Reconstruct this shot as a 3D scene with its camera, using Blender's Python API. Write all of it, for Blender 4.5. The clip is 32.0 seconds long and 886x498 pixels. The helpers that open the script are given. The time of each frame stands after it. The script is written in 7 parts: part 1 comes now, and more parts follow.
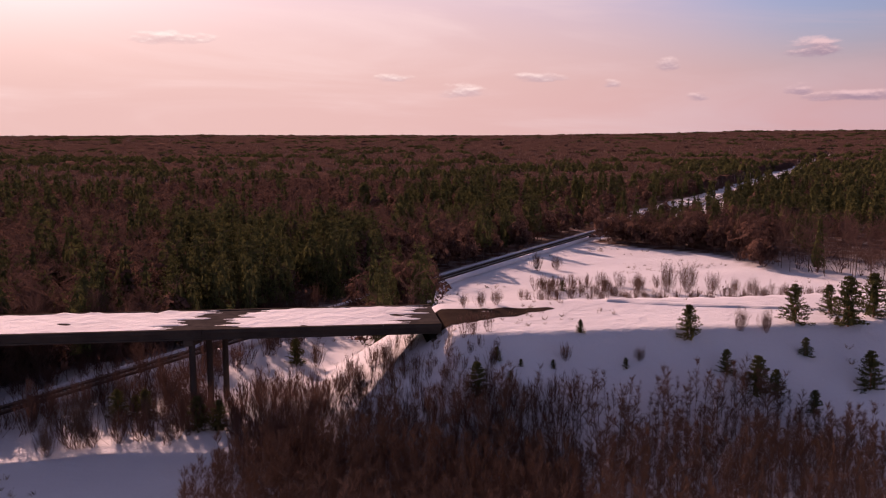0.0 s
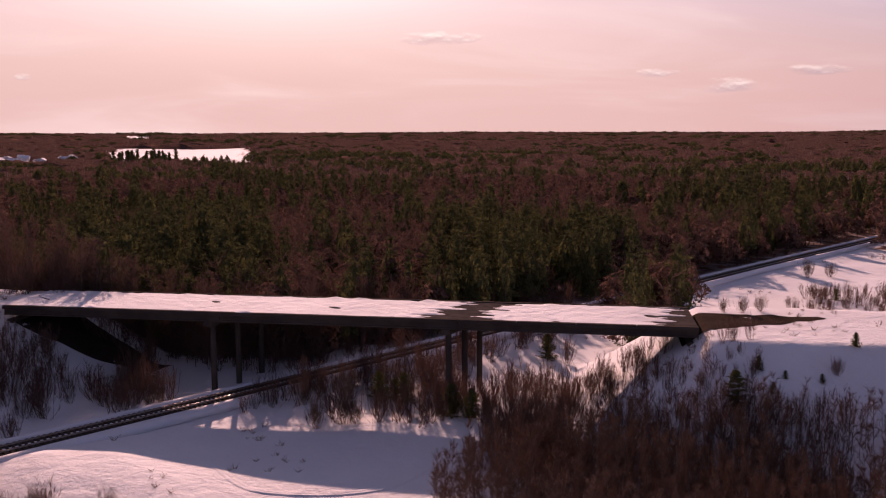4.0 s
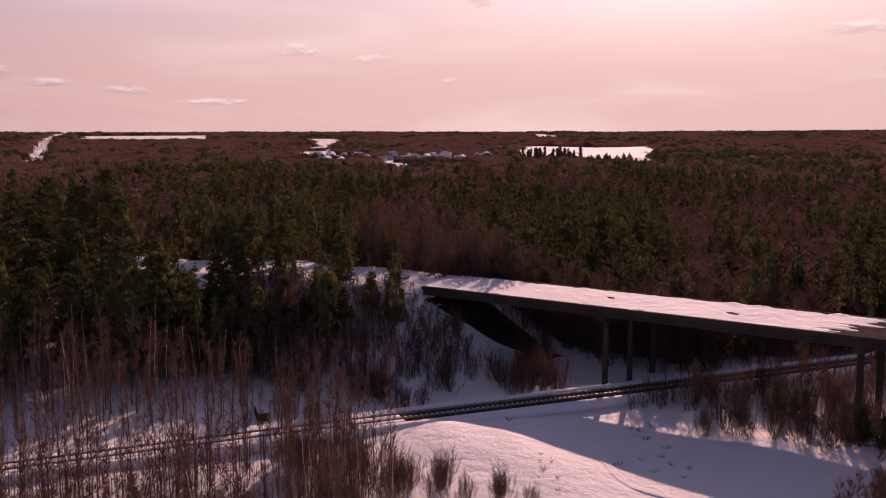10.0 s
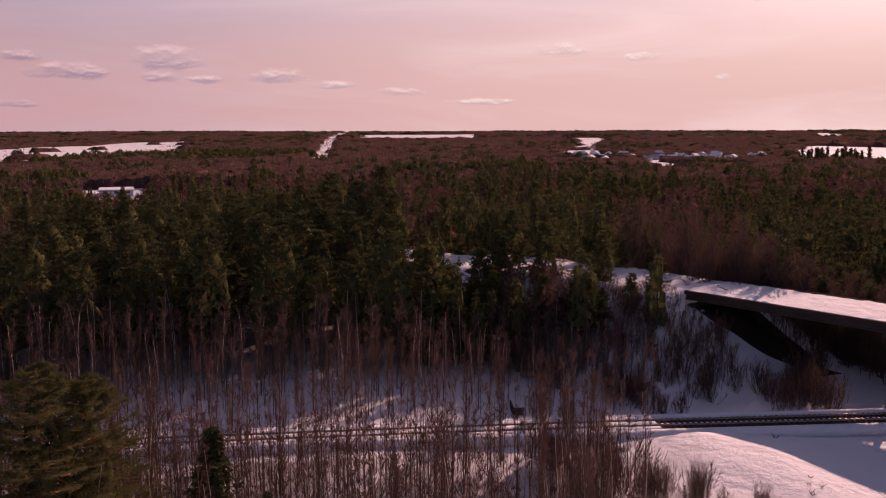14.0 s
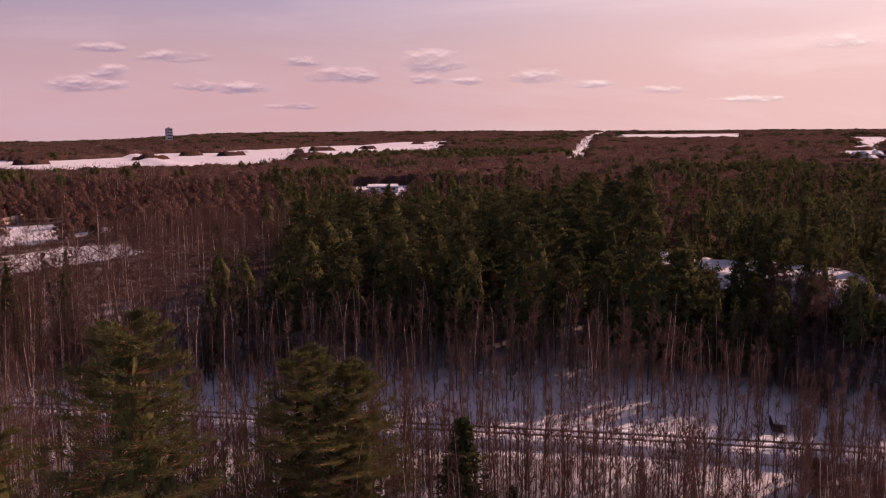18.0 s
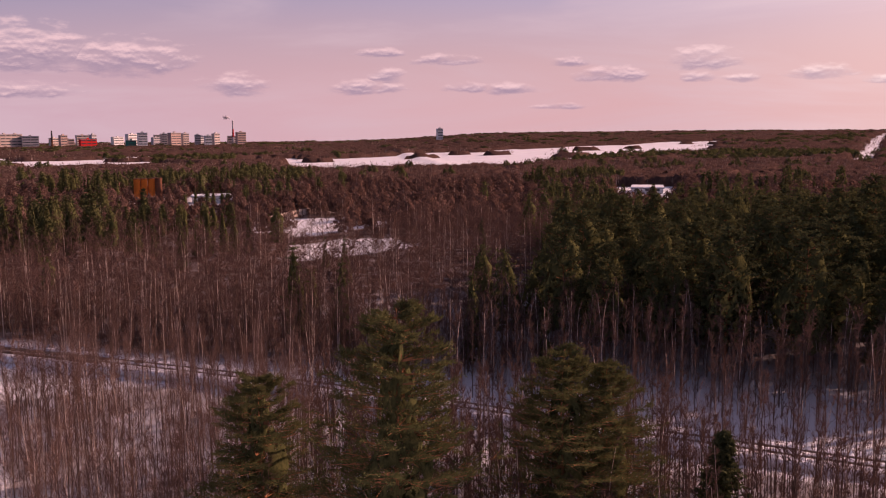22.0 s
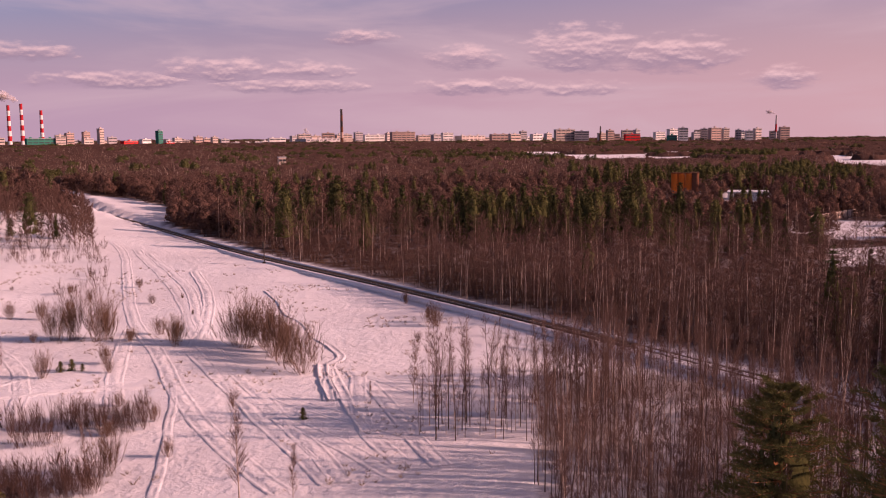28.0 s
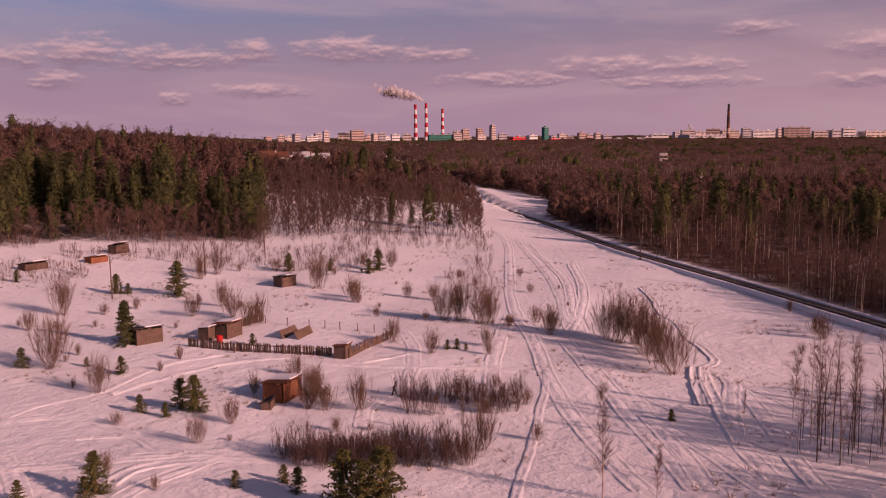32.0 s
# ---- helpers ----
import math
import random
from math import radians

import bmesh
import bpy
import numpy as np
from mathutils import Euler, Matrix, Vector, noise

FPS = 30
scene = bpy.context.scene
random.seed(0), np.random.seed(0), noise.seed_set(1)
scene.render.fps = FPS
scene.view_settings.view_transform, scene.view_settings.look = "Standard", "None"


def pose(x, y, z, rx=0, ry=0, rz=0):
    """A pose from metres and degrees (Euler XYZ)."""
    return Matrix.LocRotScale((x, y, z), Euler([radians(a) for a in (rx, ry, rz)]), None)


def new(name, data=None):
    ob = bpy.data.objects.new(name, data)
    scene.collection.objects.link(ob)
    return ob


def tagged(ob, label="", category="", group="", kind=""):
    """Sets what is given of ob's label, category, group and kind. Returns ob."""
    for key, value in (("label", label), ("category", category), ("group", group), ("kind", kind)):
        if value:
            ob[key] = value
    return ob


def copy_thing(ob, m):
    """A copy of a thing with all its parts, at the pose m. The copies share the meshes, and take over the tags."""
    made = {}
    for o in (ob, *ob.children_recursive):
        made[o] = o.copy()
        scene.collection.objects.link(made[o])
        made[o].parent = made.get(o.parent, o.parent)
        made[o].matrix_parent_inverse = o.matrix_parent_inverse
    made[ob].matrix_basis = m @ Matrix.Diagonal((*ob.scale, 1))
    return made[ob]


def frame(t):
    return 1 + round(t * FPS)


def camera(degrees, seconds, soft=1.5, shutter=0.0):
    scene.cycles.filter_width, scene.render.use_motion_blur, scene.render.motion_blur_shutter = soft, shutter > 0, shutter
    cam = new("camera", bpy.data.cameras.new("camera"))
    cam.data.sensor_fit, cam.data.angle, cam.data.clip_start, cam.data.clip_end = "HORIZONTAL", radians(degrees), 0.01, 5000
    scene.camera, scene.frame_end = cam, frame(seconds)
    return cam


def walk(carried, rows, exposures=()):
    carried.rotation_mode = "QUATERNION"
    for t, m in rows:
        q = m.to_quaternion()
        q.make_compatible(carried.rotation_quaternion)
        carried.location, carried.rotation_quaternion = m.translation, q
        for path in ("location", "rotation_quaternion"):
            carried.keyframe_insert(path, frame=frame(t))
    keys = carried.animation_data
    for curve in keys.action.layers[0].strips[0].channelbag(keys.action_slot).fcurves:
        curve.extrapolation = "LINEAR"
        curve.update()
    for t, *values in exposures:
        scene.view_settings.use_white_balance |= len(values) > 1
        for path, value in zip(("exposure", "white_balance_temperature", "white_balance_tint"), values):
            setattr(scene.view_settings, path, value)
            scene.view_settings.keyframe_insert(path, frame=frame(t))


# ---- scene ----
cam = camera(52.54, 32.0, 1.1)
EYE = 28.0
# seconds, heading, pitch, roll: the camera hovers and turns where it is
TURNS = [
    (0, -0, -7.11, 0.08), (0.5, 2.05, -7.13, 0.04), (1, 4.09, -7.18, 0.05),
    (1.5, 6.14, -7.19, 0.07), (2, 8.18, -7.19, 0.07), (2.5, 10.22, -7.22, 0.1),
    (3, 12.27, -7.24, 0.06), (3.5, 14.28, -7.27, 0.07), (5.5, 22.48, -7.32, 0.08),
    (6, 24.55, -7.32, 0.07), (6.5, 26.62, -7.32, 0.09), (7, 28.73, -7.31, 0.09),
    (7.5, 30.83, -7.3, 0.1), (8, 32.96, -7.3, 0.12), (8.5, 35.09, -7.31, 0.11),
    (9, 37.22, -7.34, 0.13), (9.5, 39.34, -7.36, 0.14), (10, 41.45, -7.36, 0.11),
    (10.5, 43.57, -7.37, 0.11), (11, 45.66, -7.38, 0.17), (11.5, 47.73, -7.38, 0.19),
    (12, 49.84, -7.35, 0.18), (12.5, 51.9, -7.36, 0.2), (13, 53.97, -7.38, 0.15),
    (13.5, 56.05, -7.39, 0.16), (14, 58.09, -7.39, 0.15), (14.5, 60.13, -7.38, 0.17),
    (16.5, 68.21, -7.35, 0.24), (17, 70.22, -7.36, 0.24), (17.5, 72.24, -7.36, 0.28),
    (18, 74.25, -7.36, 0.31), (18.5, 76.28, -7.35, 0.32), (19, 78.32, -7.34, 0.34),
    (19.5, 80.37, -7.33, 0.33), (20, 82.4, -7.32, 0.36), (20.5, 84.46, -7.31, 0.38),
    (21, 86.59, -7.3, 0.39), (21.5, 88.74, -7.29, 0.4), (22, 90.89, -7.27, 0.41),
    (22.5, 93.07, -7.25, 0.43), (23, 95.26, -7.26, 0.43), (23.5, 97.56, -7.25, 0.46),
    (24, 100.42, -7.25, 0.48), (24.5, 103.38, -7.28, 0.5), (25, 106.38, -7.3, 0.48),
    (25.5, 109.3, -7.31, 0.44), (27.5, 121.18, -7.33, 0.41), (28, 124.14, -7.34, 0.41),
    (28.5, 127.15, -7.35, 0.42), (29, 130.14, -7.34, 0.46), (29.5, 133.14, -7.34, 0.46),
    (30, 136.12, -7.37, 0.48), (30.5, 139.14, -7.39, 0.5), (31, 142.11, -7.4, 0.51),
    (31.5, 145.12, -7.36, 0.52), (32, 148, -7.39, 0.52),
]
walk(cam, [(t, pose(0, 0, EYE, 90 + pitch, roll, yaw)) for t, yaw, pitch, roll in TURNS], exposures=[(0.0, 0.5, 6500, 10), (9.0, 0.46, 6500, 11), (13.0, 0.42, 6500, 11), (19.0, 0.62, 6400, 8), (25.0, 0.70, 6500, 11), (28.0, 0.54, 6650, 17), (32.0, 0.10, 6850, 22)])

# ---- light ----
SUN_AZ, SUN_EL = 27.0, 21.0          # degrees: heading to the left of +y, and height
sun_data = bpy.data.lights.new("sun", "SUN")
sun_data.energy, sun_data.angle, sun_data.color = 5.1, radians(0.6), (1.0, 0.575, 0.485)
sun = new("sun", sun_data)
sun.matrix_world = pose(0, 0, 200, 90 - SUN_EL, 0, SUN_AZ + 180) @ pose(0, 0, 0)


def link(tree, a, b):
    tree.links.new(a, b)


def math_node(tree, op, a, b=None, c=None, clamp=False):
    n = tree.nodes.new("ShaderNodeMath")
    n.operation, n.use_clamp = op, clamp
    for k, v in enumerate((a, b, c)):
        if v is None:
            continue
        if isinstance(v, (int, float)):
            n.inputs[k].default_value = v
        else:
            link(tree, v, n.inputs[k])
    return n.outputs[0]


def mix_node(tree, fac, a, b, kind="MIX"):
    n = tree.nodes.new("ShaderNodeMix")
    n.data_type, n.blend_type = "RGBA", kind
    for k, v in ((0, fac), (6, a), (7, b)):
        if isinstance(v, (int, float)):
            n.inputs[k].default_value = v
        elif isinstance(v, tuple):
            n.inputs[k].default_value = (*v, 1)
        else:
            link(tree, v, n.inputs[k])
    return n.outputs[2]


def range_node(tree, v, a, b, c=0.0, d=1.0, smooth=True):
    n = tree.nodes.new("ShaderNodeMapRange")
    n.interpolation_type = "SMOOTHSTEP" if smooth else "LINEAR"
    link(tree, v, n.inputs[0])
    for k, x in enumerate((a, b, c, d)):
        n.inputs[k + 1].default_value = x
    return n.outputs[0]


def noise_node(tree, vec, scale, detail=4.0, rough=0.55, distort=0.0):
    n = tree.nodes.new("ShaderNodeTexNoise")
    n.inputs["Scale"].default_value, n.inputs["Detail"].default_value = scale, detail
    n.inputs["Roughness"].default_value, n.inputs["Distortion"].default_value = rough, distort
    if vec is not None:
        link(tree, vec, n.inputs["Vector"])
    return n.outputs["Fac"]


def build_sky():
    world = bpy.data.worlds.new("sky")
    scene.world = world
    world.use_nodes = True
    nt = world.node_tree
    nt.nodes.clear()
    out = nt.nodes.new("ShaderNodeOutputWorld")
    bg = nt.nodes.new("ShaderNodeBackground")
    sky = nt.nodes.new("ShaderNodeTexSky")
    sky.sky_type, sky.sun_disc = "NISHITA", False
    sky.sun_elevation, sky.sun_rotation = radians(SUN_EL), radians(-SUN_AZ)
    sky.air_density, sky.dust_density = 1.2, 2.0
    tc = nt.nodes.new("ShaderNodeTexCoord")
    sep = nt.nodes.new("ShaderNodeSeparateXYZ")
    link(nt, tc.outputs["Generated"], sep.inputs[0])
    x, y, z = sep.outputs
    az = math_node(nt, "MULTIPLY", math_node(nt, "ARCTAN2", math_node(nt, "MULTIPLY", x, -1.0), y), 180 / math.pi)
    el = math_node(nt, "MULTIPLY", math_node(nt, "ARCSINE", z), 180 / math.pi)
    # cosine of the angle from the sun
    dot = nt.nodes.new("ShaderNodeVectorMath")
    dot.operation = "DOT_PRODUCT"
    link(nt, tc.outputs["Generated"], dot.inputs[0])
    a, e = radians(SUN_AZ), radians(SUN_EL)
    dot.inputs[1].default_value = (-math.sin(a) * math.cos(e), math.cos(a) * math.cos(e), math.sin(e))
    near_sun = range_node(nt, dot.outputs["Value"], 0.55, 1.0)
    side = range_node(nt, dot.outputs["Value"], -0.7, 0.85)
    # haze in a band above the horizon, thinning upwards, brighter and pinker on the sun's side
    blue = mix_node(nt, 1.0, sky.outputs[0], (0.062, 0.064, 0.108), "MULTIPLY")
    blue = mix_node(nt, range_node(nt, el, 9.0, 45.0, 0.0, 0.75), blue, (0.022, 0.024, 0.046))
    haze_col = mix_node(nt, side, (0.47, 0.315, 0.43), (0.66, 0.38, 0.395))
    glow_col = mix_node(nt, near_sun, haze_col, (0.87, 0.55, 0.52))
    top = math_node(nt, "ADD", range_node(nt, dot.outputs["Value"], -0.85, 0.4, 8.5, 14.0), range_node(nt, dot.outputs["Value"], 0.6, 0.97, 0.0, 10.0))
    top = math_node(nt, "SUBTRACT", top, range_node(nt, az, 12.0, -24.0, 0.0, 7.5))
    up = math_node(nt, "DIVIDE", math_node(nt, "SUBTRACT", el, 1.0), top)
    veil = math_node(nt, "SUBTRACT", 1.0, range_node(nt, up, 0.0, 1.0))
    col = mix_node(nt, veil, blue, glow_col)
    # long thin streaks of high cloud
    comb = nt.nodes.new("ShaderNodeCombineXYZ")
    fan = range_node(nt, az, 48.0, 14.0, 0.0, -1.7)
    link(nt, math_node(nt, "MULTIPLY", math_node(nt, "ADD", az, math_node(nt, "MULTIPLY", el, fan)), 0.035), comb.inputs[0])
    link(nt, math_node(nt, "MULTIPLY", el, 0.22), comb.inputs[1])
    streak = range_node(nt, noise_node(nt, comb.outputs[0], 1.3, 5.0, 0.55, 0.6), 0.42, 0.72)
    col = mix_node(nt, math_node(nt, "MULTIPLY", streak, 0.55), col, mix_node(nt, near_sun, (0.62, 0.44, 0.50), (1.1, 0.80, 0.78)))
    col = cumulus(nt, col, az, el, near_sun)
    link(nt, col, bg.inputs["Color"])
    bg.inputs["Strength"].default_value = 0.71
    link(nt, bg.outputs[0], out.inputs["Surface"])


# heading, height, half width, half height of each fair-weather cloud, in degrees
CLOUDS_SUNWARD = [
    (16.6, 5.82, 2.1, 0.25), (3.0, 3.62, 1.0, 0.18), (-6.1, 3.64, 1.4, 0.22), (-1.3, 2.75, 1.3, 0.32), (-22.2, 4.96, 1.4, 0.40),
    (-10.5, 3.15, 0.5, 0.18), (-13.8, 4.30, 0.6, 0.29), (-15.6, 2.35, 0.6, 0.18), (-21.4, 2.66, 0.7, 0.25), (-24.6, 2.28, 2.9, 0.22),
    (50.7, 4.98, 1.6, 0.25), (45.6, 4.50, 0.9, 0.22), (41.1, 3.23, 0.4, 0.14), (55.5, 1.88, 1.7, 0.14), (39.2, 8.07, 0.7, 0.36),
    (75.3, 3.29, 0.9, 0.22), (72.6, 3.18, 1.0, 0.22), (79.3, 3.50, 1.0, 0.32),
]
CLOUDS_MIDWAY = [
    (74.9, 4.25, 1.7, 0.47), (68.5, 3.38, 1.7, 0.29), (80.6, 3.49, 1.7, 0.32), (82.9, 4.35, 1.0, 0.22), (86.8, 2.73, 1.5, 0.25),
    (89.3, 2.82, 1.3, 0.22), (103.4, 2.92, 1.3, 0.51), (95.7, 2.84, 2.0, 0.32), (94.4, 3.50, 0.9, 0.32), (90.7, 4.53, 1.8, 0.22),
    (64.7, 2.92, 1.3, 0.18), (60.7, 2.47, 1.4, 0.18), (83.4, 1.64, 1.4, 0.14), (115.4, 4.70, 3.4, 0.94), (122.7, 4.51, 2.2, 0.51),
    (110.0, 4.39, 3.4, 0.72), (121.9, 2.75, 3.4, 0.36), (115.8, 2.58, 2.9, 0.32),
]
CLOUDS_TOWNWARD = [
    (103.8, 3.02, 1.8, 0.36), (96.1, 2.95, 1.4, 0.25), (94.4, 3.64, 0.9, 0.32), (94.6, 5.02, 1.2, 0.22), (129.2, 5.81, 1.8, 0.36),
    (138.0, 3.71, 3.2, 0.51), (143.5, 3.13, 4.0, 0.36), (132.4, 3.74, 2.2, 0.43), (133.8, 2.86, 4.3, 0.32), (169.5, 4.56, 2.2, 0.72),
    (173.0, 4.29, 1.4, 0.43), (171.1, 3.07, 1.3, 0.43), (164.3, 4.37, 4.0, 0.51), (159.8, 4.80, 1.4, 0.51), (164.4, 2.03, 0.9, 0.32),
    (159.4, 2.52, 2.9, 0.32), (153.8, 4.88, 3.4, 0.58), (148.5, 4.66, 2.2, 0.36),
]
CLOUDS = CLOUDS_SUNWARD + CLOUDS_MIDWAY + CLOUDS_TOWNWARD


def cumulus(nt, col, az, el, side):
    comb = nt.nodes.new("ShaderNodeCombineXYZ")
    link(nt, math_node(nt, "MULTIPLY", az, 0.52), comb.inputs[0])
    link(nt, math_node(nt, "MULTIPLY", el, 1.5), comb.inputs[1])
    puff = noise_node(nt, comb.outputs[0], 1.25, 6.0, 0.58)
    comb2 = nt.nodes.new("ShaderNodeCombineXYZ")
    link(nt, math_node(nt, "MULTIPLY", az, 0.52), comb2.inputs[0])
    link(nt, math_node(nt, "MULTIPLY", math_node(nt, "ADD", el, 0.16), 1.5), comb2.inputs[1])
    above = noise_node(nt, comb2.outputs[0], 1.25, 6.0, 0.58)
    lift = math_node(nt, "MULTIPLY", math_node(nt, "SUBTRACT", puff, 0.5), 2.9)
    best = tall = None
    for a, e, w, h in CLOUDS:
        u = math_node(nt, "MULTIPLY_ADD", az, 1 / (w * 1.4), -a / (w * 1.4))
        v = math_node(nt, "MULTIPLY_ADD", el, 1 / (h * 2.2), -e / (h * 2.2))
        v2 = math_node(nt, "MINIMUM", v, math_node(nt, "MULTIPLY", v, 1.7))     # flat bases
        r = math_node(nt, "MULTIPLY_ADD", u, u, math_node(nt, "MULTIPLY", v2, v2))
        if best is None:
            best, tall = r, v
        else:
            pick = math_node(nt, "LESS_THAN", r, best)
            tall = math_node(nt, "MULTIPLY_ADD", pick, math_node(nt, "SUBTRACT", v, tall), tall)
            best = math_node(nt, "MINIMUM", best, r)
    best = math_node(nt, "SUBTRACT", 1.0, best)
    cover = range_node(nt, math_node(nt, "ADD", math_node(nt, "MAXIMUM", best, -1.6), lift), 0.0, 1.15)
    edge = math_node(nt, "MULTIPLY", math_node(nt, "SUBTRACT", puff, above), 2.2)
    bright = range_node(nt, math_node(nt, "ADD", math_node(nt, "ADD", tall, math_node(nt, "MULTIPLY", lift, 0.22)), edge), -0.3, 0.85)
    lit_col = mix_node(nt, side, (0.84, 0.54, 0.57), (1.18, 0.94, 0.88))
    dark_col = mix_node(nt, side, (0.34, 0.235, 0.325), (0.80, 0.54, 0.54))
    cloud = mix_node(nt, bright, dark_col, lit_col)
    return mix_node(nt, math_node(nt, "MULTIPLY", cover, 0.85), col, cloud)


build_sky()

# ---- materials ----
def material(name, base, rough=0.85, other=None, scale=1.0, mix=(0.35, 0.65), grain=0.25, bump=0.0, bump_scale=20.0, metal=0.0, spots=None, island=0.0, spec=0.0, thru=0.0):
    """A painted, grown or built surface: two tones mixed by a broad noise, a fine grain, and relief."""
    m = bpy.data.materials.new(name)
    m.use_nodes = True
    nt = m.node_tree
    b = nt.nodes["Principled BSDF"]
    b.inputs["Roughness"].default_value, b.inputs["Metallic"].default_value = rough, metal
    b.inputs["Specular IOR Level"].default_value = spec
    geo = nt.nodes.new("ShaderNodeNewGeometry")
    pos = geo.outputs["Position"]
    broad = range_node(nt, noise_node(nt, pos, scale, 3.0), mix[0], mix[1])
    col = mix_node(nt, broad, base, other or tuple(c * 0.75 for c in base))
    fine = noise_node(nt, pos, bump_scale, 3.0)
    col = mix_node(nt, grain, col, mix_node(nt, fine, tuple(c * 0.5 for c in base), tuple(min(1, c * 1.4) for c in base)))
    if spots:
        s_col, s_scale, s_lo, s_hi = spots
        col = mix_node(nt, range_node(nt, noise_node(nt, pos, s_scale, 5.0), s_lo, s_hi), col, s_col)
    if island:
        r = geo.outputs["Random Per Island"]
        col = mix_node(nt, island, col, mix_node(nt, r, tuple(c * 0.35 for c in base), tuple(min(1, c * 1.7) for c in base)))
    link(nt, col, b.inputs["Base Color"])
    if bump:
        n = nt.nodes.new("ShaderNodeBump")
        n.inputs["Strength"].default_value = bump
        link(nt, fine, n.inputs["Height"])
        link(nt, n.outputs[0], b.inputs["Normal"])
    if thru:
        leaf, both = nt.nodes.new("ShaderNodeBsdfTranslucent"), nt.nodes.new("ShaderNodeMixShader")
        both.inputs[0].default_value = thru
        link(nt, col, leaf.inputs["Color"])
        link(nt, b.outputs[0], both.inputs[1])
        link(nt, leaf.outputs[0], both.inputs[2])
        link(nt, both.outputs[0], nt.nodes["Material Output"].inputs["Surface"])
    return m


def snow_material():
    m = bpy.data.materials.new("snow")
    m.use_nodes = True
    nt = m.node_tree
    b = nt.nodes["Principled BSDF"]
    b.inputs["Roughness"].default_value = 0.8
    geo = nt.nodes.new("ShaderNodeNewGeometry")
    pos = geo.outputs["Position"]
    broad = noise_node(nt, pos, 0.05, 4.0)
    drift = noise_node(nt, pos, 0.6, 5.0, 0.6)
    fine = noise_node(nt, pos, 6.0, 4.0)
    col = mix_node(nt, range_node(nt, broad, 0.3, 0.7), (0.78, 0.79, 0.82), (0.70, 0.70, 0.73))
    # woods' floor: brown of brush, litter, old snow, standing in for tree shade too
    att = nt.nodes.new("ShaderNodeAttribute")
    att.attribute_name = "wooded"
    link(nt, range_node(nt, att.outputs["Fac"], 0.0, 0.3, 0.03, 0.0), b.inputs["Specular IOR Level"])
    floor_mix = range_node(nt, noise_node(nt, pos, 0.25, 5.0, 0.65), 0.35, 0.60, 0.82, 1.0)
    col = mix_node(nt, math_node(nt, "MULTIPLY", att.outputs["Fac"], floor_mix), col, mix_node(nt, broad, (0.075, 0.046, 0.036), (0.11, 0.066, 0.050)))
    # dead grass and litter poking through
    litter = range_node(nt, noise_node(nt, pos, 1.7, 8.0, 0.75), 0.66, 0.76)
    patch = range_node(nt, noise_node(nt, pos, 0.12, 3.0), 0.50, 0.66)
    col = mix_node(nt, math_node(nt, "MULTIPLY", litter, patch), col, (0.20, 0.15, 0.10))
    link(nt, col, b.inputs["Base Color"])
    crust = noise_node(nt, pos, 1.8, 6.0, 0.7)
    h = math_node(nt, "ADD", math_node(nt, "MULTIPLY", drift, 0.55), math_node(nt, "ADD", math_node(nt, "MULTIPLY", crust, 0.13), math_node(nt, "MULTIPLY", fine, 0.035)))
    n = nt.nodes.new("ShaderNodeBump")
    n.inputs["Strength"].default_value, n.inputs["Distance"].default_value = 0.62, 0.9
    link(nt, h, n.inputs["Height"])
    link(nt, n.outputs[0], b.inputs["Normal"])
    return m


SNOW = snow_material()
EARTH = material("frozen_earth", (0.045, 0.034, 0.028), 0.95, (0.03, 0.022, 0.018), 0.5, grain=0.5, bump=0.5, bump_scale=3.0, spots=((0.55, 0.55, 0.58), 0.7, 0.68, 0.72))
CONCRETE = material("concrete", (0.075, 0.062, 0.052), 0.9, (0.046, 0.038, 0.033), 0.5, grain=0.35, bump=0.3, bump_scale=9.0, spots=((0.06, 0.056, 0.052), 0.8, 0.55, 0.75))
STEEL = material("rail_steel", (0.30, 0.26, 0.23), 0.32, (0.22, 0.15, 0.11), 2.0, metal=0.9, spec=0.5)
BALLAST = material("ballast", (0.10, 0.085, 0.075), 0.95, (0.055, 0.045, 0.04), 0.6, grain=0.6, bump=0.8, bump_scale=14.0)
SLEEPER = material("tarred_timber", (0.06, 0.045, 0.035), 0.9, (0.10, 0.08, 0.065), 1.5, grain=0.4)
BARK = material("grey_brown_bark", (0.13, 0.095, 0.075), 0.95, (0.085, 0.06, 0.05), 1.4, grain=0.4)
BIRCH = material("birch_bark", (0.56, 0.47, 0.40), 0.85, (0.36, 0.27, 0.22), 0.8, grain=0.3, spots=((0.06, 0.05, 0.045), 2.5, 0.60, 0.68))
PINE_BARK = material("orange_pine_bark", (0.36, 0.17, 0.085), 0.9, (0.20, 0.10, 0.06), 0.7, grain=0.4)
TWIG = material("bare_twigs", (0.124, 0.076, 0.062), 0.95, (0.088, 0.057, 0.049), 0.04, grain=0.2, island=0.18, thru=0.2)
TWIG_PALE = material("pale_birch_twigs", (0.165, 0.105, 0.085), 0.95, (0.115, 0.073, 0.061), 0.08, grain=0.2, island=0.18, thru=0.2)
SHRUB = material("willow_twigs", (0.165, 0.105, 0.075), 0.95, (0.115, 0.075, 0.057), 0.10, grain=0.2, island=0.18, thru=0.05)
PINE = material("pine_needles", (0.112, 0.110, 0.043), 0.8, (0.078, 0.084, 0.035), 0.06, grain=0.2, island=0.25, thru=0.22)
SPRUCE_AND_SHADED_PINE = material("spruce_and_shaded_pine_needles", (0.078, 0.082, 0.036), 0.8, (0.056, 0.063, 0.031), 0.06, grain=0.2, island=0.25, thru=0.22)


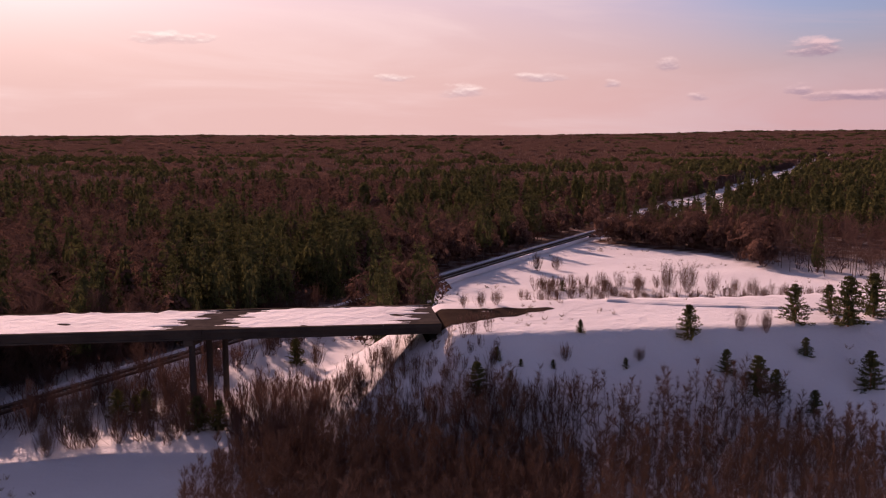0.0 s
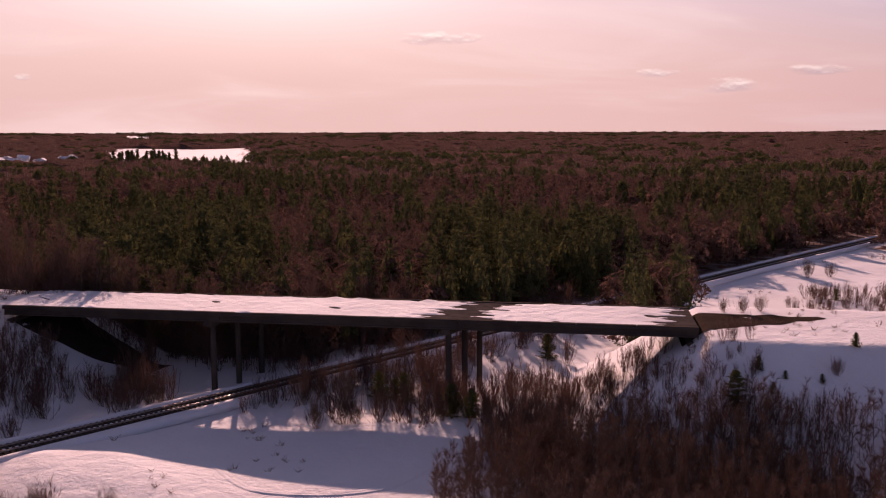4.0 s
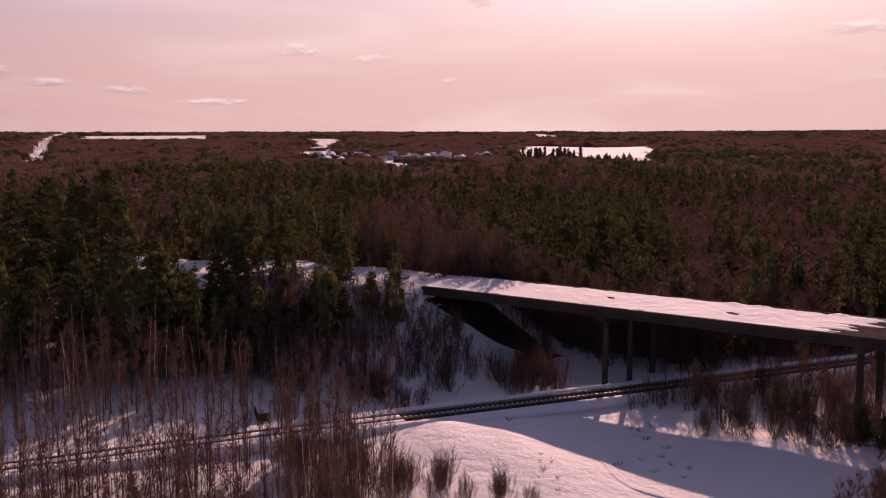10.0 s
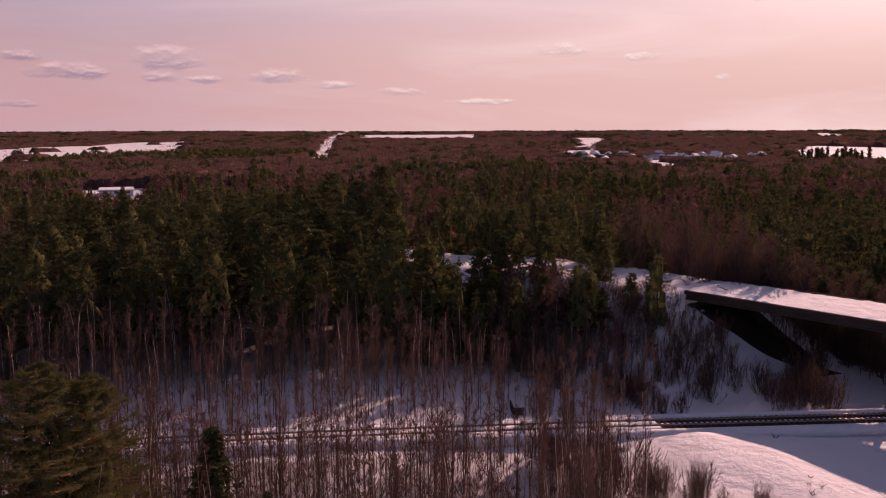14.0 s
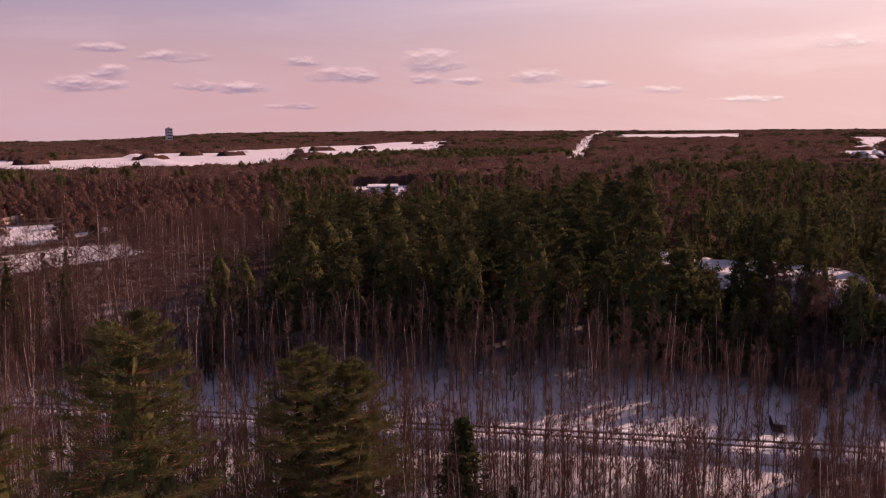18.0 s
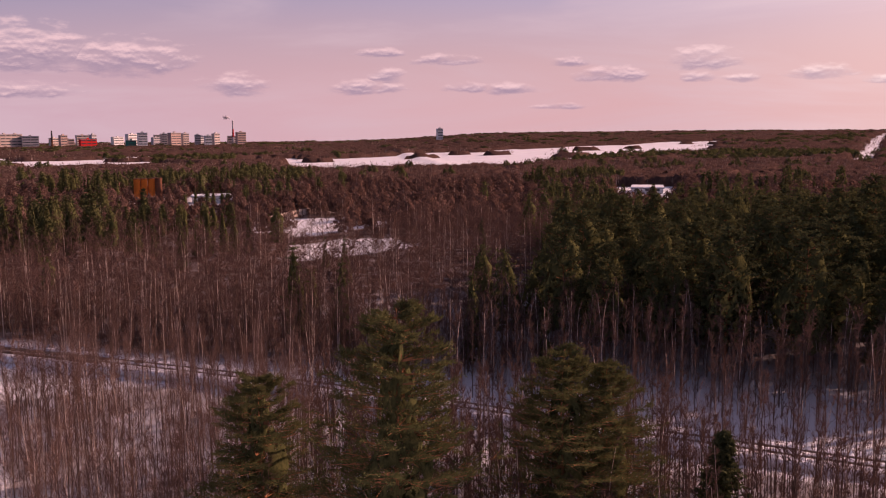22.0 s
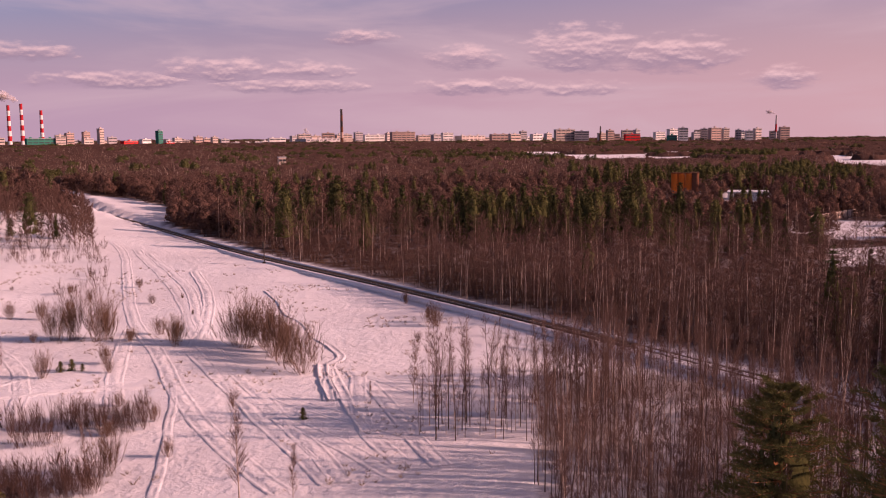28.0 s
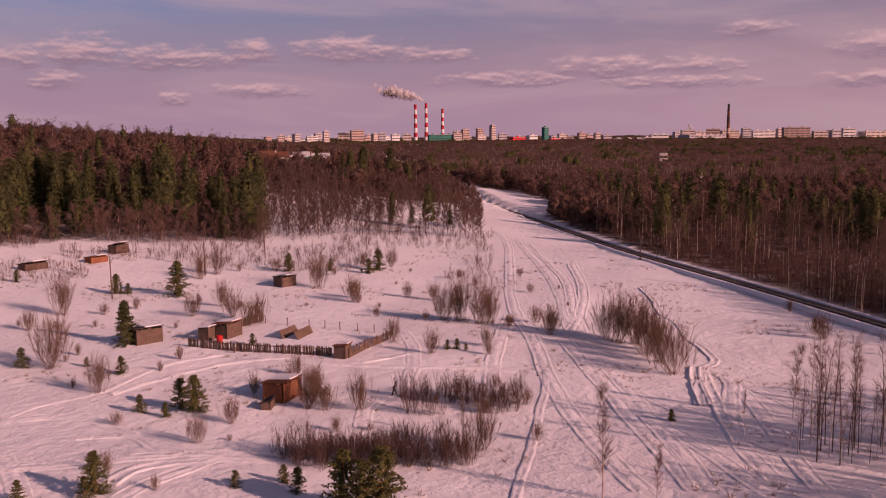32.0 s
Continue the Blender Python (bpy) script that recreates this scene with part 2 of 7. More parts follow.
def mass_material(name, dark, light, grain, lace, glow=0.35):
    """Crowded twigs or needles: a lacy mass streaked upwards, uneven in tone, that lets some light through."""
    m = bpy.data.materials.new(name)
    m.use_nodes = True
    nt = m.node_tree
    nt.nodes.clear()
    out = nt.nodes.new("ShaderNodeOutputMaterial")
    geo = nt.nodes.new("ShaderNodeNewGeometry")
    squash = nt.nodes.new("ShaderNodeVectorMath")
    squash.operation = "MULTIPLY"
    squash.inputs[1].default_value = (1.0, 1.0, 0.45)
    link(nt, geo.outputs["Position"], squash.inputs[0])
    fine = noise_node(nt, squash.outputs[0], grain, 5.0, 0.75)
    col = mix_node(nt, range_node(nt, fine, 0.38, 0.68), dark, light)
    broad = noise_node(nt, geo.outputs["Position"], 0.018, 3.0)
    col = mix_node(nt, range_node(nt, broad, 0.35, 0.65, 0.0, 0.35), col, tuple(c * 0.5 for c in light))
    diff, thru, body = nt.nodes.new("ShaderNodeBsdfDiffuse"), nt.nodes.new("ShaderNodeBsdfTranslucent"), nt.nodes.new("ShaderNodeMixShader")
    for n in (diff, thru):
        link(nt, col, n.inputs["Color"])
    body.inputs[0].default_value = glow
    link(nt, diff.outputs[0], body.inputs[1])
    link(nt, thru.outputs[0], body.inputs[2])
    if not lace:
        link(nt, body.outputs[0], out.inputs["Surface"])
        return m
    gap, lacy = nt.nodes.new("ShaderNodeBsdfTransparent"), nt.nodes.new("ShaderNodeMixShader")
    clump = noise_node(nt, geo.outputs["Position"], grain * 0.3, 2.0)
    hole = math_node(nt, "ADD", math_node(nt, "MULTIPLY", fine, 0.6), math_node(nt, "MULTIPLY", clump, 0.4))
    link(nt, range_node(nt, hole, lace, lace + 0.03), lacy.inputs[0])
    link(nt, gap.outputs[0], lacy.inputs[1])
    link(nt, body.outputs[0], lacy.inputs[2])
    link(nt, lacy.outputs[0], out.inputs["Surface"])
    return m


TWIG_MASS = mass_material("crowded_twigs", (0.068, 0.042, 0.035), (0.165, 0.099, 0.080), 2.4, 0.50)
NEEDLE_MASS = mass_material("crowded_needles", (0.042, 0.047, 0.021), (0.118, 0.118, 0.047), 2.6, 0.47, 0.3)
CANOPY = mass_material("far_canopy", (0.066, 0.041, 0.034), (0.150, 0.090, 0.072), 0.5, 0.0, 0.12)
GRASS = material("dry_grass", (0.24, 0.17, 0.095), 0.95, (0.16, 0.10, 0.06), 0.3, grain=0.2, island=0.4)
OLD_WOOD = material("weathered_boards", (0.145, 0.098, 0.075), 0.9, (0.085, 0.058, 0.046), 1.2, grain=0.45, bump=0.3, bump_scale=8.0)
RED_WOOD = material("rust_brown_boards", (0.26, 0.105, 0.055), 0.9, (0.15, 0.07, 0.045), 1.0, grain=0.45)
TAR = material("tar_paper", (0.05, 0.045, 0.042), 0.9, (0.09, 0.075, 0.07), 0.9, grain=0.4)
RUST = material("rusted_metal", (0.17, 0.075, 0.045), 0.8, (0.09, 0.05, 0.04), 1.0, grain=0.5)

# ---- plan ----
RAIL = [(-560, -1040), (-330, -560), (-223, -345), (-178, -230), (-146, -150), (-128, -95), (-112, -50), (-98, -15), (-82, 18), (-66, 51),
        (-48, 86), (-30, 121), (-12, 155), (9, 196), (34, 243), (88, 344), (165, 490), (280, 728), (420, 1020), (640, 1480)]
BRIDGE_AT, BRIDGE_TURN, DECK_Z = (-39.0, 92.6), 7.1, 8.6
DECK_HALF, DECK_WIDE = 38.5, 11.0


def dense(points, step):
    """The polyline as a smooth row of points at even steps."""
    p = np.array(points, float)
    d = np.r_[0, np.cumsum(np.hypot(*np.diff(p, axis=0).T))]
    u = np.arange(0, d[-1], step)
    # Catmull-Rom
    i = np.clip(np.searchsorted(d, u, side="right") - 1, 0, len(p) - 2)
    f = ((u - d[i]) / (d[i + 1] - d[i]))[:, None]
    seg = (d[i + 1] - d[i])[:, None]
    tan = np.gradient(p, d, axis=0)
    h00, h10, h01, h11 = 2 * f**3 - 3 * f**2 + 1, f**3 - 2 * f**2 + f, -2 * f**3 + 3 * f**2, f**3 - f**2
    return h00 * p[i] + h10 * seg * tan[i] + h01 * p[i + 1] + h11 * seg * tan[i + 1]


RAIL_LINE = dense(RAIL, 2.0)


def line_distance(x, y, line):
    """The distance from each point to a row of points, in pieces to spare memory."""
    x, y = np.broadcast_arrays(np.asarray(x, float), np.asarray(y, float))
    q = np.stack([x.ravel(), y.ravel()], -1)
    best = np.full(len(q), 1e9)
    a, b = line[:-1], line[1:]
    lo, hi = line.min(0) - 60, line.max(0) + 60
    idx = np.nonzero((q > lo).all(1) & (q < hi).all(1))[0]
    for k in range(0, len(idx), 20000):
        j = idx[k:k + 20000]
        near = np.argmin((q[j, None, 0] - line[None, ::4, 0]) ** 2 + (q[j, None, 1] - line[None, ::4, 1]) ** 2, axis=1) * 4
        for off in range(-4, 4):
            m = np.clip(near + off, 0, len(a) - 1)
            ab = b[m] - a[m]
            t = np.clip(((q[j] - a[m]) * ab).sum(1) / (ab * ab).sum(1), 0, 1)
            best[j] = np.minimum(best[j], np.hypot(*(q[j] - a[m] - t[:, None] * ab).T))
    return best.reshape(x.shape)


def smooth(v, a, b):
    t = np.clip((np.asarray(v, float) - a) / (b - a), 0, 1)
    return t * t * (3 - 2 * t)


def heading(x, y):
    return np.degrees(np.arctan2(-np.asarray(x, float), y))


def along_bridge(x, y):
    c, s = math.cos(radians(BRIDGE_TURN)), math.sin(radians(BRIDGE_TURN))
    dx, dy = np.asarray(x) - BRIDGE_AT[0], np.asarray(y) - BRIDGE_AT[1]
    return dx * c + dy * s, -dx * s + dy * c


def wobble(x, y, size, seed=0.0):
    """Cheap smooth unevenness between -1 and 1."""
    a, b = x / size + seed, y / size - seed * 1.7
    return (np.sin(a * 1.0 + 1.3 * np.sin(b * 0.83)) + np.sin(b * 1.21 + 1.7 * np.sin(a * 0.71 + 2.0)) + np.sin((a + b) * 1.7 + 0.5) * 0.6) / 2.6


def ground_z(x, y):
    x, y = np.asarray(x, float), np.asarray(y, float)
    d, az = np.hypot(x, y), heading(x, y)
    base = -0.9 + 0.35 * wobble(x, y, 13.0) + 0.12 * wobble(x, y, 3.7, 2.0)
    town = smooth(az, 86, 98) * (1 - smooth(np.where(az < -90, az + 360, az), 158, 168))
    base = base + (14 * smooth(d, 1500, 2600) + 14 * smooth(d, 2600, 4600)) * (1 - 0.97 * town) - 4 * town * smooth(d, 500, 1500) + 5 * wobble(x, y, 900.0, 4.0) * smooth(d, 900, 3000)
    base = base + 8.0 * np.exp(-((x + 20) ** 2 + (y + 330) ** 2) / 110.0**2) + 27.0 * np.exp(-((x - 20) ** 2 + (y + 480) ** 2) / 170.0**2) + 9.0 * np.exp(-((x + 145) ** 2 + (y + 385) ** 2) / 85.0**2)
    base = base + (1.3 + 0.35 * wobble(x, y, 2.6, 3.0)) * np.exp(-((x + 51.0) ** 2 / 90.0 + (y - 62.0) ** 2 / 45.0)) + 1.0 * np.exp(-((x + 38.0) ** 2 + (y - 57.0) ** 2) / 9.0**2)
    base = base + 26 * smooth(d, 3300, 4700) * np.exp(-((az + 24) / 13.0) ** 2)
    # approach banks of the bridge, one at either end
    s, w = along_bridge(x, y)
    for out, half in ((s - DECK_HALF - 1.0, 9.0), (-s - DECK_HALF - 1.0, 7.5)):
        far = np.hypot(np.maximum(-out, 0), np.maximum(np.abs(w) - half, 0))
        top = DECK_Z - 0.35 + 0.15 * wobble(x, y, 6.0, 5.0)
        drop = 4.5 * smooth(out, 60, 260) if half > 8 else 2.2 * smooth(out, 22, 70) + 6.0 * smooth(out, 82, 120) + 0.9 * np.maximum(0, wobble(x, y, 5.0, 1.0)) * smooth(out, 6, 20)
        base = np.maximum(base, top - far / 1.55 - 0.3 * smooth(far, 0, 2) - drop)
    # low railway bank
    r = line_distance(x, y, RAIL_LINE)
    bank = -0.25 - np.maximum(r - 2.3, 0) / 2.2
    return np.where(r < 12, np.maximum(np.minimum(base, np.where(r < 2.6, -0.25, base)), bank), base)


def height(x, y):
    return float(ground_z(np.array([x]), np.array([y]))[0])


# ---- mesh helpers ----
def part(name, bm, mat, parent=None, label=""):
    me = bpy.data.meshes.new(name)
    bm.to_mesh(me)
    bm.free()
    me.materials.append(mat)
    ob = new(name, me)
    if parent is not None:
        ob.parent = parent
    if label:
        tagged(ob, label)
    return ob


def thing(name, x, y, z, turn=0.0, label="", category="", group=""):
    ob = new(name)
    ob.empty_display_size = 0.2
    ob.matrix_world = pose(x, y, z, 0, 0, turn)
    return tagged(ob, label, category, group)


def soup(name, verts, tris, mats, index=None, quads=False):
    """A mesh from arrays of vertices and of triangles (or quads)."""
    me = bpy.data.meshes.new(name)
    n = 4 if quads else 3
    me.vertices.add(len(verts))
    me.vertices.foreach_set("co", np.ascontiguousarray(verts, np.float32).ravel())
    me.loops.add(len(tris) * n)
    me.loops.foreach_set("vertex_index", np.ascontiguousarray(tris, np.int32).ravel())
    me.polygons.add(len(tris))
    me.polygons.foreach_set("loop_start", np.arange(0, len(tris) * n, n, dtype=np.int32))
    for m in mats:
        me.materials.append(m)
    if index is not None:
        me.polygons.foreach_set("material_index", np.ascontiguousarray(index, np.int32))
    me.update(calc_edges=True)
    me.validate()
    return me


def box(bm, sx, sy, sz, m=None, bevel=0.0):
    """A box with its base at z = 0, centred in x and y."""
    r = bmesh.ops.create_cube(bm, size=1.0, matrix=(m or Matrix()) @ Matrix.Translation((0, 0, sz / 2)) @ Matrix.Diagonal((sx, sy, sz, 1)))
    if bevel:
        edges = list({e for v in r["verts"] for e in v.link_edges})
        bmesh.ops.bevel(bm, geom=edges, offset=bevel, segments=1, affect="EDGES")
    return bm


def tube(bm, r1, r2, h, m=None, sides=10):
    bmesh.ops.create_cone(bm, cap_ends=True, segments=sides, radius1=r1, radius2=r2, depth=h, matrix=(m or Matrix()) @ Matrix.Translation((0, 0, h / 2)))
    return bm


# ---- ground ----
def build_ground():
    fine = np.arange(-34, 184, 0.47)
    rest = np.arange(184, 326, 4.0)
    ang = np.radians(np.r_[fine, rest])
    rad = [0.05, 10, 20, 30, 38, 44, 48]
    while rad[-1] < 4900:
        rad.append(rad[-1] + max(0.62, rad[-1] * 0.0118))
    rad = np.array(rad)
    a, r = np.meshgrid(ang, rad)
    x, y = -np.sin(a) * r, np.cos(a) * r
    z = ground_z(x, y)
    n, k = len(ang), len(rad)
    verts = np.stack([x, y, z], -1).reshape(-1, 3)
    i, j = np.meshgrid(np.arange(n), np.arange(k - 1))
    j2, i2 = j + 1, (i + 1) % n
    quads = np.stack([j * n + i, j * n + i2, j2 * n + i2, j2 * n + i], -1).reshape(-1, 4)[:, ::-1]
    me = soup("ground", verts, quads, [SNOW], quads=True)
    me.polygons.foreach_set("use_smooth", np.ones(len(me.polygons), bool))
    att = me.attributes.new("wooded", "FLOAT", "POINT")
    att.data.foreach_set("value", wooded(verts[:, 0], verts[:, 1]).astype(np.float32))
    tagged(new("ground", me), "snow-covered open ground with railway bank and road banks", "ground", kind="structure")


# ---- bridge ----
def build_bridge():
    t = thing("road_bridge", BRIDGE_AT[0], BRIDGE_AT[1], 0, BRIDGE_TURN, "disused concrete road bridge over the railway, deck half covered in snow", "bridge")
    L, W = 2 * DECK_HALF, DECK_WIDE
    bents = (-12.5, 14.0)
    SKEW = radians(15.0)
    joints = [-DECK_HALF, bents[0], bents[1], DECK_HALF]
    for a, b in zip(joints, joints[1:]):
        mid, ln = (a + b) / 2, b - a - 0.06
        part("deck_slab", box(bmesh.new(), ln, W, 0.28, pose(mid, 0, DECK_Z - 0.28), 0.02), CONCRETE, t)
        for k in range(7):
            y = -W / 2 + 0.55 + k * (W - 1.1) / 6
            bm = bmesh.new()
            box(bm, ln, 0.30, 0.70, pose(mid, y, DECK_Z - 0.97), 0.02)
            box(bm, ln, 0.56, 0.18, pose(mid, y, DECK_Z - 1.02), 0.02)
            part("girder", bm, CONCRETE, t)
        for sgn in (-1, 1):
            n = max(1, round(ln / 6.0))
            for k in range(n):
                part("kerb_block", box(bmesh.new(), ln / n - 0.03, 0.55, 0.12, pose(a + (k + 0.5) * (b - a) / n, sgn * (W / 2 - 0.3), DECK_Z + 0.002), 0.03), CONCRETE, t)
    for x in bents:
        part("pier_cap", box(bmesh.new(), 1.1, (W - 0.6) / math.cos(SKEW), 0.60, pose(x, 0, DECK_Z - 1.63, 0, 0, -math.degrees(SKEW)), 0.05), CONCRETE, t, "concrete crosshead on three columns")
        for y in (-4.3, 0.0, 4.3):
            px = x + y * math.tan(SKEW)
            wx, wy = (Matrix.Translation((*BRIDGE_AT, 0)) @ pose(0, 0, 0, 0, 0, BRIDGE_TURN) @ Vector((px, y, 0))).xy
            g = height(wx, wy) - 0.4
            part("column", tube(bmesh.new(), 0.34, 0.32, DECK_Z - 1.63 - g, pose(px, y, g), 14), CONCRETE, t)
    for sgn in (-1, 1):
        part("abutment", box(bmesh.new(), 1.3, W - 0.3, 3.0, pose(sgn * (DECK_HALF - 0.4), 0, DECK_Z - 4.5), 0.05), CONCRETE, t, "concrete abutment set into the snowy bank")
    # snow sheet on the deck, torn open over the pier and at the bank
    nx, ny = 380, 44
    xs, ys = np.linspace(-DECK_HALF - 0.5, DECK_HALF - 0.6, nx), np.linspace(-W / 2 + 0.18, W / 2 - 0.35, ny)
    X, Y = np.meshgrid(xs, ys, indexing="ij")
    v = Y / W
    rag = 1.8 * wobble(X * 0 + Y, Y * 0, 0.42, 1.0) + 1.5 * wobble(Y, X * 0, 0.17, 3.0)
    gap1 = 12.2 + 5.0 * v + rag                      # one side of the bare strip
    gap2 = 17.2 + 3.0 * v + rag * 0.8 + 3.2 * smooth(np.abs(v), 0.25, 0.5)
    end = DECK_HALF - 2.4 + 3.0 * v + rag
    thick = 0.09 + 0.03 * wobble(X, Y, 1.7, 2.0) + 0.03 * wobble(X, Y, 0.5, 6.0)
    cover = np.minimum(np.maximum(gap1 - X, X - gap2), end - X) / 0.35
    edge = (W / 2 - 0.35 + 0.22 * wobble(X, Y * 0, 0.9, 4.0) + 0.12 * wobble(X, Y * 0, 0.3, 7.0) - np.abs(Y)) / 0.15
    hole = 6.0 * (0.97 - np.maximum(0, wobble(X, Y, 1.9, 9.0)))
    thick = thick * np.clip(np.minimum(np.minimum(cover, edge), hole), -0.4, 1)
    # heaps shoved against the kerb
    for hx, hy in ((-16.0, -5.0), (-9.5, -5.0), (-10.5, -5.1), (-2.0, 4.9), (1.0, 4.9), (9.0, 4.8), (-28.0, -4.9)):
        thick = thick + 0.16 * np.exp(-((X - hx) / 0.8) ** 2 - ((Y - hy) / 0.35) ** 2)
    verts = np.stack([X, Y, DECK_Z + thick], -1).reshape(-1, 3)
    i, j = np.meshgrid(np.arange(nx - 1), np.arange(ny - 1), indexing="ij")
    quads = np.stack([i * ny + j, (i + 1) * ny + j, (i + 1) * ny + j + 1, i * ny + j + 1], -1).reshape(-1, 4)
    me = soup("snow_cover", verts, quads, [SNOW], quads=True)
    me.polygons.foreach_set("use_smooth", np.ones(len(me.polygons), bool))
    snow = new("snow_cover", me)
    snow.parent = t
    tagged(snow, "trampled snow with ragged melting edges")
    part("wearing_course", box(bmesh.new(), L - 0.1, W - 1.2, 0.03, pose(0, 0, DECK_Z + 0.004)), TAR, t, "bare dark asphalt where the snow has melted")


build_bridge()


# ---- railway ----
def build_railway():
    t = thing("railway_track", 0, 0, 0, 0, "single railway track on wooden sleepers, ballast blown clear of snow", "railway")
    line = dense(RAIL, 1.0)
    keep = np.hypot(*line.T) < 900
    line = line[keep]
    tan = np.gradient(line, axis=0)
    tan /= np.hypot(*tan.T)[:, None]
    nor = np.stack([-tan[:, 1], tan[:, 0]], -1)

    def strip(name, profile, mat, label="", part_of=None):
        prof = np.array(profile)
        way = np.ones(len(line), bool) if part_of is None else part_of
        v = np.concatenate([np.c_[(line + nor * o)[way], np.full(int(way.sum()), h)][:, None, :] for o, h in prof], 1)
        n, k = int(way.sum()), len(prof)
        i, j = np.meshgrid(np.arange(n - 1), np.arange(k), indexing="ij")
        j2 = (j + 1) % k
        q = np.stack([i * k + j, i * k + j2, (i + 1) * k + j2, (i + 1) * k + j], -1).reshape(-1, 4)
        ob = new(name, soup(name, v.reshape(-1, 3), q, [mat], quads=True))
        ob.parent = t
        if label:
            tagged(ob, label)

    strip("ballast_bed", [(-1.75, -0.4), (1.75, -0.4), (1.45, -0.10), (-1.45, -0.10)], BALLAST, "dark gravel showing between snow banks")
    for sgn in (-1, 1):
        c = 0.76 * sgn
        strip("rail", [(c - 0.065, 0.02), (c + 0.065, 0.02), (c + 0.05, 0.04), (c + 0.012, 0.06), (c + 0.036, 0.14), (c + 0.03, 0.175), (c - 0.03, 0.175), (c - 0.036, 0.14), (c - 0.012, 0.06), (c - 0.05, 0.04)], STEEL)
        strip("snow_ridge", [(sgn * 1.5, -0.25), (sgn * 3.4, -0.6), (sgn * 2.5, 0.10), (sgn * 1.95, 0.12)], SNOW, "ploughed snow along the rails")
    strip("snow_strip", [(-0.42, -0.16), (0.42, -0.16), (0.15, -0.02), (-0.15, -0.02)], SNOW, "old snow lying between the rails")
    shade = (heading(*line.T) > 44) & (heading(*line.T) < 112)
    strip("snow_filling", [(-0.66, -0.1), (0.66, -0.1), (0.52, 0.075), (-0.52, 0.075)], SNOW, "unbroken snow between the rails in the wood's shade", shade)
    for sgn in (-1, 1):
        strip("snow_filling", [(sgn * 0.88, -0.1), (sgn * 2.0, -0.1), (sgn * 1.9, 0.11), (sgn * 1.05, 0.085)], SNOW, "unbroken snow beside the rails", shade)
    # sleepers: the near ones singly, the far ones joined
    fine = dense(RAIL, 0.56)
    ft = np.gradient(fine, axis=0)
    near = [k for k in range(len(fine)) if np.hypot(*fine[k]) < 135]
    start = near[0] + int(0.45 * (len(near) - 300)) if len(near) > 300 else near[0]
    bm = box(bmesh.new(), 0.24, 2.72, 0.17, None, 0.015)
    me = bpy.data.meshes.new("sleeper")
    bm.to_mesh(me)
    bm.free()
    me.materials.append(SLEEPER)
    for k in range(start, min(start + 300, len(fine))):
        ob = new("sleeper", me)
        ob.parent = t
        ob.matrix_world = pose(fine[k, 0], fine[k, 1], -0.13, 0, 0, math.degrees(math.atan2(ft[k, 1], ft[k, 0])) + random.uniform(-1.2, 1.2))
    cube = np.array([(a, b, c) for c in (0, .17) for b in (-1.36, 1.36) for a in (-.12, .12)])
    faces = np.array([(0, 1, 3, 2), (4, 6, 7, 5), (0, 4, 5, 1), (2, 3, 7, 6), (0, 2, 6, 4), (1, 5, 7, 3)])
    allv, allf = [], []
    for k in range(len(fine)):
        if start <= k < start + 300 or np.hypot(*fine[k]) > 330:
            continue
        u = ft[k] / np.hypot(*ft[k])
        rot = np.array([(u[0], -u[1]), (u[1], u[0])])
        v = cube.copy()
        v[:, :2] = cube[:, :2] @ rot.T + fine[k]
        v[:, 2] -= 0.13
        allf.append(faces + 8 * len(allv))
        allv.append(v)
    far = new("far_sleeper", soup("far_sleeper", np.concatenate(allv), np.concatenate(allf), [SLEEPER], quads=True))
    far.parent = t
    tagged(far, kind="stuff")


build_railway()

# ---- trees ----
def unit(v):
    return v / np.maximum(np.linalg.norm(v, axis=-1, keepdims=True), 1e-9)


